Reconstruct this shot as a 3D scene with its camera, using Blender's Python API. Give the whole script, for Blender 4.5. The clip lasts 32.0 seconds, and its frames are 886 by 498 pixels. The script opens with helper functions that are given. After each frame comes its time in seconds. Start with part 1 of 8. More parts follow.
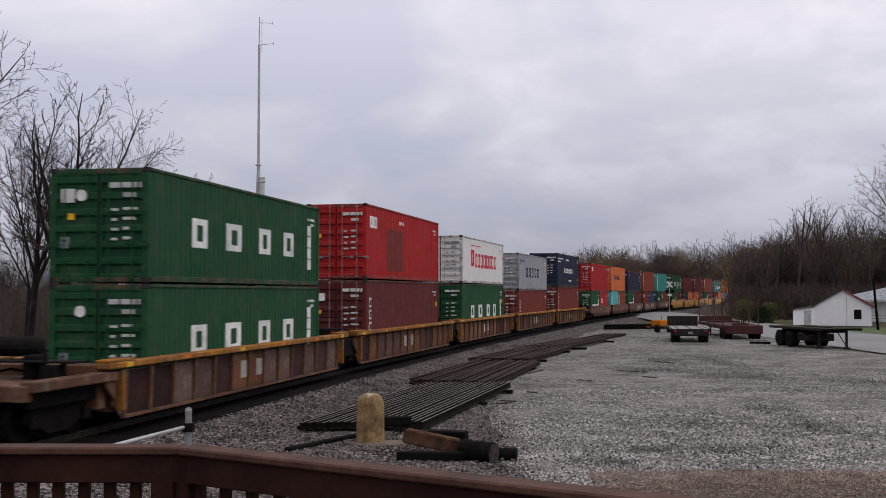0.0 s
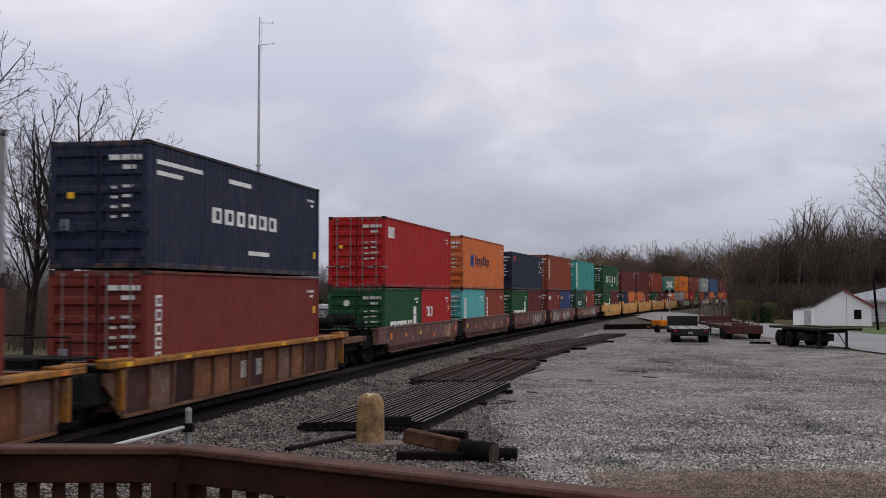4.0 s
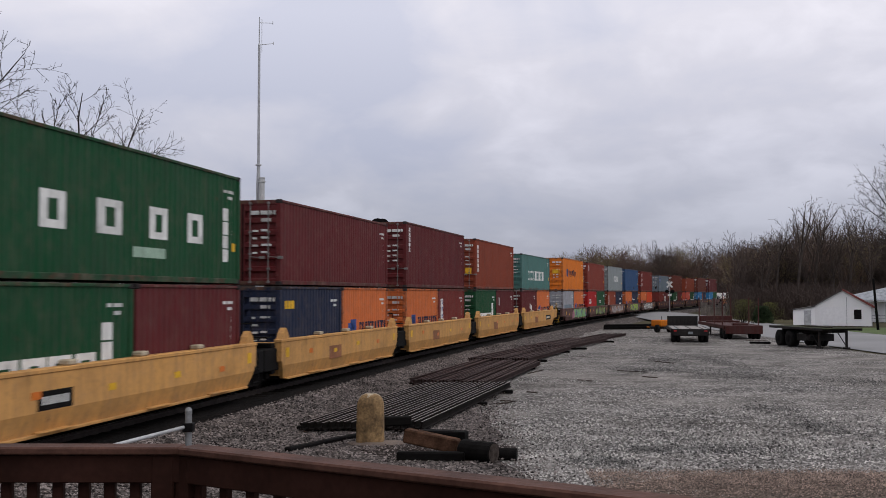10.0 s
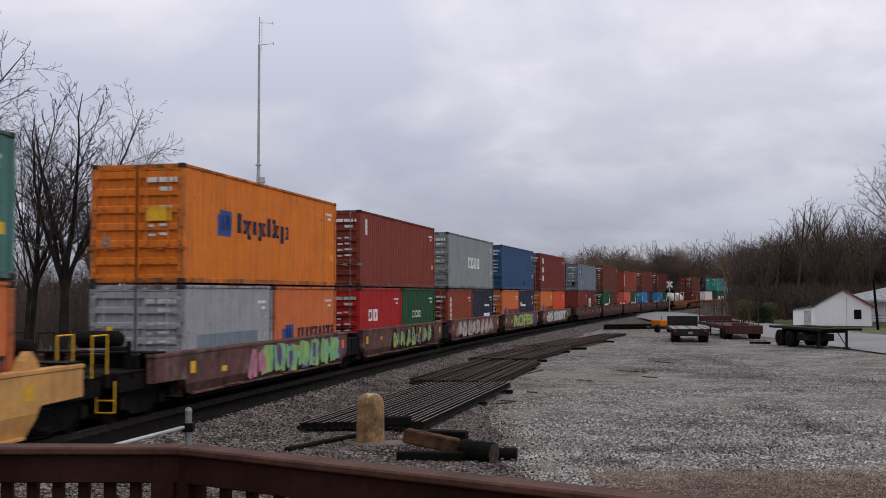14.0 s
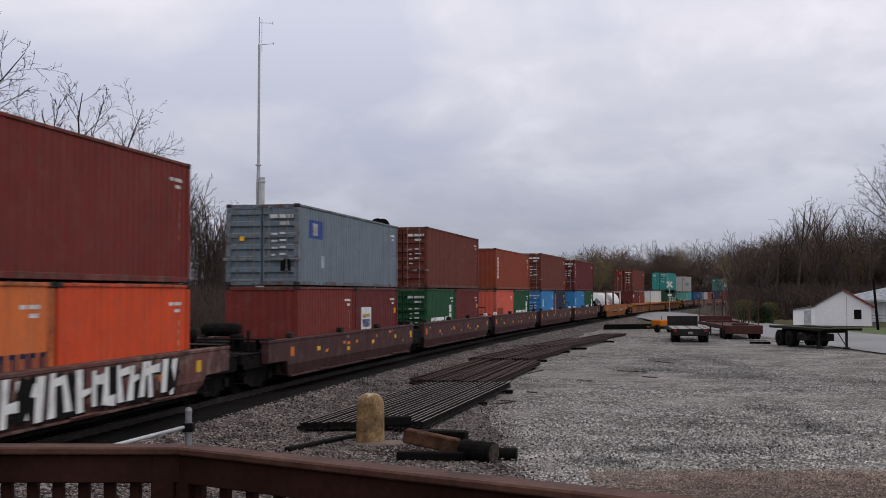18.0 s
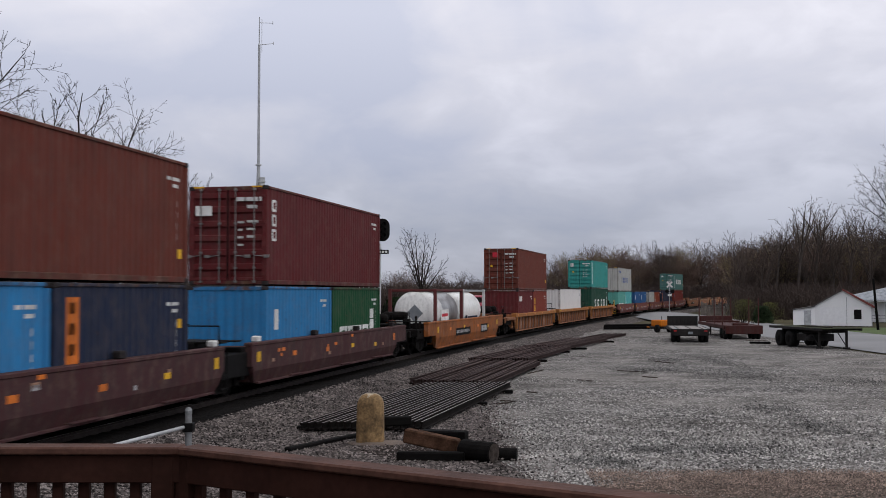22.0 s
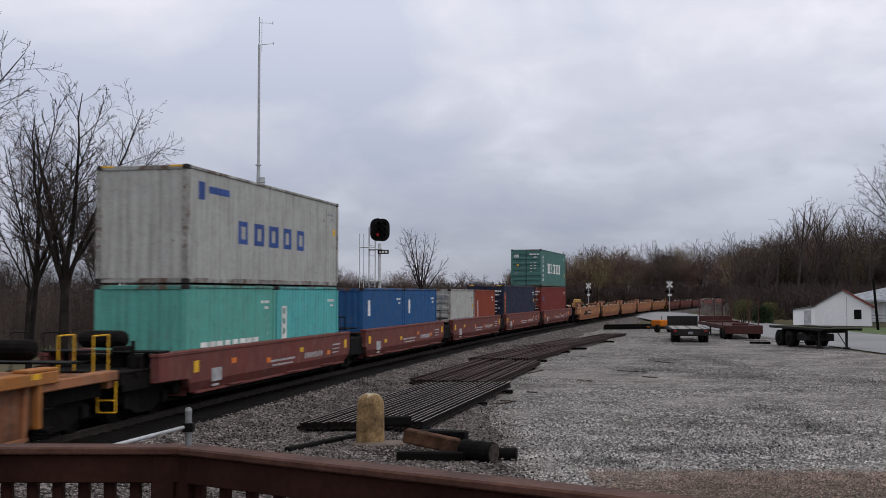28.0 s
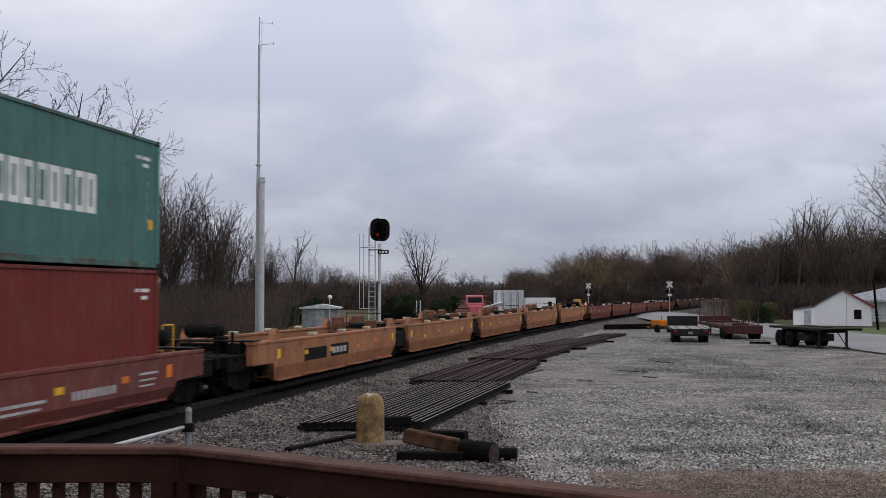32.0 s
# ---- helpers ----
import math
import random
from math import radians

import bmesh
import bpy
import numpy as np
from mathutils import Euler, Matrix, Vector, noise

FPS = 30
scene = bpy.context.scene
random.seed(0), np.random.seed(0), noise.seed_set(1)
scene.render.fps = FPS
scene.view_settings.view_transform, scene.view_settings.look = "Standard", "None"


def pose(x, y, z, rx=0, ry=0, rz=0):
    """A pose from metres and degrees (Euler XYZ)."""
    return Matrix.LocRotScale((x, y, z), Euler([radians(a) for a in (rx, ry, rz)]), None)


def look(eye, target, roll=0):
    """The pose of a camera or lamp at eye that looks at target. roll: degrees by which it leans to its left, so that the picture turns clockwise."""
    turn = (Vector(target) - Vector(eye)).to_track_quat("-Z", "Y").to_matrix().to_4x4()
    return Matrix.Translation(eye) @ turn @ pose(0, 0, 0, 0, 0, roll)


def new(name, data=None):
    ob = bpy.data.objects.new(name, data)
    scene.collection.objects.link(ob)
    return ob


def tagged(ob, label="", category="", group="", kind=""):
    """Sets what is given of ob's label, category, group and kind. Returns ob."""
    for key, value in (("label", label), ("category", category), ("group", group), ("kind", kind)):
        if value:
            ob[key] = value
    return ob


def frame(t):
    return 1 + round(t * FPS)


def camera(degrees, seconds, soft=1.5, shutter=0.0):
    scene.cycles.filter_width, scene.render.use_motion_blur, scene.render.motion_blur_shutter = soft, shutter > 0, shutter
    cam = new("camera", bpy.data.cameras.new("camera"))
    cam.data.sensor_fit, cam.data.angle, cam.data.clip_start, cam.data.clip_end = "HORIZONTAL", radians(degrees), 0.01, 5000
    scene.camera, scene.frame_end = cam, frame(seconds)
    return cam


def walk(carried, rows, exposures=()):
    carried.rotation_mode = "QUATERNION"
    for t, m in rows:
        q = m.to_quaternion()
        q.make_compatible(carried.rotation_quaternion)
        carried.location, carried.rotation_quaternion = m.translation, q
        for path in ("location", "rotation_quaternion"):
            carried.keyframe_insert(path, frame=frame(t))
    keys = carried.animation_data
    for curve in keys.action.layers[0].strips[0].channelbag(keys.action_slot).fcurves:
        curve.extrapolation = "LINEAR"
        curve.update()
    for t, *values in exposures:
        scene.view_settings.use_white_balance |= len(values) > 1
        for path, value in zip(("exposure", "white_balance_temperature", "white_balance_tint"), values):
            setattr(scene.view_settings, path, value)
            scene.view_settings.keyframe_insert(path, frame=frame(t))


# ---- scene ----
# ------------------------------------------------------------------ camera
EYE = (0.0, 0.0, 3.3)
cam = camera(44.18, 32.0, soft=0.85, shutter=0.28)
VIEW = pose(*EYE, 92.32, 0.0, 0.0) @ pose(0, 0, 0, 0, 0, -0.03)
walk(cam, [(0.0, VIEW), (32.0, VIEW)], exposures=[(0.0, 0.0, 6500, 10), (8.0, 0.0, 6440, 9), (17.0, 0.0, 6430, 9), (24.0, 0.0, 6320, 7), (32.0, 0.0, 6300, 6.5)])

# ------------------------------------------------------------------ world and sun: a closed overcast sky
SUN_EL, SUN_AZ = radians(52), radians(125)
world = bpy.data.worlds.new("overcast_sky")
scene.world = world
world.use_nodes = True
wt = world.node_tree
wt.nodes.clear()


def wnode(kind, **kw):
    n = wt.nodes.new(kind)
    for k, v in kw.items():
        n.inputs[k].default_value = v
    return n


def wmath(op, a, b=None):
    n = wt.nodes.new("ShaderNodeMath")
    n.operation = op
    for i, s in enumerate((a, b)):
        if s is None:
            continue
        if isinstance(s, (int, float)):
            n.inputs[i].default_value = s
        else:
            wt.links.new(s, n.inputs[i])
    return n.outputs[0]


sky = wt.nodes.new("ShaderNodeTexSky")
sky.sky_type, sky.sun_disc = "NISHITA", False
sky.sun_elevation, sky.sun_rotation = SUN_EL, SUN_AZ
coord = wt.nodes.new("ShaderNodeTexCoord")
split = wt.nodes.new("ShaderNodeSeparateXYZ")
wt.links.new(coord.outputs["Generated"], split.inputs[0])
# clouds lie on a flat layer overhead
up = wmath("ADD", wmath("MAXIMUM", split.outputs[2], 0.0), 0.34)
cx, cy = wmath("DIVIDE", split.outputs[0], up), wmath("DIVIDE", split.outputs[1], up)
flat = wt.nodes.new("ShaderNodeCombineXYZ")
wt.links.new(cx, flat.inputs[0])
wt.links.new(cy, flat.inputs[1])
flat.inputs[2].default_value = 3.1
big = wnode("ShaderNodeTexNoise", Scale=1.5, Detail=5.0, Roughness=0.5, Distortion=0.5)
small = wnode("ShaderNodeTexNoise", Scale=5.0, Detail=6.0, Roughness=0.55, Distortion=0.4)
wt.links.new(flat.outputs[0], big.inputs["Vector"])
wt.links.new(flat.outputs[0], small.inputs["Vector"])
mixn = wmath("ADD", wmath("MULTIPLY", big.outputs[0], 0.72), wmath("MULTIPLY", small.outputs[0], 0.28))
ramp = wt.nodes.new("ShaderNodeValToRGB")
wt.links.new(mixn, ramp.inputs[0])
e = ramp.color_ramp.elements
e[0].position, e[0].color = 0.37, (0.82, 0.825, 0.905, 1)
e[1].position, e[1].color = 0.61, (1.235, 1.185, 1.19, 1)
mid = ramp.color_ramp.elements.new(0.5)
mid.color = (1.0, 0.967, 0.99, 1)
# the layer is thicker, so darker, towards the horizon
depth = wt.nodes.new("ShaderNodeValToRGB")
wt.links.new(split.outputs[2], depth.inputs[0])
d = depth.color_ramp.elements
d[0].position, d[0].color = 0.0, (0.40, 0.415, 0.475, 1)
d[1].position, d[1].color = 1.0, (1.0, 0.99, 1.0, 1)
for at, rgb in ((0.06, (0.435, 0.46, 0.54)), (0.13, (0.605, 0.622, 0.705)), (0.25, (0.845, 0.845, 0.905)), (0.5, (0.88, 0.88, 0.92))):
    q = d.new(at)
    q.color = (*rgb, 1)
cloud = wt.nodes.new("ShaderNodeMix")
cloud.data_type, cloud.blend_type = "RGBA", "MULTIPLY"
cloud.inputs[0].default_value = 1.0
wt.links.new(depth.outputs[0], cloud.inputs[6])
wt.links.new(ramp.outputs[0], cloud.inputs[7])
sky_bg, cloud_bg = wnode("ShaderNodeBackground", Strength=0.08), wnode("ShaderNodeBackground", Strength=1.0)
wt.links.new(sky.outputs[0], sky_bg.inputs[0])
wt.links.new(cloud.outputs[2], cloud_bg.inputs[0])
mix = wnode("ShaderNodeMixShader", Fac=0.93)
wt.links.new(sky_bg.outputs[0], mix.inputs[1])
wt.links.new(cloud_bg.outputs[0], mix.inputs[2])
wout = wt.nodes.new("ShaderNodeOutputWorld")
wt.links.new(mix.outputs[0], wout.inputs[0])

sun_data = bpy.data.lights.new("sun", "SUN")
sun_data.energy, sun_data.angle, sun_data.color = 0.9, radians(35), (1.0, 0.97, 0.93)
sun = new("sun", sun_data)
sun.matrix_world = look((70, -49, 109), (0, 0, 0))

# ------------------------------------------------------------------ materials


def nodes_of(name):
    m = bpy.data.materials.new(name)
    m.use_nodes = True
    t = m.node_tree
    return m, t, t.nodes["Principled BSDF"]


def nz(t, scale, detail=4.0, rough=0.55, coords="Object", stretch=None):
    tc = t.nodes.new("ShaderNodeTexCoord")
    src = tc.outputs[coords]
    if stretch:
        mp = t.nodes.new("ShaderNodeMapping")
        mp.inputs["Scale"].default_value = stretch
        t.links.new(src, mp.inputs[0])
        src = mp.outputs[0]
    n = t.nodes.new("ShaderNodeTexNoise")
    n.inputs["Scale"].default_value, n.inputs["Detail"].default_value, n.inputs["Roughness"].default_value = scale, detail, rough
    t.links.new(src, n.inputs["Vector"])
    return n.outputs[0]


def ramp_of(t, fac, *stops):
    r = t.nodes.new("ShaderNodeValToRGB")
    el = r.color_ramp.elements
    for i, (p, c) in enumerate(stops):
        s = el[i] if i < 2 else el.new(p)
        s.position, s.color = p, (*c, 1) if len(c) == 3 else c
    t.links.new(fac, r.inputs[0])
    return r.outputs[0]


def blend(t, fac, a, b, mode="MIX"):
    n = t.nodes.new("ShaderNodeMix")
    n.data_type, n.blend_type = "RGBA", mode
    for sock, v in ((n.inputs[0], fac), (n.inputs[6], a), (n.inputs[7], b)):
        if isinstance(v, (int, float)):
            sock.default_value = v
        elif isinstance(v, tuple):
            sock.default_value = (*v, 1) if len(v) == 3 else v
        else:
            t.links.new(v, sock)
    return n.outputs[2]


def bump_to(t, bsdf, height, strength, dist=0.02):
    b = t.nodes.new("ShaderNodeBump")
    b.inputs["Strength"].default_value, b.inputs["Distance"].default_value = strength, dist
    t.links.new(height, b.inputs["Height"])
    t.links.new(b.outputs[0], bsdf.inputs["Normal"])


def scaled(c, k):
    return tuple(min(1.0, v * k) for v in c)


MATS = {}


def plain(name, base, rough=0.7, metal=0.0, scale=3.0, amount=0.3, fine=40.0, bump=0.15, coords="Object", spread=0.2):
    """A worn surface: broad patches, fine grain, a little spread from piece to piece."""
    if name in MATS:
        return MATS[name]
    m, t, b = nodes_of(name)
    broad = ramp_of(t, nz(t, scale, 5, coords=coords), (0.3, scaled(base, 1 - amount)), (0.7, scaled(base, 1 + amount)))
    grain = ramp_of(t, nz(t, fine, 3, coords=coords), (0.3, (1 - amount * 0.5,) * 3), (0.7, (1 + amount * 0.2,) * 3))
    col = blend(t, 1.0, broad, grain, "MULTIPLY")
    info = t.nodes.new("ShaderNodeObjectInfo")
    each = ramp_of(t, info.outputs["Random"], (0.0, (1 - spread,) * 3), (1.0, (1.0,) * 3))
    col = blend(t, 1.0, col, each, "MULTIPLY")
    t.links.new(col, b.inputs["Base Color"])
    b.inputs["Roughness"].default_value, b.inputs["Metallic"].default_value = rough, metal
    b.inputs["Specular IOR Level"].default_value = 0.3 if max(base) > 0.1 else 0.06
    if bump:
        bump_to(t, b, nz(t, fine, 4, coords=coords), bump)
    MATS[name] = m
    return m


def painted(name, base, dirt=0.35, rust=0.12, rough=0.68, rustcol=(0.09, 0.045, 0.028), fade=0.2, blotch=0.0):
    """Painted steel of a container or wagon: faded patches, streaks that run down, grime and rust spots."""
    if name in MATS:
        return MATS[name]
    m, t, b = nodes_of(name)
    lum = 0.3 * base[0] + 0.6 * base[1] + 0.1 * base[2]
    base = tuple(max(0.003, lum + (v - lum) * 1.13) for v in base)
    chalk = scaled(tuple(v * 0.85 + 0.04 for v in base), 1.12)
    col = blend(t, ramp_of(t, nz(t, 0.5, 4), (0.35, (0, 0, 0)), (0.75, (fade * 2,) * 3)), base, chalk)
    streak = ramp_of(t, nz(t, 1.0, 5, 0.6, stretch=(7, 7, 0.5)), (0.45, (0, 0, 0)), (0.8, (dirt,) * 3))
    col = blend(t, streak, col, (0.05, 0.043, 0.038))
    grime = ramp_of(t, nz(t, 9.0, 6, 0.7), (0.5, (0, 0, 0)), (0.85, (dirt,) * 3))
    col = blend(t, grime, col, (0.06, 0.05, 0.045))
    if blotch:
        worn = ramp_of(t, nz(t, 0.9, 8, 0.68, stretch=(1, 1, 1.6)), (0.42, (0, 0, 0)), (0.7, (blotch,) * 3))
        col = blend(t, worn, col, (0.022, 0.016, 0.014))
        pale = ramp_of(t, nz(t, 2.4, 8, 0.74, stretch=(1.2, 1.2, 0.8)), (0.5, (0, 0, 0)), (0.66, (blotch * 0.7,) * 3))
        col = blend(t, pale, col, (0.26, 0.19, 0.15))
    spots = ramp_of(t, nz(t, 2.6, 8, 0.72), (0.66 - rust * 0.5, (0, 0, 0)), (0.72 - rust * 0.4, (0.85,) * 3))
    col = blend(t, spots, col, rustcol)
    info = t.nodes.new("ShaderNodeObjectInfo")
    each = ramp_of(t, info.outputs["Random"], (0.0, (0.88,) * 3), (1.0, (1.0,) * 3))
    col = blend(t, 1.0, col, each, "MULTIPLY")
    t.links.new(col, b.inputs["Base Color"])
    b.inputs["Roughness"].default_value = rough
    b.inputs["Specular IOR Level"].default_value = 0.14
    bump_to(t, b, nz(t, 30, 4), 0.08)
    MATS[name] = m
    return m


# container paints
PAINT = {
    "green": (0.008, 0.062, 0.024), "green_dark": (0.012, 0.058, 0.038), "red": (0.36, 0.022, 0.024),
    "maroon": (0.105, 0.017, 0.019), "oxide": (0.15, 0.026, 0.021), "brown": (0.225, 0.05, 0.028), "white": (0.70, 0.68, 0.67),
    "grey": (0.34, 0.345, 0.372), "steel_blue": (0.17, 0.21, 0.245), "pale_grey": (0.42, 0.42, 0.40), "navy": (0.011, 0.018, 0.043),
    "orange": (0.58, 0.168, 0.068), "amber": (0.67, 0.205, 0.052), "teal": (0.06, 0.29, 0.265), "aqua": (0.12, 0.40, 0.40),
    "sea": (0.085, 0.185, 0.17), "blue": (0.022, 0.088, 0.225), "slate_blue": (0.034, 0.08, 0.175), "royal": (0.022, 0.042, 0.13), "light_blue": (0.045, 0.20, 0.42), "salmon": (0.55, 0.12, 0.085),
    "rust_red": (0.2, 0.042, 0.03), "mint": (0.13, 0.36, 0.31), "umber": (0.125, 0.033, 0.023), "vermilion": (0.56, 0.085, 0.04),
}
for key, rgb in PAINT.items():
    painted("paint_" + key, rgb, dirt=0.42 if key != "white" else 0.16, rust=0.07 if key != "white" else 0.02, fade=0.13, blotch=0.16 if key != "white" else 0.05)
    # rails and headers: knocked, rusty, greasy, with the edge shadow darkened into the paint
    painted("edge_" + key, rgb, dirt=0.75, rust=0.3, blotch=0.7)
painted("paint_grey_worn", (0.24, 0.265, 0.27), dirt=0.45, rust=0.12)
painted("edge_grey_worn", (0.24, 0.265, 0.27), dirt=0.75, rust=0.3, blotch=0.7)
STENCIL = plain("stencil_white", (0.6, 0.6, 0.585), 0.7, amount=0.35, bump=0)
WHITE_MARK = plain("mark_white", (0.72, 0.72, 0.70), 0.6, amount=0.2, bump=0)
DARK_MARK = plain("mark_dark", (0.02, 0.025, 0.05), 0.6, amount=0.2, bump=0)
BLUE_MARK = plain("mark_blue", (0.03, 0.07, 0.25), 0.6, amount=0.2, bump=0)
RED_MARK = plain("mark_red", (0.5, 0.02, 0.04), 0.6, amount=0.2, bump=0)
YELLOW_MARK = plain("mark_yellow", (0.8, 0.45, 0.02), 0.6, amount=0.25, bump=0)
GREY_MARK = plain("mark_grey", (0.22, 0.24, 0.26), 0.6, amount=0.2, bump=0)
LIME_MARK = plain("mark_lime", (0.30, 0.42, 0.08), 0.6, amount=0.3, bump=0)
MINT_MARK = plain("mark_mint", (0.22, 0.5, 0.25), 0.6, amount=0.3, bump=0)
VIOLET_MARK = plain("mark_violet", (0.12, 0.06, 0.22), 0.6, amount=0.3, bump=0)
ORANGE_MARK = plain("mark_orange", (0.7, 0.18, 0.02), 0.5, amount=0.25, bump=0)
STEEL = plain("galvanised_steel", (0.45, 0.46, 0.47), 0.45, 0.6, amount=0.15)
ROD = plain("galvanised_rod", (0.2, 0.19, 0.185), 0.5, 0.4, amount=0.25)
BLACK = plain("black_steel", (0.008, 0.0075, 0.0075), 0.7, amount=0.4)
GRIME = plain("grimy_underframe", (0.009, 0.0075, 0.007), 0.85, amount=0.5, scale=6)
for dull in (GRIME, BLACK):
    dull.node_tree.nodes["Principled BSDF"].inputs["Specular IOR Level"].default_value = 0.08
CASTING = plain("casting", (0.035, 0.03, 0.03), 0.7, amount=0.5)
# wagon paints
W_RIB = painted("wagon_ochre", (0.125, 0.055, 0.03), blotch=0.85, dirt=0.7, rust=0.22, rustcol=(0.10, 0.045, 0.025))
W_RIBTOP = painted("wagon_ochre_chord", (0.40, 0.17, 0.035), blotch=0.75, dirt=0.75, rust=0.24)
W_PANEL = painted("wagon_ochre_web", (0.2, 0.1, 0.058), blotch=0.95, dirt=0.8, rust=0.3)
# dirty web panels, base also darkened for the shade under the chord
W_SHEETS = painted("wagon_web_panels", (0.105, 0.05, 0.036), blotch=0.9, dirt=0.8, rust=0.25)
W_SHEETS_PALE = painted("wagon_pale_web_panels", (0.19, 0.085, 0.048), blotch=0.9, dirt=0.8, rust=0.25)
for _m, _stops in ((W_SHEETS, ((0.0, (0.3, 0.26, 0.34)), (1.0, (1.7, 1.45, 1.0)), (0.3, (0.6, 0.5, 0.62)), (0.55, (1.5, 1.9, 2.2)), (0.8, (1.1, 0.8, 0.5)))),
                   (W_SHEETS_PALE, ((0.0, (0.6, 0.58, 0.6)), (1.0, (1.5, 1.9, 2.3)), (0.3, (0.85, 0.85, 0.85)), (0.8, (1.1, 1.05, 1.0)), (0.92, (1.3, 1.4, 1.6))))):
    _t = _m.node_tree
    _b = _t.nodes["Principled BSDF"]
    _info = _t.nodes.new("ShaderNodeObjectInfo")
    _tint = ramp_of(_t, _info.outputs["Random"], *_stops)
    _t.links.new(blend(_t, 1.0, _b.inputs["Base Color"].links[0].from_socket, _tint, "MULTIPLY"), _b.inputs["Base Color"])
W_BROWN = painted("wagon_brown", (0.115, 0.043, 0.038), blotch=0.95, dirt=0.6, rust=0.18, fade=0.4)
W_YELLOW = painted("wagon_yellow", (0.6, 0.335, 0.135), blotch=0.3, dirt=0.45, rust=0.07)
W_DARK = painted("wagon_dark_brown", (0.056, 0.019, 0.021), dirt=0.7, rust=0.15, fade=0.15, blotch=0.3)
W_ORANGE = painted("wagon_orange", (0.30, 0.10, 0.032), blotch=0.45, dirt=0.6, rust=0.18)
W_CHORD = painted("wagon_orange_chord", (0.38, 0.16, 0.055), blotch=0.3, dirt=0.5, rust=0.12)
W_TAN = painted("wagon_tan", (0.33, 0.145, 0.075), blotch=0.5, dirt=0.65, rust=0.16)
W_RED = painted("wagon_oxide_red", (0.145, 0.042, 0.035), blotch=0.35, dirt=0.5, rust=0.1)

# ------------------------------------------------------------------ mesh helpers


class Geo:
    """Collects faces for one mesh."""

    def __init__(self):
        self.v, self.f = [], []

    def add(self, verts, faces):
        k = len(self.v)
        self.v += [tuple(p) for p in verts]
        self.f += [tuple(i + k for i in q) for q in faces]
        return self

    def box(self, x0, x1, y0, y1, z0, z1, m=None):
        p = [(x, y, z) for z in (z0, z1) for y in (y0, y1) for x in (x0, x1)]
        if m is not None:
            p = [m @ Vector(q) for q in p]
        return self.add(p, [(0, 2, 3, 1), (4, 5, 7, 6), (0, 1, 5, 4), (2, 6, 7, 3), (0, 4, 6, 2), (1, 3, 7, 5)])

    def cbox(self, x0, x1, y0, y1, z0, z1, c=0.01, m=None):
        """A box with chamfered edges."""
        cx, cy, cz = (x0 + x1) / 2, (y0 + y1) / 2, (z0 + z1) / 2
        hx, hy, hz = (x1 - x0) / 2, (y1 - y0) / 2, (z1 - z0) / 2
        c = min(c, hx * 0.45, hy * 0.45, hz * 0.45)
        V, idx = [], {}
        for sx in (-1, 1):
            for sy in (-1, 1):
                for sz in (-1, 1):
                    for ax in range(3):
                        o = [hx - c, hy - c, hz - c]
                        o[ax] = (hx, hy, hz)[ax]
                        idx[sx, sy, sz, ax] = len(V)
                        V.append((cx + sx * o[0], cy + sy * o[1], cz + sz * o[2]))
        F = []
        for ax in range(3):
            for s in (-1, 1):
                ring = []
                for a, b in ((-1, -1), (1, -1), (1, 1), (-1, 1)):
                    k = [0, 0, 0]
                    k[ax], k[(ax + 1) % 3], k[(ax + 2) % 3] = s, a, b
                    ring.append(idx[(*k, ax)])
                F.append(tuple(ring if s > 0 else ring[::-1]))
        for ax in range(3):
            p, q = (ax + 1) % 3, (ax + 2) % 3
            for a in (-1, 1):
                for b in (-1, 1):
                    k0, k1 = [0, 0, 0], [0, 0, 0]
                    k0[ax], k1[ax] = -1, 1
                    k0[p] = k1[p] = a
                    k0[q] = k1[q] = b
                    r = [idx[(*k0, p)], idx[(*k1, p)], idx[(*k1, q)], idx[(*k0, q)]]
                    F.append(tuple(r if a * b < 0 else r[::-1]))
        for sx in (-1, 1):
            for sy in (-1, 1):
                for sz in (-1, 1):
                    r = [idx[sx, sy, sz, 0], idx[sx, sy, sz, 1], idx[sx, sy, sz, 2]]
                    F.append(tuple(r if sx * sy * sz > 0 else r[::-1]))
        if m is not None:
            V = [m @ Vector(q) for q in V]
        return self.add(V, F)

    def tube(self, a, b, r0, r1=None, n=8, caps=True):
        a, b = Vector(a), Vector(b)
        r1 = r0 if r1 is None else r1
        d = (b - a).normalized()
        u = d.orthogonal().normalized()
        w = d.cross(u)
        V = []
        for c, r in ((a, r0), (b, r1)):
            V += [c + (u * math.cos(6.28319 * i / n) + w * math.sin(6.28319 * i / n)) * r for i in range(n)]
        F = [(i, (i + 1) % n, n + (i + 1) % n, n + i) for i in range(n)]
        if caps:
            F += [tuple(range(n))[::-1], tuple(range(n, 2 * n))]
        return self.add(V, F)

    def path(self, pts, r, n=6):
        for p, q in zip(pts, pts[1:]):
            self.tube(p, q, r, n=n)
        return self

    def prism(self, prof, y0, y1, m=None):
        """The outline prof in x and z, counter-clockwise seen from -y, drawn out along y."""
        n = len(prof)
        V = [(x, y0, z) for x, z in prof] + [(x, y1, z) for x, z in prof]
        F = [tuple(range(n)), tuple(range(n, 2 * n))[::-1]] + [(i, n + i, n + (i + 1) % n, (i + 1) % n) for i in range(n)]
        if m is not None:
            V = [m @ Vector(q) for q in V]
        return self.add(V, F)

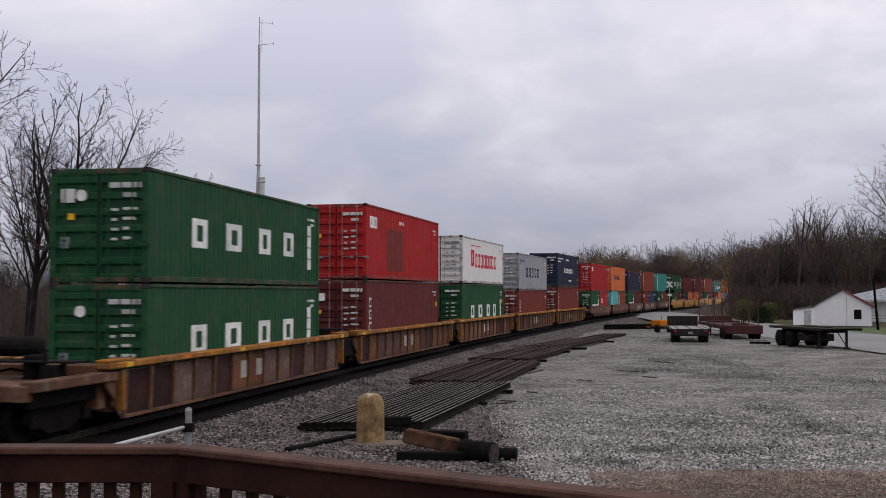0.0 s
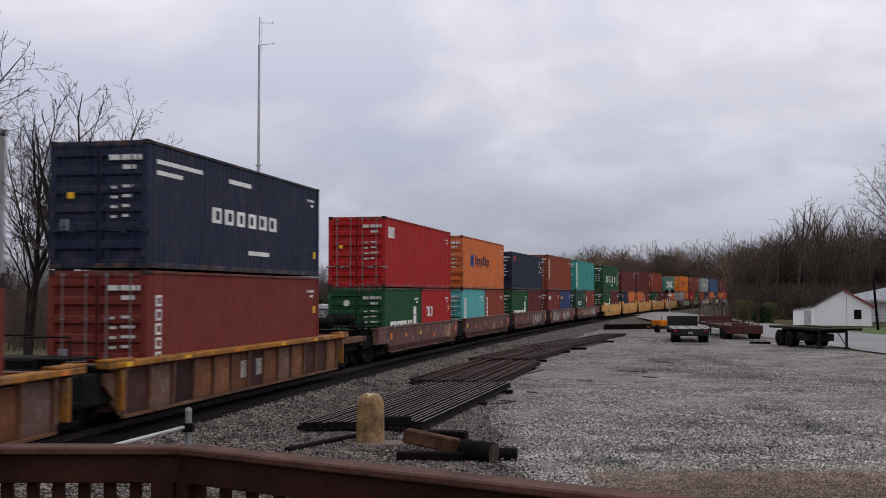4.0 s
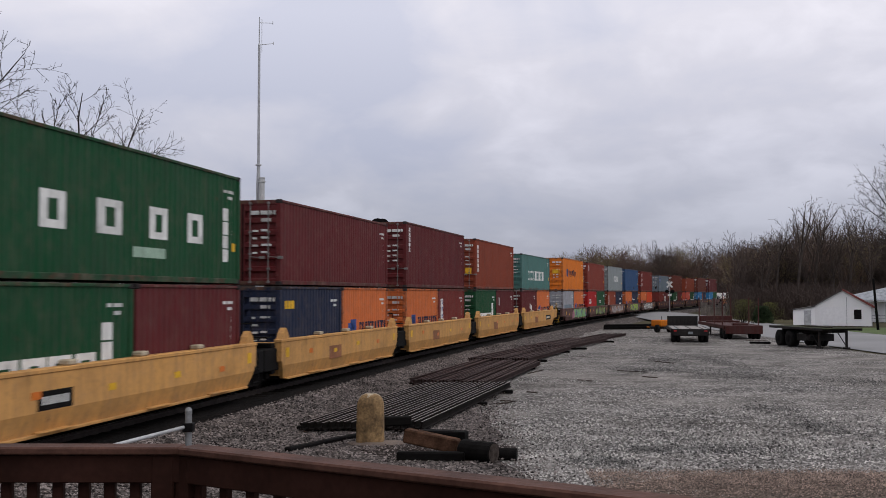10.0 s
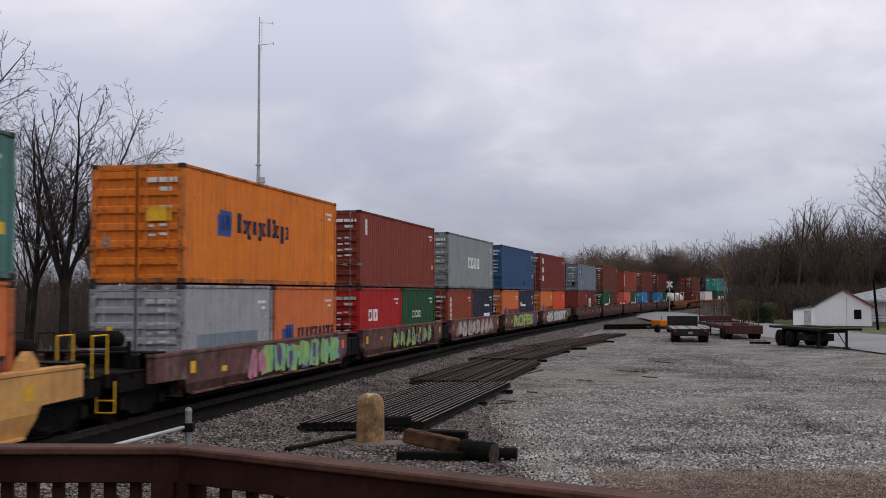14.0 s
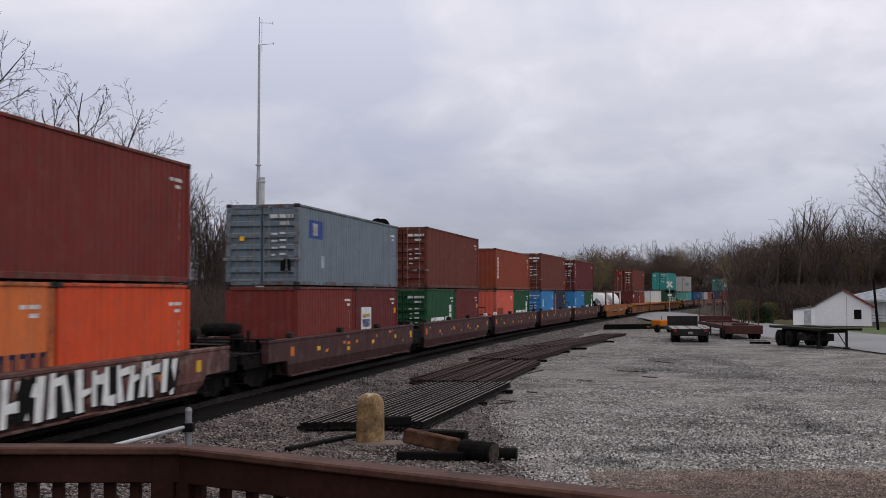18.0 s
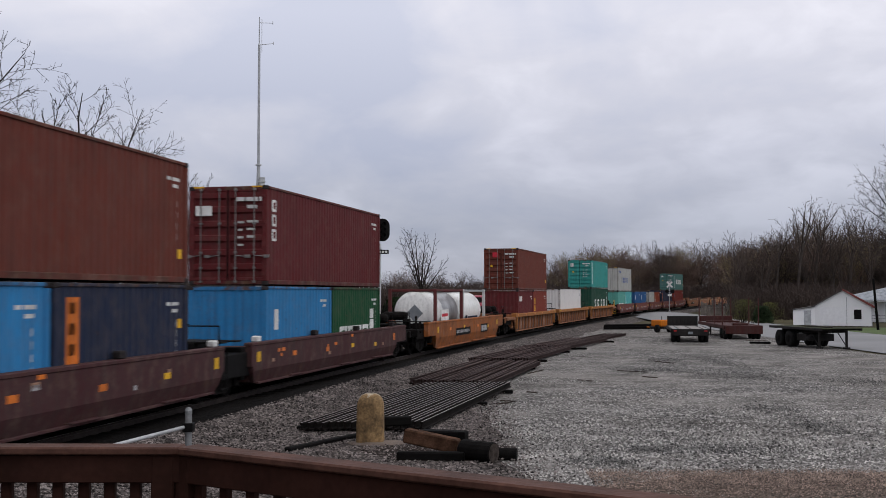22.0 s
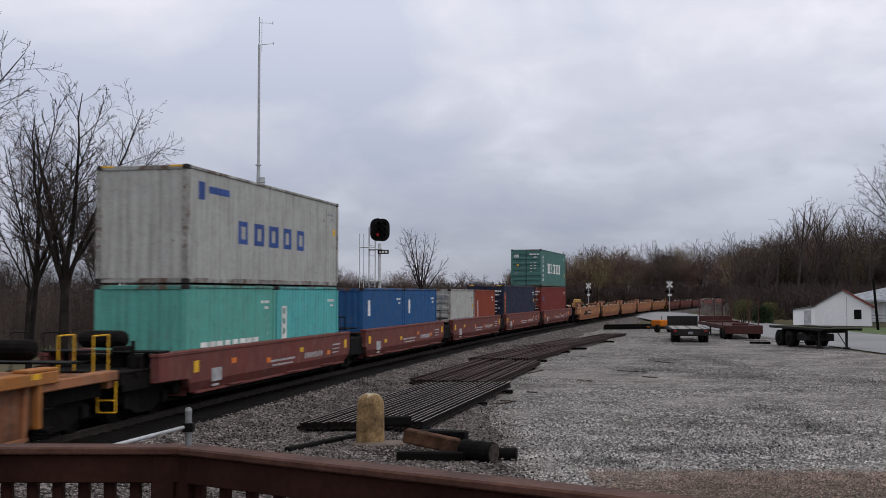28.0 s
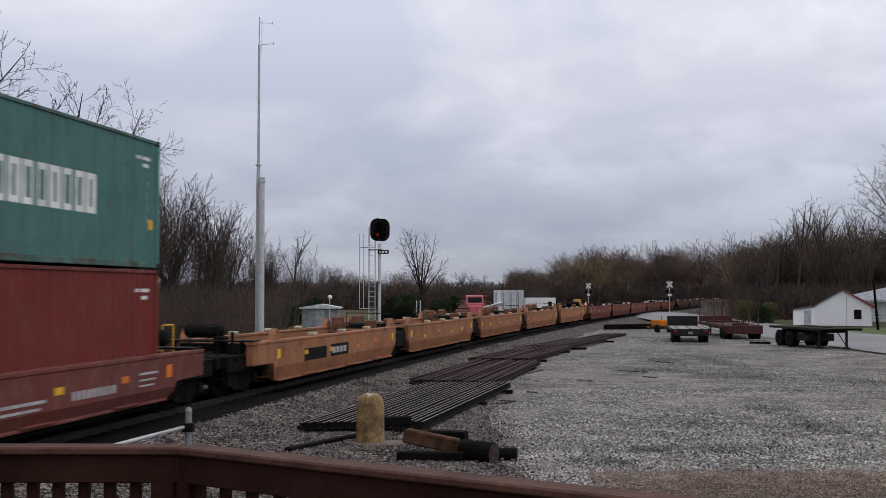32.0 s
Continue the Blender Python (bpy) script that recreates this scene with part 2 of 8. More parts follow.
    def plate(self, poly, x0, x1):
        """The outline poly in y and z, drawn out along x."""
        n = len(poly)
        V = [(x0, y, z) for y, z in poly] + [(x1, y, z) for y, z in poly]
        F = [tuple(range(n))[::-1], tuple(range(n, 2 * n))] + [(i, (i + 1) % n, n + (i + 1) % n, n + i) for i in range(n)]
        return self.add(V, F)

    def lathe(self, prof, n=16, m=None):
        """The outline prof in radius and z, turned round z."""
        V, F = [], []
        for r, z in prof:
            V += [(r * math.cos(6.28319 * i / n), r * math.sin(6.28319 * i / n), z) for i in range(n)]
        for k in range(len(prof) - 1):
            F += [(k * n + i, k * n + (i + 1) % n, (k + 1) * n + (i + 1) % n, (k + 1) * n + i) for i in range(n)]
        F += [tuple(range(n))[::-1], tuple(range((len(prof) - 1) * n, len(prof) * n))]
        if m is not None:
            V = [m @ Vector(q) for q in V]
        return self.add(V, F)

    def mesh(self, name, smooth=False):
        me = bpy.data.meshes.new(name)
        me.from_pydata(self.v, [], self.f)
        me.update()
        if smooth:
            me.polygons.foreach_set("use_smooth", [True] * len(me.polygons))
        return me


def part(name, geo, material, parent, label="", m=None):
    """One mesh object under a thing or a part. Alike pieces share a mesh; each object has its own material."""
    me = geo.mesh(name) if isinstance(geo, Geo) else geo
    if not me.materials:
        me.materials.append(None)
    ob = new(name, me)
    ob.material_slots[0].link = "OBJECT"
    ob.material_slots[0].material = material
    ob.parent = parent
    if m is not None:
        ob.matrix_basis = m
    if label:
        tagged(ob, label)
    return ob


def thing(name, label, category, group="", m=None, kind=""):
    ob = new(name)
    ob.empty_display_size = 0.3
    if m is not None:
        ob.matrix_basis = m
    return tagged(ob, label, category, group, kind)


def solid(name, geo, material, label, category="", group="", kind="", m=None, smooth=False):
    ob = new(name, geo.mesh(name, smooth) if isinstance(geo, Geo) else geo)
    if not ob.data.materials:
        ob.data.materials.append(material)
    if m is not None:
        ob.matrix_basis = m
    return tagged(ob, label, category, group, kind)


# ------------------------------------------------------------------ the line of the track
KNOTS = ((-60, 0.0008), (0, 0.002825), (30, 0.000679), (60, 0.001083), (90, 0.000695), (900, 0.00067))
RAIL_Z, STEP = 0.5, 0.5
_s = np.arange(-700, 960, STEP)
_k = np.interp(_s, [a for a, _ in KNOTS], [b for _, b in KNOTS])
_k[_s < -60] = 0.0
_i0 = int(round(700 / STEP))
_th = np.cumsum(_k) * STEP
_th = _th - _th[_i0] + 0.16937
_x, _y = np.cumsum(np.sin(_th)) * STEP, np.cumsum(np.cos(_th)) * STEP
# the line that the wagons' near sides follow, moved over to the middle of the track
_x = _x - _x[_i0] - 8.1758 - 1.22 * np.cos(_th)
_y = _y - _y[_i0] + 15.6066 + 1.22 * np.sin(_th)


def track(s, off=0.0, z=0.0):
    """A point s metres along the track, off metres to its right."""
    th = float(np.interp(s, _s, _th))
    return Vector((float(np.interp(s, _s, _x)) + off * math.cos(th), float(np.interp(s, _s, _y)) - off * math.sin(th), z))


def on_track(s, span):
    """The pose of a wagon whose middle is at s and whose pivots are span apart."""
    a, b = track(s - span / 2), track(s + span / 2)
    mid, d = (a + b) / 2, b - a
    return Matrix.Translation((mid.x, mid.y, RAIL_Z)) @ Matrix.Rotation(-math.atan2(d.x, d.y), 4, "Z")

def run(t):
    """How far the train has come after t seconds: it slowly gathers speed."""
    return 17.6788 * t + 0.009248 * t * t + 0.00014214 * t ** 3

ROLLING = []  # (thing, its place along the track at the start, span, pose on its wagon)

# ------------------------------------------------------------------ shipping containers
W2 = 1.219
PERIOD, FLAT, SLOPE, DEEP = 0.278, 0.072, 0.068, 0.025

def corrugation(a, b):
    """Breaks along a wall from a to b and how far the sheet lies in at each."""
    out, y = [], a
    while y < b - 1e-6:
        for dy, dx in ((0, 0), (FLAT, 0), (FLAT + SLOPE, DEEP), (2 * FLAT + SLOPE, DEEP)):
            if y + dy < b - 0.001:
                out.append((y + dy, dx))
        y += PERIOD
    return out + [(b, 0.0)]

MESH = {}

def cached(key, make, smooth=False):
    if key not in MESH:
        MESH[key] = make().mesh(str(key[0]), smooth)
    return MESH[key]

def wall_sheet(L, h):
    g = Geo()
    pts = corrugation(-L / 2 + 0.1, L / 2 - 0.1)
    for z in (0.14, h - 0.08):
        g.v += [(W2 - 0.022 - d, y, z) for y, d in pts]
    n = len(pts)
    g.f = [(i, i + 1, n + i + 1, n + i) for i in range(n - 1)]
    return g

def end_sheet(h):
    g = Geo()
    pts = corrugation(-W2 + 0.09, W2 - 0.09)
    for z in (0.14, h - 0.1):
        g.v += [(x, 0.02 + d, z) for x, d in pts]
    n = len(pts)
    g.f = [(i, i + 1, n + i + 1, n + i) for i in range(n - 1)]
    return g

def roof_sheet(L, h):
    g = Geo()
    k = int(L / 0.55)
    V = []
    for i in range(k + 1):
        y = -L / 2 + 0.05 + (L - 0.1) * i / k
        z = h - 0.03 - (0.02 if i % 2 else 0.0)
        V += [(-W2 + 0.05, y, z), (W2 - 0.05, y, z)]
    return g.add(V, [(2 * i, 2 * i + 1, 2 * i + 3, 2 * i + 2) for i in range(k)])

def door_leaf(h):
    """Leaf 1.12 m wide from x = 0 to 1.12, outward face to -y; sunk and raised bands across it."""
    g = Geo()
    z0, z1 = 0.13, h - 0.12
    n = 6
    band = (z1 - z0 - 0.14) / n
    prof = [(z0, 0.02), (z0 + 0.07, 0.02)]
    for i in range(n):
        a = z0 + 0.07 + band * i
        prof += [(a + 0.02, 0.075), (a + band * 0.5, 0.075), (a + band * 0.62, 0.014), (a + band - 0.015, 0.014)]
    prof += [(z1 - 0.07, 0.02), (z1, 0.02)]
    V = []
    for x in (0.05, 1.07):
        V += [(x, y, z) for z, y in prof]
    m = len(prof)
    g.add(V, [(i, m + i, m + i + 1, i + 1) for i in range(m - 1)])
    for x0, x1 in ((0.0, 0.05), (1.07, 1.12)):
        g.cbox(x0, x1, 0.0, 0.07, z0, z1, 0.008)
    g.cbox(0.05, 1.07, 0.004, 0.07, z0, z0 + 0.05, 0.008)
    g.cbox(0.05, 1.07, 0.004, 0.07, z1 - 0.05, z1, 0.008)
    # hinges at the outer edge
    for k in range(4):
        z = z0 + 0.2 + (z1 - z0 - 0.4) * k / 3
        g.cbox(1.05, 1.15, -0.025, 0.0, z - 0.05, z + 0.05, 0.008)
    return g

def lock_rod(h):
    g = Geo().tube((0, -0.03, 0.06), (0, -0.03, h - 0.06), 0.017, n=6)
    for z in (0.1, 0.5, 0.95, h * 0.62, h - 0.12):
        g.cbox(-0.045, 0.045, -0.05, 0.0, z - 0.03, z + 0.03, 0.006)
    g.tube((0, -0.05, 0.86), (0.4, -0.045, 0.83), 0.012, n=5)
    g.cbox(0.3, 0.46, -0.05, 0.0, 0.79, 0.88, 0.006)
    return g

def strip_rects(rects, L, lift=0.004):
    """Paint on a corrugated side wall: rectangles (y0, y1, z0, z1), y from the near end, laid on the sheet."""
    g = Geo()
    brk = corrugation(-L / 2 + 0.1, L / 2 - 0.1)
    ys, ds = [a for a, _ in brk], [b for _, b in brk]
    for y0, y1, z0, z1 in rects:
        a, b = max(y0 - L / 2, ys[0]), min(y1 - L / 2, ys[-1])
        cut = [a] + [y for y in ys if a + 0.004 < y < b - 0.004] + [b]
        V, n = [], len(cut)
        for z in (z0, z1):
            V += [(W2 - 0.022 - float(np.interp(y, ys, ds)) + lift, y, z) for y in cut]
        g.add(V, [(i, i + 1, n + i + 1, n + i) for i in range(n - 1)])
    return g

def blobs(seed, y0, y1, z0, z1, n):
    """Fat uneven blobs of spray paint in a row."""
    r2 = random.Random(seed)
    g = Geo()
    w = (y1 - y0) / n
    for i in range(n):
        c, m = y0 + w * (i + 0.5), (z0 + z1) / 2
        k = len(g.v)
        for q in range(12):
            an = 6.28319 * q / 12
            rr = r2.uniform(0.75, 1.12) * (1.15 if q % 3 == 1 else 0.95)
            g.v.append((0.003 + 0.0004 * i, c + math.cos(an) * w * 0.47 * rr, m + math.sin(an) * (z1 - z0) * 0.52 * rr))
        g.f.append(tuple(range(k, k + 12)))
    return g

def ring(y0, y1, z0, z1, s=0.3):
    """A hollow block in place of a large letter."""
    t = (y1 - y0) * s
    u = min(t * 1.1, (z1 - z0) * 0.22)
    return [(y0, y0 + t, z0, z1), (y1 - t, y1, z0, z1), (y0 + t, y1 - t, z0, z0 + u), (y0 + t, y1 - t, z1 - u, z1)]

def blocks(y0, y1, z0, z1, n, fill=0.6):
    """A row of plain bars in place of writing."""
    w = (y1 - y0) / n
    return [(y0 + w * i, y0 + w * (i + fill), z0, z1) for i in range(n)]

def scrawl(seed, y0, y1, z0, z1, n, width):
    """Strokes of spray paint on a flat wagon side: a jumble of bars and slants."""
    rnd = random.Random(seed)
    quads = []
    for i in range(n):
        c = y0 + (y1 - y0) * (i + 0.5) / n
        hw = (y1 - y0) / n * 0.42
        a = (c - hw * rnd.uniform(0.4, 1), z0 + (z1 - z0) * rnd.uniform(0, 0.2))
        b = (c + hw * rnd.uniform(-0.6, 0.5), z1 - (z1 - z0) * rnd.uniform(0, 0.2))
        d = (c + hw * rnd.uniform(0.5, 1), z0 + (z1 - z0) * rnd.uniform(0.0, 0.4))
        k = (c + hw * rnd.uniform(0.2, 0.9), z0 + (z1 - z0) * rnd.uniform(0.4, 0.8))
        quads += [(a, b), (b, k), (k, a) if rnd.random() < 0.5 else (k, d), (a, d) if rnd.random() < 0.5 else (b, d)]
    g = Geo()
    for j, ((ya, za), (yb, zb)) in enumerate(quads):
        dy, dz = yb - ya, zb - za
        l = max(0.01, math.hypot(dy, dz))
        py, pz = -dz / l * width / 2, dy / l * width / 2
        e = 0.004 + 0.0006 * (j % 9)
        P = [(ya + py, za + pz), (yb + py, zb + pz), (yb - py, zb - pz), (ya - py, za - pz)]
        g.add([(e, y, min(max(z, z0 - 0.04), z1 + 0.04)) for y, z in P], [(0, 3, 2, 1)])
    return g

def pieces(rects):
    """Rectangles that touch go together."""
    left, out = list(rects), []
    while left:
        group = [left.pop(0)]
        grew = True
        while grew:
            grew = False
            for r in left[:]:
                if any(r[0] <= q[1] + 1e-6 and q[0] <= r[1] + 1e-6 and r[2] <= q[3] + 1e-6 and q[2] <= r[3] + 1e-6 for q in group):
                    group.append(r)
                    left.remove(r)
                    grew = True
        out.append(group)
    return out

WORN_POSTS = ("white", "pale_grey", "grey", "steel_blue", "grey_worn", "amber", "orange", "salmon")
BARE_RODS = ("maroon", "oxide", "umber", "brown", "red", "rust_red", "steel_blue")

def container(L, h, paint, doors=True, marks=(), label="", seed=0, yellow_top=False, door_patch=None):
    """A corrugated steel box; near end at -y, with doors there or the blank front."""
    rnd = random.Random(seed * 7 + 3)
    mat = MATS["paint_" + paint]
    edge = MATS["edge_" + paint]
    top = thing("shipping_container", label, "container", "containers on the train")
    wall = cached(("side_wall", L, h), lambda: wall_sheet(L, h))
    part("side_wall", wall, mat, top)
    part("side_wall", wall, mat, top, m=Matrix.Rotation(math.pi, 4, "Z"))
    part("roof", cached(("roof", L, h), lambda: roof_sheet(L, h)), mat, top)
    part("floor", cached(("floor", L), lambda: Geo().box(-W2 + 0.06, W2 - 0.06, -L / 2 + 0.1, L / 2 - 0.1, 0.05, 0.13)), GRIME, top)
    rail = cached(("bottom_rail", L), lambda: Geo().cbox(W2 - 0.06, W2 - 0.004, -L / 2 + 0.17, L / 2 - 0.17, 0.02, 0.15, 0.01))
    rail2 = cached(("top_rail", L, h), lambda: Geo().cbox(W2 - 0.06, W2 - 0.004, -L / 2 + 0.17, L / 2 - 0.17, h - 0.085, h - 0.012, 0.01))
    turn = Matrix.Rotation(math.pi, 4, "Z")
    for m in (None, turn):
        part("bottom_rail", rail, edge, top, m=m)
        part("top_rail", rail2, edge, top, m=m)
    post = cached(("corner_post", h), lambda: Geo().cbox(-0.08, 0.08, -0.08, 0.08, 0.118, h - 0.118, 0.015))
    cast = cached(("corner_casting",), lambda: Geo().cbox(-0.081, 0.081, -0.089, 0.089, 0.0, 0.118, 0.015))
    for sx in (-1, 1):
        for sy in (-1, 1):
            at = (sx * (W2 - 0.081), sy * (L / 2 - 0.089))
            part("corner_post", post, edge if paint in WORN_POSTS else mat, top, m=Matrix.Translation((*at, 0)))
            for z in (0, h - 0.118):
                part("corner_casting", cast, CASTING, top, m=Matrix.Translation((*at, z)))
    head = cached(("end_header",), lambda: Geo().cbox(-W2 + 0.17, W2 - 0.17, -0.06, 0.06, -0.06, 0.05, 0.01))
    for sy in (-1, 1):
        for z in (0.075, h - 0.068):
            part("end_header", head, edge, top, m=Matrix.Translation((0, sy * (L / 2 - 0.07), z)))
    sheet = cached(("end_wall", h), lambda: end_sheet(h))
    if doors:
        part("end_wall", sheet, mat, top, m=Matrix.Translation((0, L / 2, 0)) @ turn)
    else:
        part("end_wall", sheet, mat, top, m=Matrix.Translation((0, -L / 2, 0)))
    leaf = cached(("door", h), lambda: door_leaf(h))
    rodm = cached(("lock_rod", h), lambda: lock_rod(h))
    side = Matrix.Translation((0, -L / 2 + 0.01, 0)) if doors else Matrix.Translation((0, L / 2 - 0.01, 0)) @ turn
    mirror = Matrix.Diagonal((-1, 1, 1, 1))
    for k, mm in enumerate((Matrix.Translation((0.012, 0, 0)), Matrix.Translation((-0.012, 0, 0)) @ mirror)):
        d = part("door", leaf, mat, top, m=side @ mm)
        if doors:
            for x in (0.24, 0.82):
                part("lock_rod", rodm, ROD if paint in BARE_RODS else STEEL if paint == "white" else mat if paint not in ("orange", "amber") else edge, d, m=Matrix.Translation((x, 0.0, 0)))
    if doors:
        part("door_gasket", cached(("door_gasket", h), lambda: Geo().box(-0.03, 0.03, 0.0, 0.02, 0.14, h - 0.13).box(-1.15, -1.125, 0.0, 0.03, 0.14, h - 0.13).box(1.125, 1.15, 0.0, 0.03, 0.14, h - 0.13)), GRIME, top, "black rubber door seal", m=side)
        # number lines and data block on one leaf, patches on the other
        y = -L / 2 - 0.004
        g = Geo()

        def bar(x0, x1, z0, z1):
            g.box(x0, x1, y, y + 0.03, z0, z1)
        zt = h - 0.46
        for a, b in ((0.27, 0.52), (0.57, 0.93), (0.98, 1.05)):
            bar(a, b, zt, zt + 0.12)
        bar(0.6, 0.9, zt - 0.21, zt - 0.11)
        for i in range(4):
            z = h * 0.62 - i * 0.22
            bar(0.32, 0.32 + rnd.uniform(0.1, 0.2), z, z + 0.06)
            if rnd.random() < 0.85:
                bar(0.6, 0.6 + rnd.uniform(0.14, 0.34), z + 0.02, z + 0.085)
        part("data_marking", g, STENCIL if paint not in ("white", "pale_grey") else GREY_MARK, top, "plain bars in place of number and weight lines")["kind"] = "stuff"
        if paint == "green":
            part("round_sticker", cached(("round_sticker",), lambda: Geo().lathe([(0, -0.012), (0.13, -0.012), (0.13, 0.02), (0, 0.02)], 16, Matrix.Rotation(math.pi / 2, 4, "X"))), WHITE_MARK, top, "round white sticker", m=Matrix.Translation((-0.42, y + 0.01, h * 0.76)))
        if rnd.random() < 0.75:
            g = Geo().box(-0.75, -0.6, y, y + 0.03, h * 0.55, h * 0.55 + 0.14)
            part("warning_sticker", g, YELLOW_MARK, top, "yellow warning sticker")
        if rnd.random() < 0.5:
            g = Geo().box(-0.92, -0.72, y, y + 0.03, h * 0.3, h * 0.3 + 0.26)
            part("data_plate", g, GREY_MARK if paint != "steel_blue" else BLACK, top, "grey metal data plate")
        if door_patch:
            mm, x0, x1, z0, z1 = door_patch
            part("door_patch", Geo().box(x0, x1, y - 0.002, y + 0.03, z0 * h, z1 * h), mm, top, "plain patch on the door")
    # number lines up by the far top corner of the side, stickers below
    g = Geo()
    recs = [(L - 1.15, L - 0.95, h - 0.5, h - 0.42), (L - 0.85, L - 0.45, h - 0.5, h - 0.42), (L - 0.8, L - 0.5, h - 0.66, h - 0.58)]
    if rnd.random() < 0.5:
        recs += [(L - 0.62, L - 0.55, h * (0.35 + 0.09 * i), h * (0.35 + 0.09 * i) + 0.14) for i in range(4)]
    part("number_marking", strip_rects(recs, L), STENCIL if paint not in ("white", "pale_grey") else GREY_MARK, top, "plain bars in place of a number")["kind"] = "stuff"
    if rnd.random() < 0.6:
        z = h * rnd.choice((0.2, 0.3, 0.6))
        part("side_sticker", strip_rects([(L - 0.5, L - 0.3, z, z + 0.22)], L), YELLOW_MARK, top, "yellow sticker")
    for rects, mm, text in marks:
        for k, piece in enumerate(pieces(rects)):
            part("letter_block" if "block" in text else "marking", strip_rects(piece, L), mm, top, text if k == 0 else "")
    if yellow_top:
        for sx in (-1, 1):
            g = Geo().box(sx * 0.95 - 0.2, sx * 0.95 + 0.2, -L / 2 + 0.006, -L / 2 + 0.02, h - 0.06, h - 0.012)
            part("height_stripe", g, YELLOW_MARK, top, "yellow height warning stripe")
    return top

def letters(cells, z0, z1, L=12.19):
    return [r for a, b in cells for r in ring(a, b, z0, z1)]

BIG4 = ((2.33, 3.25), (4.48, 5.54), (6.78, 7.75), (8.83, 9.75))

def name_green(h, far_bar=True):
    z = h * 0.34
    recs = letters(BIG4, z, z + 0.72)
    if far_bar:
        recs += [(11.0, 11.42, h * 0.2 + i * 0.36, h * 0.2 + i * 0.36 + 0.33) for i in range(4)]
    return [(recs, WHITE_MARK, "white hollow blocks in place of a shipping line's name")]

def name_green20(h):
    cells = ((0.9, 1.75), (1.85, 2.65), (2.75, 3.6), (3.7, 4.5))
    recs = letters(cells, 0.55, 1.2) + [(4.75, 5.15, 0.62 + i * 0.4, 0.98 + i * 0.4) for i in range(3)]
    return [(recs, WHITE_MARK, "white hollow blocks in place of a shipping line's name")]

def name_orange(h):
    z = h * 0.52
    return [([(2.05, 2.95, z - 0.25, z + 0.3), (2.25, 3.05, z - 0.1, z + 0.42)], BLUE_MARK, "plain blue emblem"),
            ([r for a in range(11) for r in ring(3.4 + a * 0.37, 3.68 + a * 0.37, z - 0.12 + (0.0 if a not in (2, 4, 9) else -0.14), z + 0.26 + (0.16 if a in (0, 6, 7) else 0), 0.38)],
             DARK_MARK, "dark hollow blocks in place of a shipping line's name")]

def name_orange20(h):
    z = 1.0
    return [([(0.75, 1.6, z - 0.2, z + 0.3), (1.0, 1.75, z, z + 0.42)], BLUE_MARK, "plain blue emblem"),
            ([r for a in range(11) for r in ring(2.2 + a * 0.34, 2.46 + a * 0.34, z - 0.1, z + 0.3, 0.38)], DARK_MARK,
             "dark hollow blocks in place of a shipping line's name")]

def name_row(a, b, n, z0, z1, mat, fill=0.75, text="hollow blocks in place of a company name"):
    w = (b - a) / n
    return [([r for i in range(n) for r in ring(a + w * i, a + w * (i + fill), z0, z1)], mat, text)]

def name_column(y, n, z0, z1, mat, w=0.3):
    k = (z1 - z0) / n
    return [([r for i in range(n) for r in ring(y, y + w, z0 + k * i, z0 + k * (i + 0.8))], mat, "upright row of hollow blocks in place of a company name")]

def strip_sign(y, z0, z1, n, base, ink, w=0.45):
    k = (z1 - z0) / n
    return [([(y, y + w, z0, z1)], base, "upright painted strip")] + \
        [([(y + 0.1, y + w - 0.1, z0 + k * (i + 0.2), z0 + k * (i + 0.75))], ink, "plain bars in place of a company name") for i in range(n)]

# ------------------------------------------------------------------ well wagons

def loft_side(a, near, far, sx, foot, x_in=1.28):
    """A smooth wagon side, tucked in below; its upper part runs on past the well at both ends."""
    g, V, F = Geo(), [], []
    for y, low in ((-a - near, 0.80), (-a + 0.02, 0.78), (-a + 0.12, 0.58), (-a + 0.34, foot), (a - 0.34, foot), (a - 0.12, 0.58), (a - 0.02, 0.78), (a + far, 0.80)):
        mid = max(low + 0.02, 0.68)
        V += [(sx * x_in, y, low), (sx * (1.37 if low < 0.5 else 1.45), y, low), (sx * 1.48, y, mid), (sx * 1.48, y, 1.36), (sx * x_in, y, 1.36)]
    n = len(V) // 5
    for k in range(n - 1):
        for i in range(5):
            j = (i + 1) % 5
            F.append((k * 5 + i, k * 5 + j, k * 5 + 5 + j, k * 5 + 5 + i))
    F += [(4, 3, 2, 1, 0), tuple(range(5 * n - 5, 5 * n))]
    return g.add(V, [f[::-1] for f in F] if sx > 0 else F)

def lip_geo(a, foot):
    """The flange along a wagon's foot, with short step plates under it."""
    g = Geo().cbox(1.365, 1.46, -a + 0.5, a - 0.5, foot - 0.04, foot + 0.02, 0.01)
    for y in (-0.55, 0.1, 0.62):
        g.cbox(1.37, 1.53, y * a - 0.55, y * a + 0.55, foot + 0.02, foot + 0.05, 0.008)
    return g

def wheel_geo():
    g = Geo().lathe([(0.0, -0.07), (0.10, -0.08), (0.12, -0.02), (0.36, -0.03), (0.38, -0.07), (0.42, -0.065), (0.42, 0.05), (0.45, 0.06), (0.45, 0.075), (0.36, 0.075), (0.34, 0.03), (0.0, 0.03)], 20,
                    Matrix.Rotation(math.pi / 2, 4, "Y") @ Matrix.Rotation(math.pi, 4, "X"))
    return g

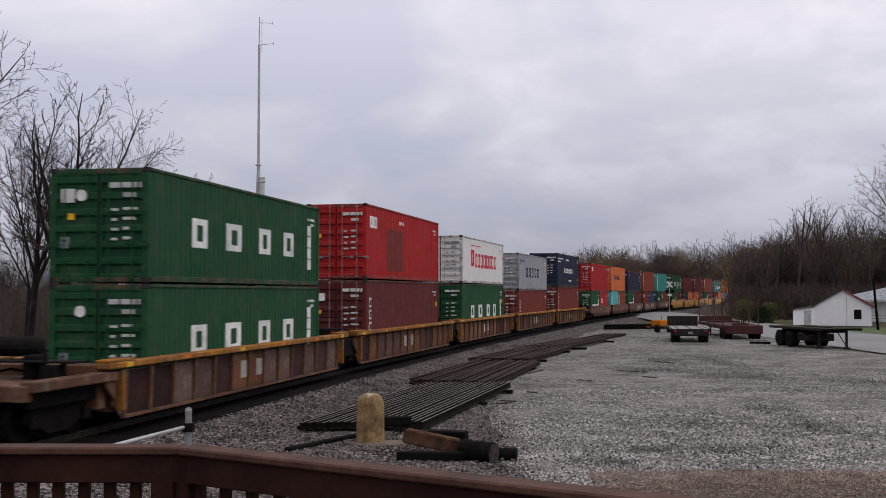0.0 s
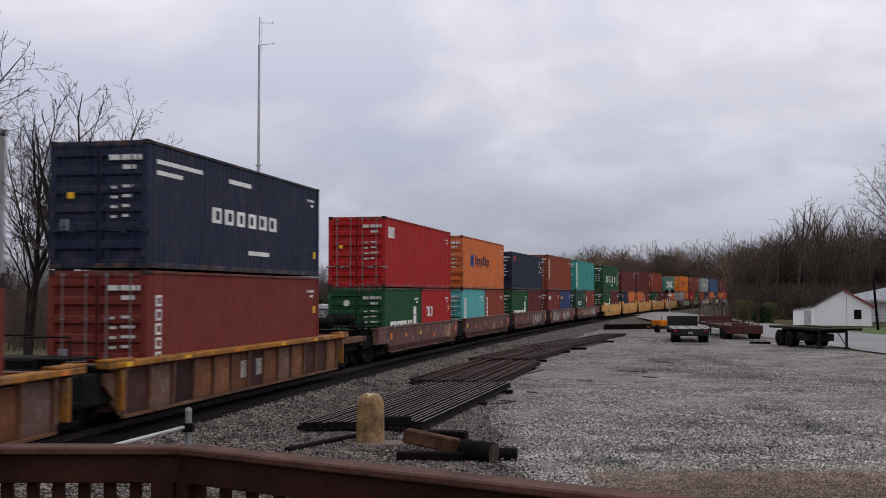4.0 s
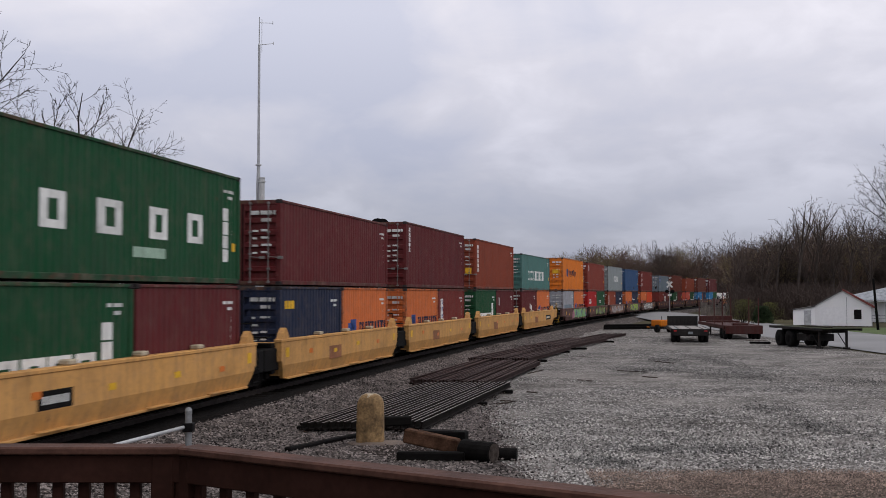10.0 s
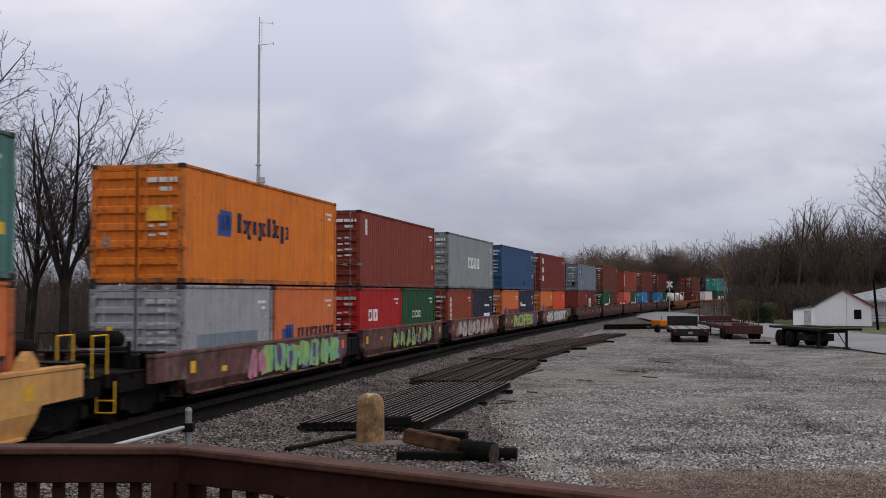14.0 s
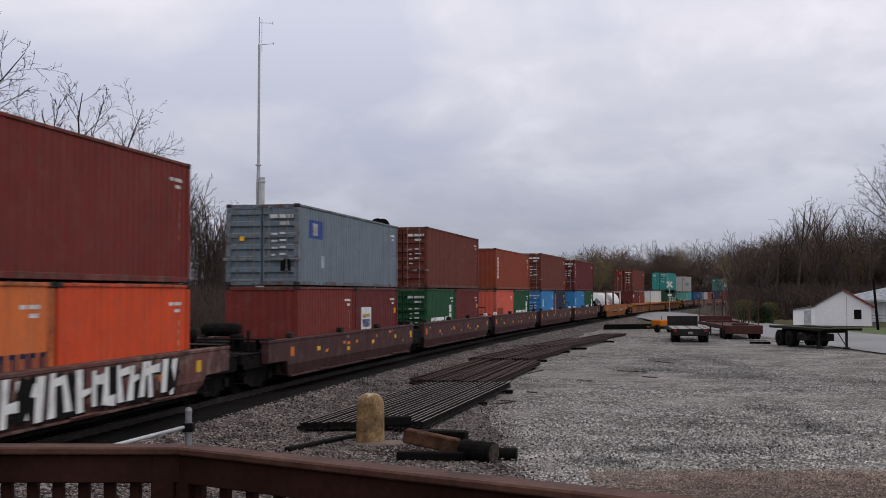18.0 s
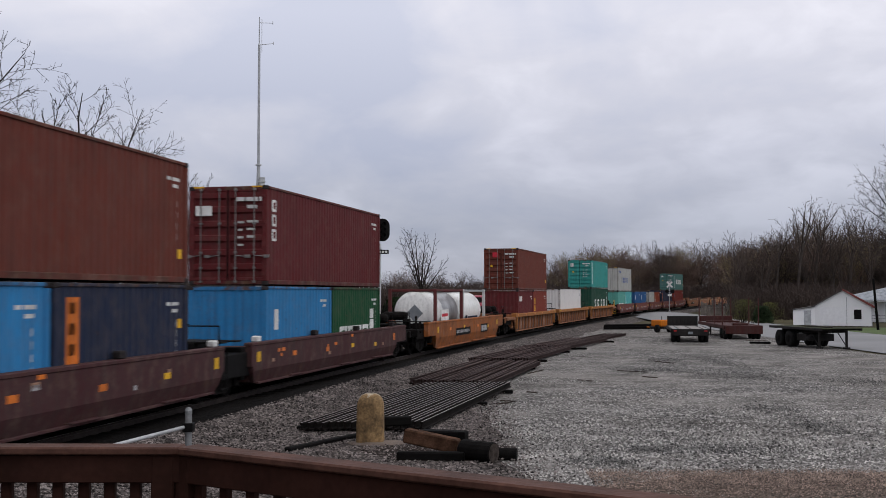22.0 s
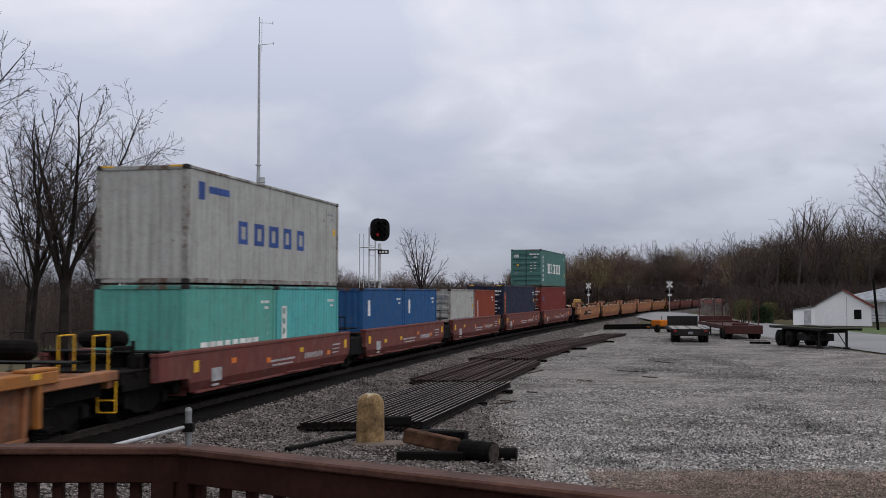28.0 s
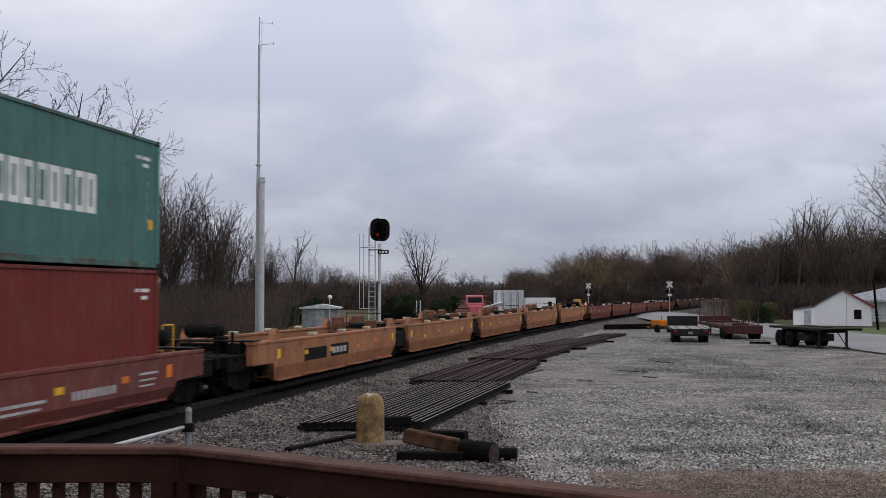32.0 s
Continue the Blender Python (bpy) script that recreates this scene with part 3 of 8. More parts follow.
def frame_geo():
    """Side frame of a truck, with its spring opening and axle boxes."""
    g = Geo()
    g.plate([(-1.1, 0.42), (-0.75, 0.32), (-0.35, 0.16), (0.35, 0.16), (0.75, 0.32), (1.1, 0.42), (1.1, 0.58), (0.6, 0.72), (-0.6, 0.72), (-1.1, 0.58)], 0.93, 1.05)
    for y in (-0.9, 0.9):
        g.cbox(1.05, 1.14, y - 0.14, y + 0.14, 0.3, 0.56, 0.03)
    for y in (-0.14, 0.0, 0.14):
        g.tube((1.0, y, 0.22), (1.0, y, 0.52), 0.075, n=8)
    return g

def truck(parent, y):
    g = Geo().cbox(-1.0, 1.0, -0.2, 0.2, 0.38, 0.78, 0.03)
    for yy in (-0.9, 0.9):
        g.tube((-1.0, yy, 0.42), (1.0, yy, 0.42), 0.075, n=8)
    t = part("truck", cached(("truck",), lambda: g), GRIME, parent, "grimy cast steel truck", m=Matrix.Translation((0, y, 0)))
    w, fr = cached(("wheel",), wheel_geo), cached(("side_frame",), frame_geo)
    turn = Matrix.Rotation(math.pi, 4, "Z")
    for yy in (-0.9, 0.9):
        part("wheel", w, GRIME, t, m=Matrix.Translation((0.76, yy, 0.42)))
        part("wheel", w, GRIME, t, m=Matrix.Translation((-0.76, yy, 0.42)) @ turn)
    part("side_frame", fr, GRIME, t)
    part("side_frame", fr, GRIME, t, m=turn)

def end_platform(parent, mat, a, sign, chunky):
    """The open deck over the truck at a wagon's outer end: beams, steps, handrails, tank, coupler."""
    turn = Matrix.Identity(4) if sign > 0 else Matrix.Rotation(math.pi, 4, "Z")
    key = ("end_platform", round(a, 2), chunky)

    tone = mat if chunky else GRIME
    A = Matrix.Translation((0, a, 0))
    d = part("end_platform", cached(("end_platform",), lambda: Geo().cbox(-0.35, 0.35, -0.4, 3.0, 0.72, 1.1, 0.02)), tone, parent, m=turn @ A)
    a = 0.0
    part("end_beam", cached(("end_beam",), lambda: Geo().cbox(-1.35, 1.35, 2.75, 2.95, 0.85, 1.15, 0.02)), tone, d)
    for x in (-1.1, -0.7, 0.7, 1.1):
        part("stringer", cached(("platform_stringer",), lambda: Geo().cbox(-0.06, 0.06, -0.3, 2.75, 0.95, 1.07, 0.01)), tone, d, m=Matrix.Translation((x, 0, 0)))
    for y in (0.6, 1.4, 2.1):
        part("cross_beam", cached(("platform_cross",), lambda: Geo().cbox(-1.3, 1.3, -0.06, 0.06, 0.98, 1.085, 0.01)), tone, d, m=Matrix.Translation((0, y, 0)))
    part("end_wall", cached(("end_wall",), lambda: Geo().cbox(-1.28, 1.28, 0.0, 0.3, 0.45, 1.36, 0.03)), tone, d)
    part("deck_sheet", cached(("deck_sheet",), lambda: Geo().cbox(-1.27, 1.27, 0.3, 2.7, 1.09, 1.13, 0.008)), tone, d)
    for sx in (-1, 1):
        part("edge_plate", cached(("edge_plate",), lambda: Geo().cbox(-0.04, 0.04, 0.3, 2.7, 0.7, 1.08, 0.01)), GRIME, d, m=Matrix.Translation((sx * 1.2, 0, 0)))
        if chunky:
            part("side_sill", cached(("side_sill",), lambda: Geo().cbox(-0.16, 0.16, -0.1, 2.9, 1.02, 1.22, 0.02)), tone, d, m=Matrix.Translation((sx * 1.34, 0, 0)))
    part("walkway", cached(("end_walkway", round(a, 2)), lambda: Geo().cbox(-1.45, 1.45, a + 0.9, a + 1.5, 1.46, 1.5, 0.008).cbox(0.95, 1.05, a + 1.1, a + 1.2, 1.13, 1.46, 0.01).cbox(-1.05, -0.95, a + 1.1, a + 1.2, 1.13, 1.46, 0.01)), BLACK, d, "black steel grating walkway")

    def rails():
        g = Geo()
        for z in (0.35, 0.6):
            g.tube((1.05, a + 2.9, z), (1.45, a + 2.9, z), 0.018, n=5)
        g.path([(1.05, a + 2.9, 0.35), (1.05, a + 2.9, 1.0)], 0.018, 5)
        g.path([(1.45, a + 2.9, 0.35), (1.45, a + 2.9, 1.0)], 0.018, 5)
        return g
    hand = cached(("handrail",), lambda: Geo().path([(0, 0.65, 1.1), (0, 0.65, 1.95), (0, 0, 1.95), (0, 0, 1.1)], 0.016, 5))
    rail_mat = YELLOW_MARK if mat in (W_YELLOW, W_TAN) else BLACK
    for x in (1.3, 0.55):
        part("handrail", hand, rail_mat, d, m=Matrix.Translation((x, a + 2.2, 0)))
    part("step_ladder", cached(("step_ladder", round(a, 2)), rails), rail_mat, d)
    part("air_tank", cached(("air_tank", round(a, 2)), lambda: Geo().lathe([(0.0, -0.62), (0.14, -0.58), (0.2, -0.48), (0.2, 0.48), (0.14, 0.58), (0.0, 0.62)], 14, Matrix.Translation((0.3, a + 0.75, 1.74)) @ Matrix.Rotation(math.pi / 2, 4, "Y"))), GRIME, d, "dark air tank")

    def gear():
        g = Geo().cbox(-0.5, -0.2, a + 0.9, a + 1.3, 1.1, 1.6, 0.03)
        g.tube((-0.95, a + 1.7, 1.1), (-0.95, a + 1.7, 1.75), 0.05, n=8)
        g.cbox(-1.1, -0.75, a + 1.3, a + 1.6, 1.1, 1.42, 0.03)
        g.path([(-0.2, a + 0.4, 1.15), (0.3, a + 0.9, 1.3), (0.3, a + 2.2, 1.22), (0.9, a + 2.6, 1.2)], 0.03, 6)
        return g
    part("brake_gear", cached(("brake_gear", round(a, 2)), gear), GRIME, d)
    part("coupler", cached(("coupler", round(a, 2)), lambda: Geo().cbox(-0.13, 0.13, a + 2.95, a + 3.35, 0.72, 0.98, 0.03).cbox(-0.2, 0.2, a + 3.25, a + 3.55, 0.66, 1.02, 0.05)), GRIME, d)
    part("air_hose", cached(("air_hose", round(a, 2)), lambda: Geo().path([(0.3, a + 3.0, 0.8), (0.34, a + 3.2, 0.45), (0.3, a + 3.45, 0.35), (0.2, a + 3.6, 0.42)], 0.025, 6)), BLACK, d)

def well_wagon(style, side_len, pitch, first, last, mats, label, foot=0.18, seed=0):
    """One unit of an articulated well wagon, rail level at z = 0."""
    rnd = random.Random(seed)
    side_mat, chord_mat = mats
    a = side_len / 2
    top = thing("well_wagon", label, "railway wagon", "wagons of the train")
    turn = Matrix.Rotation(math.pi, 4, "Z")
    for k, m in enumerate((Matrix.Identity(4), turn)):
        if style == "ribbed":
            web = cached(("web_plate", side_len), lambda: Geo().plate([(-a + 0.1, 1.2), (-a + 0.1, 0.55), (-a + 0.5, 0.24), (a - 0.5, 0.24), (a - 0.1, 0.55), (a - 0.1, 1.2)], 1.33, 1.36))
            s = part("side_girder", web, W_PANEL, top, m=m)
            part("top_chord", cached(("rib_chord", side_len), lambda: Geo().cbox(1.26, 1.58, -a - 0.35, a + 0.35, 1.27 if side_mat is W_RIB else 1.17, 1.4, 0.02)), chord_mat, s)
            part("bottom_chord", cached(("rib_foot", side_len), lambda: Geo().cbox(1.33, 1.46, -a + 0.5, a - 0.5, 0.2, 0.27, 0.01)), side_mat, s)
            rib_top = 1.267 if side_mat is W_RIB else 1.167
            rib = cached(("rib", rib_top), lambda: Geo().prism([(1.362, 0.272), (1.43, 0.272), (1.47, rib_top), (1.362, rib_top)], -0.045, 0.045))
            n = 14
            step = (side_len - 1.1) / (n - 1)
            if k == 0:
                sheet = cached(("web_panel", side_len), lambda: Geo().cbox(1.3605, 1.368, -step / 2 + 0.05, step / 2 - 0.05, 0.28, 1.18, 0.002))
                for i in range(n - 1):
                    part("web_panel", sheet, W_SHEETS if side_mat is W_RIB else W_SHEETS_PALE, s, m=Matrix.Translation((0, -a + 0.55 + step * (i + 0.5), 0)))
            for i in range(n):
                y = -a + 0.55 + (side_len - 1.1) * i / (n - 1)
                part("rib", rib, side_mat, s, m=Matrix.Translation((0, y, 0)))
            ledge = cached(("end_ledge", side_len), lambda: Geo().cbox(1.24, 1.56, a - 0.7, a + 0.35, 1.402, 1.46, 0.015).cbox(1.4, 1.56, a - 0.3, a - 0.2, 0.4, 1.23, 0.015))
            part("end_ledge", ledge, chord_mat, s)
            part("end_ledge", ledge, chord_mat, s, m=Matrix.Diagonal((1, -1, 1, 1)))
            part("end_gusset", cached(("gusset", side_len), lambda: Geo().plate([(-a - 0.3, 1.19), (-a - 0.3, 0.95), (-a + 0.1, 0.6), (-a + 0.1, 1.19)], 1.36, 1.44)), side_mat, s)
        else:
            n_x, f_x = (1.5 if first else 0.06), (1.5 if last else 0.06)
            sgn = 1 if k == 0 else -1
            s = part("side_girder", cached(("smooth_side", side_len, n_x, f_x, sgn, foot), lambda: loft_side(a, n_x, f_x, sgn, foot)), side_mat, top)
            part("top_chord", cached(("chord", side_len, n_x, f_x, sgn), lambda: Geo().cbox(min(sgn * 1.25, sgn * 1.5), max(sgn * 1.25, sgn * 1.5), -a - n_x - 0.02, a + f_x + 0.02, 1.362, 1.45, 0.015)), chord_mat, s)
            m = Matrix.Identity(4) if k == 0 else turn
            part("bottom_lip", cached(("lip", side_len, foot), lambda: lip_geo(a, foot)), side_mat, s, m=m)
            if style == "guides":
                wedge = cached(("corner_guide",), lambda: Geo().plate([(-0.3, 1.452), (0.3, 1.452), (0.2, 1.62), (0.02, 1.78), (-0.2, 1.62)], 1.27, 1.46))
                for y in (-a + 0.35, a - 0.35):
                    part("corner_guide", wedge, chord_mat, s, m=m @ Matrix.Translation((0, y, 0)))
                pad = cached(("walk_pad",), lambda: Geo().cbox(1.24, 1.47, -0.17, 0.17, 1.452, 1.56, 0.03))
                for y in (-a * 0.45, 0.0, a * 0.45):
                    part("walk_pad", pad, plain("pad_cream", (0.5, 0.42, 0.3), 0.8), s, m=m @ Matrix.Translation((0, y, 0)))
            if style == "blocks":
                knob = cached(("lock_block",), lambda: Geo().cbox(1.28, 1.48, -0.14, 0.14, 1.452, 1.62, 0.03))
                for y in (-a + 0.5, -a * 0.3, a * 0.3, a - 0.5):
                    part("lock_block", knob, CASTING if rnd.random() < 0.7 else WHITE_MARK, s, m=m @ Matrix.Translation((0, y, 0)))
    floor = Geo().cbox(-1.27, 1.27, -a + 0.6, a - 0.6, 0.26, 0.34, 0.01)
    for i in range(9):
        y = -a + 0.8 + (side_len - 1.6) * i / 8
        floor.cbox(-1.27, 1.27, y - 0.12, y + 0.12, 0.34, 0.5, 0.01)
    part("well_floor", cached(("well_floor", side_len), lambda: floor), GRIME, top)
    bulk = cached(("end_bulkhead",), lambda: Geo().cbox(-1.27, 1.27, -0.05, 0.05, 0.35, 1.3, 0.01).cbox(-1.27, 1.27, -0.14, 0.14, 1.2, 1.34, 0.02))
    for sy in (-1, 1):
        part("end_bulkhead", bulk, side_mat if style != "ribbed" else W_RIB, top, m=Matrix.Translation((0, sy * (a - 0.3), 0)))
    near_y = -pitch / 2
    neck = cached(("end_neck", side_len, pitch), lambda: Geo().cbox(-0.75, 0.75, a - 0.35, pitch / 2 - 0.05, 0.6, 1.12, 0.03).cbox(-1.28, 1.28, a + 0.02, a + 0.3, 0.45, 1.34, 0.03).cbox(-0.55, 0.55, a + 0.3, pitch / 2 - 0.05, 1.12, 1.55, 0.05)
                  .cbox(0.6, 1.34, a - 0.3, pitch / 2 - 0.08, 0.55, 1.2, 0.03).cbox(-1.34, -0.6, a - 0.3, pitch / 2 - 0.08, 0.55, 1.2, 0.03))
    grating = cached(("neck_grating", side_len), lambda: Geo().cbox(-1.3, 1.3, a + 0.35, a + 0.75, 1.5, 1.54, 0.01))
    grab = cached(("neck_grab_rail", side_len), lambda: Geo().path([(1.2, a + 0.4, 1.2), (1.2, a + 0.4, 1.95), (0.2, a + 0.4, 1.95)], 0.02, 5))
    step = cached(("end_step", side_len), lambda: Geo().path([(1.4, a + 0.05, 0.3), (1.4, a + 0.05, 1.3)], 0.018, 5).path([(1.4, a + 0.45, 0.3), (1.4, a + 0.45, 1.3)], 0.018, 5).tube((1.4, a + 0.05, 0.35), (1.4, a + 0.45, 0.35), 0.018, n=5).tube((1.4, a + 0.05, 0.7), (1.4, a + 0.45, 0.7), 0.018, n=5))
    if first:
        end_platform(top, side_mat, a, -1, style == "ribbed")
        truck(top, -a - 1.35)
    else:
        nk = part("end_neck", neck, BLACK, top, m=turn)
        part("grating", grating, BLACK, nk)
        part("grab_rail", grab, BLACK, nk)
        truck(top, near_y)
    if last:
        end_platform(top, side_mat, a, 1, style == "ribbed")
        truck(top, a + 1.35)
    else:
        nk = part("end_neck", neck, BLACK, top)
        part("grating", grating, BLACK, nk)
        part("grab_rail", grab, BLACK, nk)
    part("ladder", step, BLACK, top)
    # reflectors and number bars on the near side
    for sy in (-1, 1):
        part("end_reflector", cached(("end_reflector",), lambda: Geo().box(1.481, 1.4855, -0.14, 0.14, -0.14, 0.14)), YELLOW_MARK if rnd.random() < 0.6 else ORANGE_MARK, top, "square amber reflector", m=Matrix.Translation((0.1 if style == "ribbed" else 0, sy * (a - 0.45), 1.05 if style != "ribbed" else 1.335)) @ Matrix.Diagonal((1, 1, 1 if style != "ribbed" else 0.35, 1)))
    for i in range(4):
        y = -a + side_len * (0.2 + 0.2 * i) + rnd.uniform(-0.3, 0.3)
        z = 0.95 + rnd.uniform(-0.12, 0.12) if style != "ribbed" else 1.335
        hgt = 0.04 if style == "ribbed" else 0.07
        part("reflector", cached(("reflector", hgt), lambda: Geo().box(1.481, 1.4855, -0.16, 0.16, -hgt, hgt)), ORANGE_MARK if rnd.random() < 0.6 else YELLOW_MARK, top,
             "amber reflector strip", m=Matrix.Translation((0.1 if style == "ribbed" else 0, y, z)))
    return top

def side_mark(wagon, geo, mat, label, x=1.482):
    tagged(part("side_marking", geo, mat, wagon, label, m=Matrix.Translation((x, 0, 0))), kind="stuff")

def flat_bars(rects, lift=0.003):
    g = Geo()
    for y0, y1, z0, z1 in rects:
        g.add([(lift, y0, z0), (lift, y1, z0), (lift, y1, z1), (lift, y0, z1)], [(0, 1, 2, 3)])
    return g

def sprayed(word, y0, y1, z0, z1, fat):
    """A fat sprayed word that fills a rectangle of a wagon's side."""
    cu = bpy.data.curves.new("sprayed_word", "FONT")
    cu.body, cu.offset, cu.resolution_u = word, fat, 3
    ob = new("sprayed_word", cu)
    bpy.context.view_layer.update()
    me = bpy.data.meshes.new_from_object(ob.evaluated_get(bpy.context.evaluated_depsgraph_get()))
    bpy.data.objects.remove(ob)
    xs, ys = [v.co.x for v in me.vertices], [v.co.y for v in me.vertices]
    lo, hi, bot, tip = min(xs), max(xs), min(ys), max(ys)
    for v in me.vertices:
        f, q = (v.co.x - lo) / (hi - lo), (v.co.y - bot) / (tip - bot)
        v.co = Vector((0.003, y0 + (y1 - y0) * f + 0.08 * (q - 0.5), z0 + (z1 - z0) * (q * (1 - 0.12 * math.sin(9 * f)) + 0.05 * math.sin(9 * f))))
    return me


def stems(seed, y0, y1, z0, z1, n, width):
    """Tall slanting sprayed bars of uneven width, some joined by short ones."""
    r2 = random.Random(seed)
    g = Geo()
    w = (y1 - y0) / n
    for i in range(n):
        y, e = y0 + w * (i + r2.uniform(-0.15, 0.15)), 0.003 + 0.0005 * (i % 3)
        t, u, lean = width * r2.uniform(0.7, 1.3), width * r2.uniform(0.4, 1.2), r2.uniform(-0.14, 0.2)
        a, b = z0 + r2.uniform(0, 0.1), z1 - r2.uniform(0, 0.1)
        g.add([(e, y, a), (e, y + t, a), (e, y + u + lean, b), (e, y + lean, b)], [(0, 1, 2, 3)])
        if r2.random() < 0.55:
            zz = r2.uniform(z0 + 0.05, z1 - 0.25)
            g.add([(e + 0.0002, y + t * 0.5, zz), (e + 0.0002, y + w * 1.1, zz + r2.uniform(-0.06, 0.12)), (e + 0.0002, y + w * 1.1, zz + 0.2), (e + 0.0002, y + t * 0.5, zz + 0.15)], [(0, 1, 2, 3)])
    return g


def tank_container(label, paint, sleeve=False):
    """Twenty-foot frame with a lying tank."""
    L, h = 6.06, 2.59
    top = thing("tank_container", label, "tank container", "containers on the train")
    prof = [(0.0, -2.9), (0.4, -2.88), (0.75, -2.78), (0.98, -2.6), (1.08, -2.35), (1.08, 2.35), (0.98, 2.6), (0.75, 2.78), (0.4, 2.88), (0.0, 2.9)]
    part("tank", Geo().lathe(prof, 32, Matrix.Translation((0, 0, 1.4)) @ Matrix.Rotation(math.pi / 2, 4, "X")).mesh("tank", True), paint, top)
    fr = painted("tank_frame", (0.10, 0.025, 0.025), dirt=0.5) if not sleeve else painted("tank_frame_pale", (0.5, 0.5, 0.49), dirt=0.3)
    for sx in (-1, 1):
        for sy in (-1, 1):
            part("corner_post", Geo().cbox(sx * 1.14 - 0.08, sx * 1.14 + 0.08, sy * 2.95 - 0.08, sy * 2.95 + 0.08, 0.0, h, 0.015), fr, top)
        part("bottom_rail", Geo().cbox(sx * 1.14 - 0.06, sx * 1.14 + 0.06, -2.87, 2.87, 0.02, 0.16, 0.01), fr, top)
        part("top_rail", Geo().cbox(sx * 1.14 - 0.05, sx * 1.14 + 0.05, -2.87, 2.87, h - 0.12, h - 0.02, 0.01), fr if not sleeve else STEEL, top)
    for sy in (-1, 1):
        for z in (0.08, h - 0.08):
            part("end_rail", Geo().cbox(-1.06, 1.06, sy * 2.95 - 0.06, sy * 2.95 + 0.06, z - 0.06, z + 0.06, 0.01), fr, top)
    part("walkway", Geo().cbox(-0.45, 0.45, -2.6, 2.6, h - 0.07, h - 0.03, 0.01), STEEL, top)
    return top

# ------------------------------------------------------------------ the train, wagon by wagon
FLOOR = 0.425  # container floor over the rail
NAMES = {"green": "dark green", "green_dark": "very dark green", "red": "bright red", "maroon": "maroon", "oxide": "dark oxide red", "brown": "rust brown",
         "white": "white", "grey": "mid grey", "steel_blue": "blue grey", "pale_grey": "pale grey", "navy": "navy blue", "orange": "orange", "amber": "bright orange",
         "teal": "teal", "aqua": "pale aqua", "sea": "sea green", "blue": "blue", "light_blue": "light blue", "salmon": "salmon pink", "rust_red": "brick red",
         "mint": "mint green", "umber": "dull brown", "slate_blue": "dull blue", "royal": "deep blue", "vermilion": "orange red", "grey_worn": "stained grey"}
_seed = [0]

def load(wagon, s, span, level, base_h, L, h, paint, doors=True, marks=(), y=0.0, yellow_top=False, door_patch=None):
    _seed[0] += 1
    size = "forty" if L > 7 else "twenty"
    end = "doors ahead" if doors else "blank end ahead"
    where = "stacked on top" if level else "in a well wagon"
    label = f"{NAMES[paint]} {size}-foot container, {end}, {where}"
    c = container(L, h, paint, doors, marks, label, _seed[0], yellow_top, door_patch)
    z = FLOOR + (base_h + 0.025 if level else 0.0)
    ROLLING.append((c, s, span, Matrix.Translation((0, y, z))))
    return c

def upper(w, low_h, h, paint, doors=True, marks=(), **kw):
    return load(w[0], w[1], w[2], 1, low_h, 12.19, h, paint, doors, marks, **kw)

def lower40(w, h, paint, doors=True, marks=(), **kw):
    return load(w[0], w[1], w[2], 0, 0, 12.19, h, paint, doors, marks, **kw)

def lower20(w, near, far):
    for y, (paint, doors, marks) in ((-3.085, near), (3.085, far)):
        load(w[0], w[1], w[2], 0, 0, 6.06, 2.59, paint, doors, marks, y=y)

def wagon_set(style, side_len, pitch, places, mats, label, seed, foot=0.18):
    out = []
    for i, s in enumerate(places):
        w = well_wagon(style, side_len, pitch, i == 0, i == len(places) - 1, mats, label, foot, seed + i)
        ROLLING.append((w, s, pitch, Matrix.Identity(4)))
        out.append((w, s, pitch))
    return out

WM, DM, BM, RM = WHITE_MARK, DARK_MARK, BLUE_MARK, RED_MARK

# A: ochre wagon with ribbed sides
A = wagon_set("ribbed", 16.0, 18.1, (14.88, 32.64, 50.3, 68.06, 85.72), (W_RIB, W_RIBTOP), "rust-streaked ochre well wagon with ribbed sides", 10)
lower40(A[0], 2.59, "green", True, name_green(2.59))
upper(A[0], 2.59, 2.59, "green", True, name_green(2.59), door_patch=(WM, -0.92, -0.6, 0.7, 0.82))
lower40(A[1], 2.9, "maroon", True, name_column(0.5, 3, 0.9, 2.3, WM), door_patch=(WM, -1.0, -0.45, 0.72, 0.82))
upper(A[1], 2.9, 2.9, "red", True, [(ring(0.6, 1.0, 2.0, 2.45) + ring(1.1, 1.5, 2.0, 2.45), WM, "white hollow blocks in place of a company name"), ([(2.95, 5.5, 0.35, 2.1)], MATS["paint_oxide"], "darker repainted patch"), ([(4.95, 5.3, 2.35, 2.5), (5.4, 5.65, 2.35, 2.5)], WM, "small white marks")], door_patch=(WM, -0.95, -0.7, 0.82, 0.92))
lower40(A[2], 2.9, "green", True, name_green(2.9))
upper(A[2], 2.9, 2.59, "white", True, [(ring(2.34, 3.2, 0.98, 1.9, 0.4), RM, "plain red emblem")] + name_row(3.5, 9.9, 8, 0.92, 1.72, RM, 0.8) + [([(2.4, 5.2, 2.12, 2.17)], RM, "thin red line of illegible writing")])
lower40(A[3], 2.59, "oxide", True, name_column(0.5, 3, 0.6, 2.0, WM), door_patch=(WM, -1.0, -0.45, 0.68, 0.8))
upper(A[3], 2.59, 2.59, "grey", True, name_row(3.1, 8.85, 5, 0.92, 1.62, DM, 0.62) + [([(0.7, 1.05, 1.85, 2.2), (1.3, 2.3, 1.98, 2.12)], BM, "faded blue emblem and bars")])
lower40(A[4], 2.9, "oxide", True, name_column(0.5, 5, 0.8, 2.4, WM))
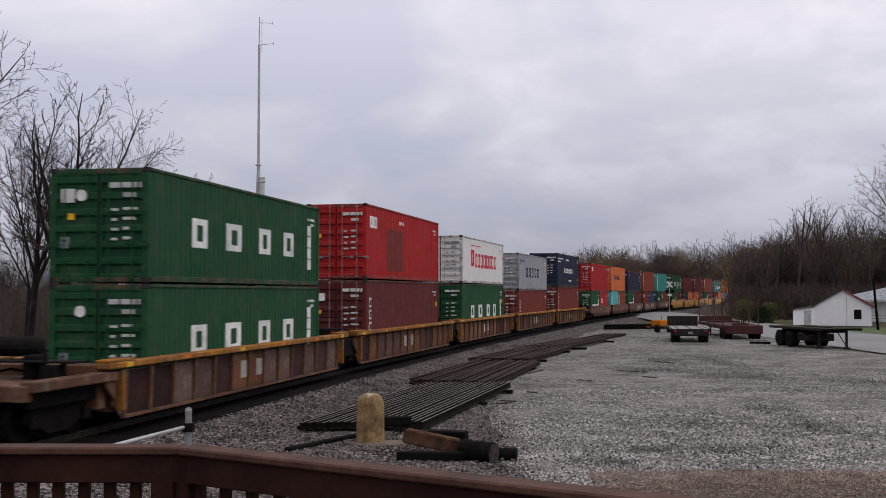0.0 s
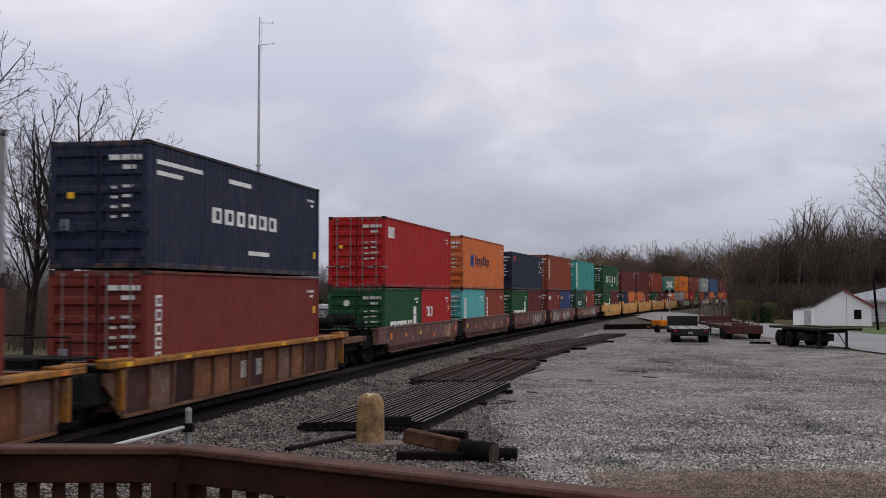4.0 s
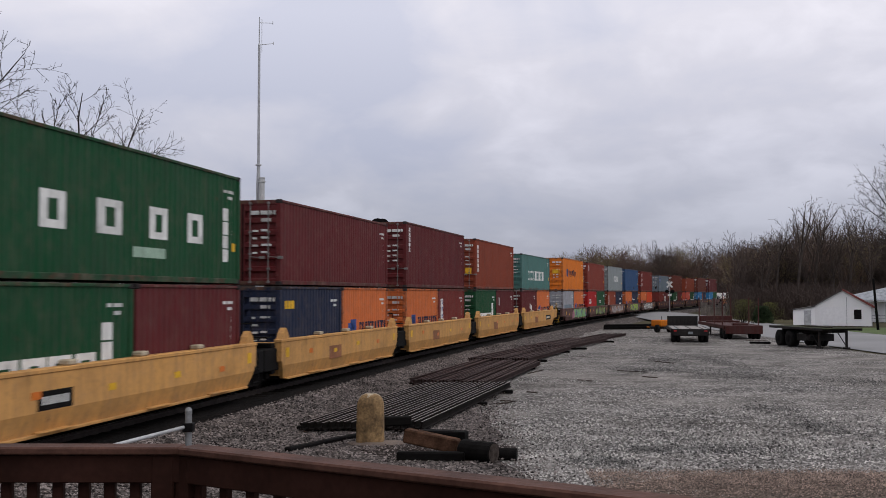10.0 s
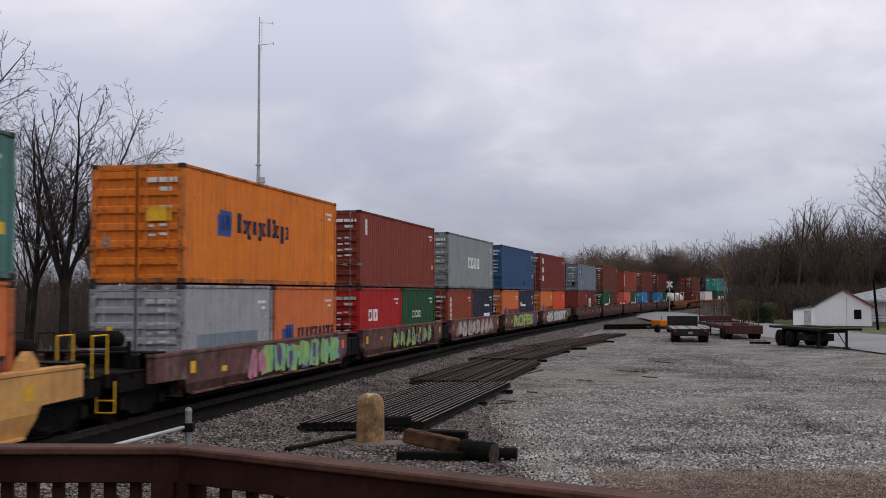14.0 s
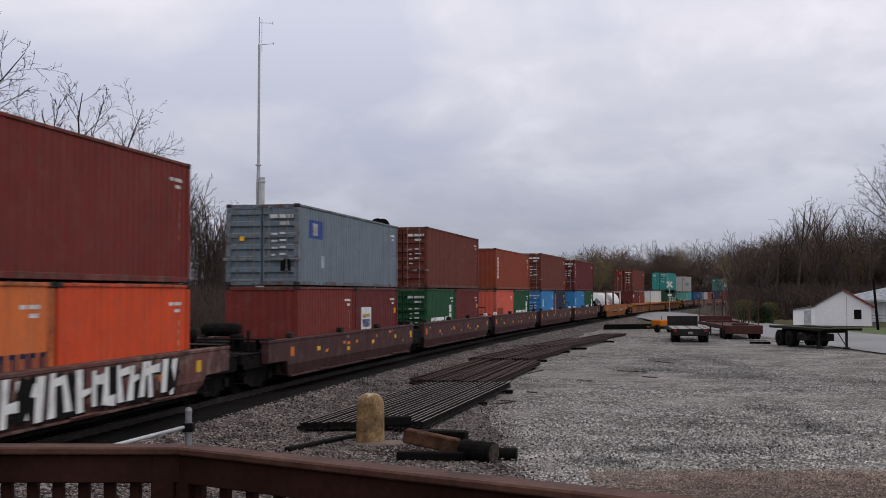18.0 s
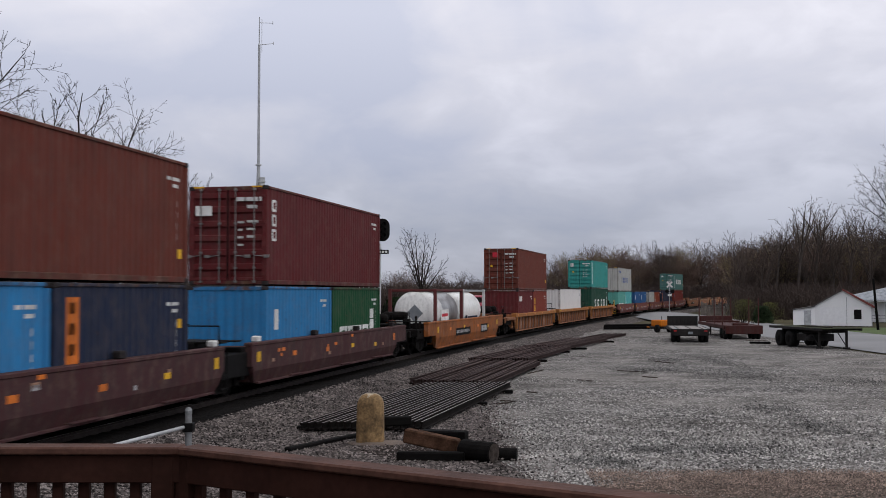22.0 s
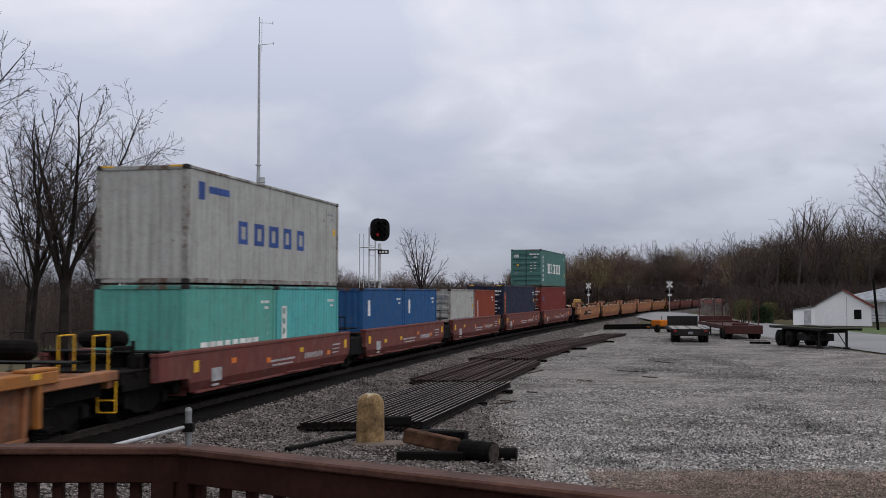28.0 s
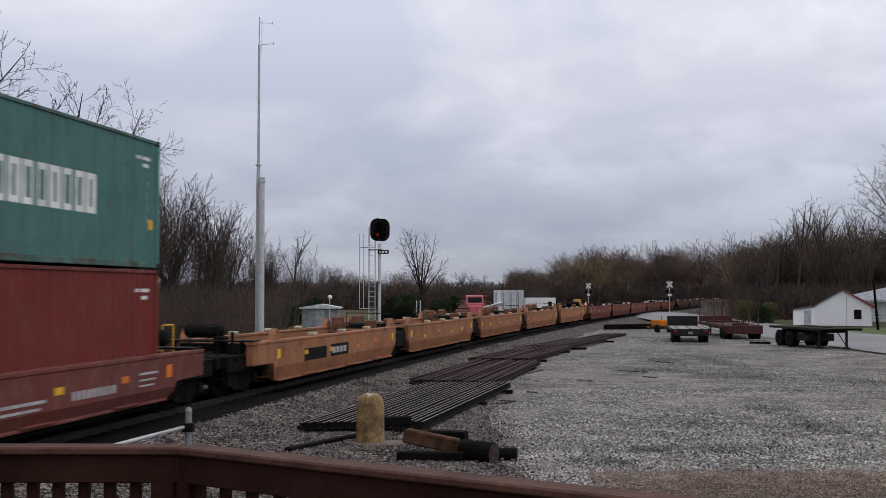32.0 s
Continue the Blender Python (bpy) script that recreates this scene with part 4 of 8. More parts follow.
upper(A[4], 2.9, 2.9, "navy", True, [([(0.5, 3.0, 2.4, 2.5), (0.5, 1.8, 2.15, 2.25), (4.6, 6.2, 2.35, 2.47), (6.0, 7.6, 0.5, 0.62)], WM, "white bars")] + name_row(3.6, 8.4, 6, 1.25, 1.65, WM))
for w in A:
    side_mark(w[0], flat_bars([(-1.0, -0.35, 0.55, 1.0), (0.1, 0.75, 0.55, 1.0)]), WM, "white plain blocks in place of a company mark", 1.365)
    for yy in (-6.2, 3.5, 5.6):
        side_mark(w[0], flat_bars([(yy, yy + 0.8, 0.32, 0.9)]), plain("old_paint", (0.34, 0.29, 0.27), 0.8, scale=2, amount=0.5), "patch of bleached old paint", 1.363)

# B: weathered brown wagon with spray paint
B = wagon_set("smooth", 13.1, 15.45, (106.22, 121.36, 136.52, 151.72, 166.96), (W_BROWN, W_BROWN), "weathered brown well wagon with spray-painted sides", 20, 0.43)
lower20(B[0], ("green", True, name_green20(2.59)), ("red", False, name_row(1.0, 2.2, 3, 1.3, 1.75, WM)))
upper(B[0], 2.59, 2.9, "red", True, name_row(0.6, 1.6, 2, 2.05, 2.5, WM))
lower20(B[1], ("aqua", True, strip_sign(0.55, 0.5, 2.1, 6, WM, MATS["paint_teal"])), ("brown", False, name_column(0.6, 5, 0.9, 2.2, WM)))
upper(B[1], 2.59, 2.9, "orange", True, name_orange(2.9))
lower20(B[2], ("green", True, name_green20(2.59)), ("maroon", False, ()))
upper(B[2], 2.59, 2.59, "navy", True, [([(0.75, 1.3, 2.0, 2.3)], RM, "red sticker"), ([(10.9, 11.2, 1.75, 1.82), (11.4, 11.5, 1.3, 1.5)], WM, "small white bars")], door_patch=(RM, -1.0, -0.55, 0.74, 0.88))
lower20(B[3], ("oxide", True, [(blocks(0.5, 1.6, 1.85, 2.15, 3, 0.85), WM, "white blocks in place of a company name")]), ("royal", False, [(blocks(0.5, 1.5, 1.9, 2.1, 3, 0.85), YELLOW_MARK, "yellow blocks in place of a company name")]))
upper(B[3], 2.59, 2.9, "brown", True, name_column(0.6, 6, 1.0, 2.6, WM), yellow_top=True)
lower20(B[4], ("green_dark", True, name_row(1.6, 3.6, 3, 1.25, 1.6, WM)), ("rust_red", False, [([(0.6, 0.95, 1.5, 2.1)], WM, "white upright bar")]))
upper(B[4], 2.59, 2.9, "teal", True, strip_sign(0.55, 0.3, 2.65, 9, WM, MATS["paint_teal"]) + [([(4.9, 5.3, 1.3, 1.9), (5.7, 6.0, 1.3, 1.9), (6.5, 7.1, 1.3, 2.0)], MATS["paint_sea"], "ghost of painted-over writing")])
SPRAY_GREY = plain("spray_grey", (0.42, 0.41, 0.42), 0.7, amount=0.35, bump=0)
SPRAY_TAN = plain("spray_tan", (0.32, 0.19, 0.13), 0.8, amount=0.5, scale=1.5, bump=0)
side_mark(B[2][0], scrawl(3, 0.4, 4.1, 0.54, 1.3, 5, 0.15), SPRAY_GREY, "pale grey spray-paint scrawl")
side_mark(B[3][0], scrawl(4, -5.2, -2.1, 0.54, 1.3, 4, 0.15), SPRAY_GREY, "pale grey spray-paint scrawl")
side_mark(B[3][0], scrawl(5, -0.3, 3.2, 0.54, 1.3, 5, 0.16), SPRAY_GREY, "pale grey spray-paint scrawl")
side_mark(B[4][0], scrawl(6, 2.0, 4.6, 0.52, 1.34, 3, 0.24), SPRAY_GREY, "pale grey spray-paint scrawl")
side_mark(B[4][0], scrawl(7, -4.0, 1.2, 0.66, 1.2, 6, 0.3), SPRAY_TAN, "faded tan paint patches")
side_mark(B[1][0], scrawl(8, 0.6, 2.0, 0.62, 1.2, 2, 0.1), SPRAY_TAN, "faded tan paint patches")
side_mark(B[0][0], scrawl(9, 3.4, 5.0, 0.64, 1.3, 3, 0.3), SPRAY_TAN, "faded tan paint patches")

# C: yellow wagon with corner guides
C = wagon_set("guides", 13.2, 15.45, (186.0, 201.34, 216.55, 231.84, 247.23), (W_YELLOW, W_YELLOW), "sun-bleached yellow well wagon with corner guides", 30, 0.28)
lower20(C[0], ("green", True, name_green20(2.59)), ("maroon", False, ()))
upper(C[0], 2.59, 2.9, "green", True, name_green(2.9) + [([(6.0, 7.6, 0.55, 0.78)], plain("mark_pale_green", (0.3, 0.42, 0.33), 0.7), "pale patch")], yellow_top=True)
lower20(C[1], ("navy", True, [(blocks(0.45, 1.3, 1.9, 2.15, 3, 0.85), YELLOW_MARK, "yellow blocks in place of a company name")]), ("orange", False, name_orange20(2.59)))
upper(C[1], 2.59, 2.59, "maroon", True)
lower20(C[2], ("orange", True, name_orange20(2.59)), ("oxide", False, strip_sign(0.6, 0.4, 2.1, 5, WM, BM)))
upper(C[2], 2.59, 2.9, "maroon", True, name_column(0.6, 5, 1.6, 2.7, WM, 0.25))
lower20(C[3], ("green", True, name_green20(2.59)), ("maroon", False, [([(0.9, 1.15, 1.6, 2.1)], WM, "white upright bar")]))
upper(C[3], 2.59, 2.9, "brown", True, name_column(0.6, 6, 1.0, 2.6, WM), door_patch=(YELLOW_MARK, 0.6, 0.95, 0.3, 0.42))
lower20(C[4], ("maroon", True, [([(3.3, 3.6, 1.2, 1.6), (3.7, 4.0, 1.1, 1.5)], WM, "white emblem")]), ("orange", False, name_orange20(2.59)))
upper(C[4], 2.59, 2.59, "sea", True, name_row(2.66, 5.4, 5, 0.72, 1.42, WM, 0.8) + name_row(5.6, 9.4, 8, 0.72, 1.42, WM, 0.8))
for k, w in enumerate(C):
    side_mark(w[0], flat_bars([(-4.2, -3.0, 0.7, 1.05)] if k in (0,) else [(-2.2, -0.9, 0.62, 1.05)]), BLACK if k == 0 else W_TAN, "dark number panel" if k == 0 else "tan repainted number panel")
side_mark(C[0][0], flat_bars(blocks(-4.05, -3.1, 0.8, 0.95, 6)), WM, "white bars in place of a number", 1.485)
side_mark(C[4][0], flat_bars([(2.6, 4.9, 0.72, 1.08)]), BLACK, "dark number panel")
side_mark(C[4][0], flat_bars(blocks(2.8, 4.7, 0.82, 0.98, 9)), WM, "white bars in place of a number", 1.485)

# D: brown wagon covered in spray paint
D = wagon_set("smooth", 13.0, 15.2, (266.46, 281.57, 296.72, 311.81, 327.0), (W_BROWN, W_BROWN), "brown well wagon covered in spray paint", 40, 0.43)
lower20(D[0], ("grey", True, [([(0.9, 4.9, 0.5, 1.35)], MATS["paint_steel_blue"], "darker repainted patch")]), ("orange", False, name_orange20(2.59)))
upper(D[0], 2.59, 2.9, "amber", True, name_orange(2.9), door_patch=(YELLOW_MARK, 0.25, 0.9, 0.52, 0.64))
lower20(D[1], ("red", True, name_row(1.2, 2.6, 2, 1.3, 1.75, WM)), ("green", False, name_row(1.8, 3.4, 3, 1.3, 1.6, WM)))
upper(D[1], 2.59, 2.9, "rust_red", True, [([(0.7, 0.95, 2.0, 2.6)], WM, "small white upright mark")])
lower20(D[2], ("brown", True, name_column(0.6, 5, 0.9, 2.2, WM)), ("navy", False, [([(3.2, 5.0, 0.9, 1.2), (3.4, 4.8, 1.6, 1.72)], WM, "white bars")]))
upper(D[2], 2.59, 2.9, "grey_worn", True, name_row(5.0, 8.2, 4, 1.15, 1.75, WM))
lower20(D[3], ("orange", True, name_orange20(2.59)), ("navy", False, [([(0.6, 1.0, 1.5, 1.75), (1.1, 2.6, 1.45, 1.6)], WM, "white bars")]))
upper(D[3], 2.59, 2.9, "slate_blue", True, [([(7.6, 8.5, 0.35, 0.6)], MATS["paint_navy"], "dark scuffed patch")])
lower20(D[4], ("orange", True, name_orange20(2.59)), ("vermilion", False, [(blocks(1.2, 4.6, 0.55, 0.75, 8), WM, "white bars")]))
upper(D[4], 2.59, 2.9, "oxide", True, [([(1.0, 1.6, 0.75, 1.15), (1.05, 1.55, 1.4, 1.8), (1.05, 1.6, 2.1, 2.5)], WM, "three white marks in an upright row")])
for k, (w, cols) in enumerate(zip(D, ((MINT_MARK, LIME_MARK, VIOLET_MARK), (LIME_MARK, GREY_MARK, BLACK), (SPRAY_GREY, SPRAY_GREY, SPRAY_TAN), (LIME_MARK, LIME_MARK, VIOLET_MARK), (WM, WM, BLACK)))):
    y0, y1 = ((-1.6, 5.6), (-2.5, 4.5), (-5.2, 4.5), (-3.4, 4.0), (-4.8, 4.9))[k]
    side_mark(w[0], scrawl(60 + k, y0 - 0.3, y1 + 0.3, 0.54, 1.34, 7, 0.45), cols[2], "dark spray-paint background", 1.4795)
    if k == 3:
        side_mark(w[0], sprayed("ROPES", y0 + 0.1, y1 + 0.1, 0.5, 1.34, 0.09), BLACK, "dark edge of a sprayed word", 1.483)
        side_mark(w[0], sprayed("ROPES", y0, y1, 0.52, 1.36, 0.06), cols[0], "fat lime green sprayed word", 1.486)
        side_mark(w[0], scrawl(83, y1 - 0.2, y1 + 1.2, 0.56, 1.3, 2, 0.3), VIOLET_MARK, "violet spray-paint patch", 1.4815)
        continue
    if k == 4:
        side_mark(w[0], stems(84, y0 + 0.1, y1 + 0.1, 0.46, 1.34, 19, 0.26), BLACK, "dark edge of tall sprayed strokes", 1.482)
        side_mark(w[0], stems(84, y0, y1, 0.5, 1.38, 19, 0.25), WM, "tall white sprayed strokes", 1.485)
        continue
    if k == 0:
        side_mark(w[0], blobs(90, y0, y1, 0.52, 1.36, 7), cols[1], "row of fat lime spray-paint blobs", 1.483)
        side_mark(w[0], stems(85, y0, y1, 0.52, 1.36, 14, 0.26), cols[0], "fat green sprayed strokes", 1.487)
        side_mark(w[0], scrawl(86, y0 - 1.0, y0 + 0.4, 0.5, 1.3, 2, 0.3), plain("spray_pink", (0.5, 0.2, 0.28), 0.7, amount=0.3, bump=0), "pink spray-paint patch", 1.4825)
        continue
    side_mark(w[0], scrawl(70 + k, y0, y1, 0.56, 1.32, 6 + k, 0.2), cols[0], "bright spray-paint scrawl")
    side_mark(w[0], scrawl(80 + k, y0 + 0.3, y1 - 0.3, 0.66, 1.2, 6 + k, 0.1), cols[1], "bright spray-paint scrawl", 1.488)

# E: dark brown wagon with locking blocks
Ew = wagon_set("blocks", 15.5, 17.8, (347.09, 364.6, 382.11, 399.69, 417.24), (W_DARK, W_DARK), "dark brown well wagon with grimy sides", 50, 0.33)
lower20(Ew[0], ("oxide", False, ()), ("maroon", False, [([(0.85, 2.1, 1.0, 1.85)], WM, "white sign board"), ([(0.95, 2.0, 1.1, 1.4)], BM, "blue half of the sign"), ([(0.95, 2.0, 1.45, 1.6)], YELLOW_MARK, "yellow band of the sign")]))
upper(Ew[0], 2.59, 2.59, "steel_blue", True, [([(1.1, 2.5, 1.55, 2.15)], BM, "blue emblem panel"), ([(1.45, 2.05, 1.65, 2.05)], WM, "white middle of the emblem"), ([(2.3, 2.6, 0.6, 1.0)], plain("mark_pale", (0.36, 0.4, 0.43), 0.7), "pale patch")], door_patch=(BLACK, 0.62, 0.95, 0.18, 0.32))
lower20(Ew[1], ("green", True, name_green20(2.59)), ("maroon", False, ()))
upper(Ew[1], 2.59, 2.9, "umber", True, (), door_patch=(RM, -0.6, -0.25, 0.78, 0.88))
lower20(Ew[2], ("salmon", False, [([(0.6, 2.4, 0.9, 1.45)], MATS["paint_rust_red"], "darker patch")]), ("green", False, name_green20(2.59)))
upper(Ew[2], 2.59, 2.59, "brown", False, name_column(0.6, 6, 0.7, 2.1, WM))
lower20(Ew[3], ("light_blue", True, [([(0.7, 1.1, 1.3, 1.9)], WM, "white label")]), ("navy", False, strip_sign(0.5, 0.3, 2.3, 5, ORANGE_MARK, BLACK)))
upper(Ew[3], 2.59, 2.9, "umber", True, (), yellow_top=True, door_patch=(RM, -0.6, -0.25, 0.78, 0.88))
lower20(Ew[4], ("light_blue", False, [([(0.7, 1.1, 1.3, 1.9)], WM, "white label")]), ("green", False, name_green20(2.59)))
upper(Ew[4], 2.59, 2.9, "maroon", True, name_column(0.5, 3, 1.3, 2.6, WM, 0.35), yellow_top=True, door_patch=(WM, -1.0, -0.5, 0.7, 0.8))

for k, w in enumerate(Ew):
    rr = random.Random(500 + k)
    for _ in range(9):
        yy, zz = rr.uniform(-7, 7), rr.uniform(0.75, 1.28)
        side_mark(w[0], flat_bars([(yy, yy + rr.uniform(0.12, 0.3), zz, zz + 0.1)]), rr.choice((ORANGE_MARK, ORANGE_MARK, SPRAY_TAN, SPRAY_GREY)), "small scuffed marking")

# F: single orange wagon with two tanks
Fw = wagon_set("smooth", 16.2, 18.0, (440.16,), (W_ORANGE, W_ORANGE), "rusty orange single well wagon with number panels", 60)
TANK_W = painted("tank_white", (0.82, 0.82, 0.80), dirt=0.35, rust=0.02, rough=0.35)
TANK_S = plain("tank_steel", (0.40, 0.40, 0.40), 0.35, 0.55, scale=1.5, amount=0.35)
t1 = tank_container("steel tank with white end in a dark red frame", TANK_S)
t2 = tank_container("white tank in a grey steel frame", TANK_W, True)
for t, y in ((t1, -3.085), (t2, 3.085)):
    ROLLING.append((t, 439.32, 18.0, Matrix.Translation((0, y, FLOOR))))
part("end_cap", Geo().lathe([(0.0, -2.94), (0.42, -2.92), (0.79, -2.81), (1.02, -2.62), (1.1, -2.35), (1.1, -1.2), (0.98, -1.2), (0.0, -1.2)], 32, Matrix.Translation((0, 0, 1.4)) @ Matrix.Rotation(-math.pi / 2, 4, "X")).mesh("end_cap", True), TANK_W, t1, "white painted tank end")
part("sign_board", Geo().box(1.09, 1.11, -1.6, 0.1, 1.0, 1.55), WM, t1, "white sign board with illegible writing")
part("sign_board", Geo().box(1.09, 1.11, -1.6, 0.1, 0.55, 0.9), WM, t1, "white sign board with illegible writing")
part("writing_bars", Geo().box(1.105, 1.113, -1.4, -0.1, 1.2, 1.35), RM, t1)
part("warning_diamond", Geo().box(-0.3, 0.3, -0.01, 0.01, -0.3, 0.3, Matrix.Translation((0.1, -2.94, 1.4)) @ Matrix.Rotation(math.pi / 4, 4, "Y")), GREY_MARK, t1)
part("writing_bars", Geo().box(1.085, 1.1, -1.9, -1.5, 0.75, 1.15).box(1.085, 1.1, -1.2, 1.5, 0.8, 0.9).box(1.085, 1.1, -1.2, 1.3, 1.0, 1.1), DM, t2, "dark bars in place of a company name")
side_mark(Fw[0][0], flat_bars([(-3.8, -0.2, 0.62, 1.0), (2.6, 4.6, 0.58, 1.05)]), BLACK, "dark number panels")
side_mark(Fw[0][0], flat_bars(blocks(-3.6, -0.4, 0.74, 0.9, 10) + blocks(2.8, 4.4, 0.66, 0.96, 3, 0.8)), SPRAY_GREY, "pale bars in place of a number", 1.4855)

# G: ochre ribbed wagon of three units
G = wagon_set("ribbed", 16.8, 19.5, (462.76, 481.84, 501.15), (W_TAN, W_CHORD), "orange-brown well wagon with ribbed sides", 70)
lower20(G[0], ("maroon", False, [([(0.6, 1.6, 1.8, 2.15)], WM, "white label")]), ("rust_red", False, name_column(0.5, 3, 0.5, 2.1, YELLOW_MARK, 0.4)))
upper(G[0], 2.59, 2.9, "umber", True, (), yellow_top=True, door_patch=(RM, -0.6, -0.2, 0.78, 0.9))
lower40(G[1], 2.75, "white", False)
lower40(G[2], 2.9, "green_dark", False, name_green(2.9))
upper(G[2], 2.9, 2.9, "teal", True, strip_sign(0.5, 0.4, 2.6, 9, WM, MATS["paint_teal"], 0.4), door_patch=(WM, -0.95, -0.65, 0.76, 0.88))
for w in G:
    for yy in (-2.4, -0.8, 3.1):
        side_mark(w[0], flat_bars([(yy, yy + 0.95, 0.32, 0.95)]), SPRAY_GREY, "patch of bleached paint", 1.363)

# H: oxide red wagon
H = wagon_set("smooth", 13.1, 15.45, (522.37, 537.63, 552.88, 568.02, 583.13), (W_RED, W_RED), "oxide red well wagon with white stencil marks", 80, 0.43)
lower20(H[0], ("mint", False, name_row(0.9, 4.9, 8, 0.55, 1.15, WM)), ("aqua", False, strip_sign(0.5, 0.5, 2.0, 5, WM, MATS["paint_teal"], 0.4)))
upper(H[0], 2.59, 2.9, "pale_grey", False, name_row(3.2, 9.1, 5, 1.1, 1.72, BM, 0.62) + [([(0.65, 1.1, 2.1, 2.55), (1.3, 2.6, 2.3, 2.48)], BM, "faded blue emblem and bars")], yellow_top=True)
lower20(H[1], ("blue", False, [([(0.7, 1.1, 1.5, 2.1)], WM, "white label")]), ("blue", False, [([(0.7, 1.1, 1.5, 2.1)], WM, "white label")]))
lower20(H[2], ("pale_grey", True, name_row(0.9, 5.2, 5, 0.5, 1.05, BM, 0.62)), ("brown", False, name_column(0.7, 6, 0.5, 2.0, WM)))
lower40(H[3], 2.9, "navy", True, strip_sign(0.4, 0.4, 2.4, 7, ORANGE_MARK, BLACK, 0.4), yellow_top=True)
lower40(H[4], 2.9, "oxide", True, [([(0.95, 1.35, 1.75, 2.1)], MATS["paint_light_blue"], "small light blue emblem")])
upper(H[4], 2.9, 2.9, "sea", True, name_row(2.9, 5.3, 5, 1.05, 1.85, WM, 0.8) + name_row(5.7, 9.35, 8, 1.05, 1.85, WM, 0.8) + [([(0.7, 1.05, 0.4 + 0.36 * i, 0.62 + 0.36 * i) for i in range(6)], WM, "upright row of white marks")], door_patch=(WM, -0.95, -0.6, 0.78, 0.86))
for w in H:
    side_mark(w[0], flat_bars([(-5.2, -4.6, 0.62, 0.95), (-5.2, -4.8, 0.5, 0.56), (-1.2, 0.9, 0.84, 0.9), (-1.0, 0.7, 0.72, 0.77), (4.6, 5.5, 1.05, 1.1), (4.6, 5.4, 0.92, 0.96), (4.6, 5.3, 0.8, 0.84)]), SPRAY_GREY, "white stencil bars")
    side_mark(w[0], flat_bars(blocks(1.8, 3.6, 0.78, 0.95, 9)), SPRAY_GREY, "white bars in place of a number")

# I, J, K: empty wagons at the end of the train
Iw = wagon_set("guides", 13.7, 16.1, (602.85, 618.78, 634.73, 650.56, 666.38), (W_TAN, W_TAN), "empty tan well wagon with dirty sides", 90, 0.28)
side_mark(Iw[0][0], flat_bars([(-4.2, -2.0, 0.7, 1.08), (-1.6, 0.4, 0.7, 1.1)]), BLACK, "dark number panels")
side_mark(Iw[0][0], flat_bars(blocks(-1.4, 0.2, 0.8, 1.0, 4, 0.8)), SPRAY_GREY, "pale bars in place of a number", 1.4855)
RUSTY = painted("rusty_housing", (0.15, 0.055, 0.025), dirt=0.6, rust=0.4, blotch=0.7)
for w in Iw:
    for sy in (-1, 1) if w is not Iw[0] else (1,):
        for x, hh, ww in ((-0.9, 0.5, 0.26), (0.5, 0.36, 0.2)):
            part("lock_housing", Geo().plate([(-ww, 1.36), (ww, 1.36), (ww, 1.36 + hh * 0.7), (ww * 0.3, 1.36 + hh), (-ww * 0.7, 1.36 + hh * 0.85)], x - 0.2, x + 0.2), RUSTY, w[0], "rust-brown locking housing", m=Matrix.Translation((0, sy * 6.6, 0)))
wagon_set("blocks", 15.0, 17.2, (685.37, 702.19, 718.92, 735.64, 752.47), (W_RED, W_RED), "empty oxide red well wagon", 100)
wagon_set("blocks", 15.0, 17.2, (773.03, 789.95, 806.77, 823.59, 840.41), (W_DARK, W_DARK), "empty dark brown well wagon", 110)

# ------------------------------------------------------------------ ground, lot, road, track bed

def stony(name, dark, light, scale, patch, patch_scale=0.25, bump=0.6, patch_amount=0.6):
    """Loose stone: cells of many greys, gaps between them, broad dirty patches."""
    m, t, b = nodes_of(name)
    tc = t.nodes.new("ShaderNodeTexCoord")
    vo = t.nodes.new("ShaderNodeTexVoronoi")
    vo.inputs["Scale"].default_value = scale
    t.links.new(tc.outputs["Object"], vo.inputs["Vector"])
    sep = t.nodes.new("ShaderNodeSeparateColor")
    t.links.new(vo.outputs["Color"], sep.inputs[0])
    midc = tuple((a + c) / 2 * 0.8 for a, c in zip(dark, light))
    cell = ramp_of(t, sep.outputs[0], (0.05, dark), (0.95, light), (0.6, midc))
    gap = ramp_of(t, vo.outputs["Distance"], (0.35, (1, 1, 1)), (0.75, (0.25, 0.25, 0.25)))
    col = blend(t, 1.0, cell, gap, "MULTIPLY")
    big = ramp_of(t, nz(t, patch_scale, 6, 0.6), (0.42, (0, 0, 0)), (0.68, (patch_amount,) * 3))
    col = blend(t, big, col, patch)
    tone = ramp_of(t, nz(t, patch_scale * 4, 5, 0.6), (0.3, (0.7, 0.7, 0.7)), (0.7, (1.15, 1.15, 1.15)))
    col = blend(t, 1.0, col, tone, "MULTIPLY")
    t.links.new(col, b.inputs["Base Color"])
    b.inputs["Roughness"].default_value = 0.9
    b.inputs["Specular IOR Level"].default_value = 0.08
    bump_to(t, b, gap, bump, 0.03)
    MATS[name] = m
    return m

LOT = stony("gravel_lot", (0.036, 0.033, 0.031), (0.62, 0.59, 0.565), 16, (0.245, 0.226, 0.21), 0.13, 0.9, 0.8)
_t = LOT.node_tree
_b = _t.nodes["Principled BSDF"]
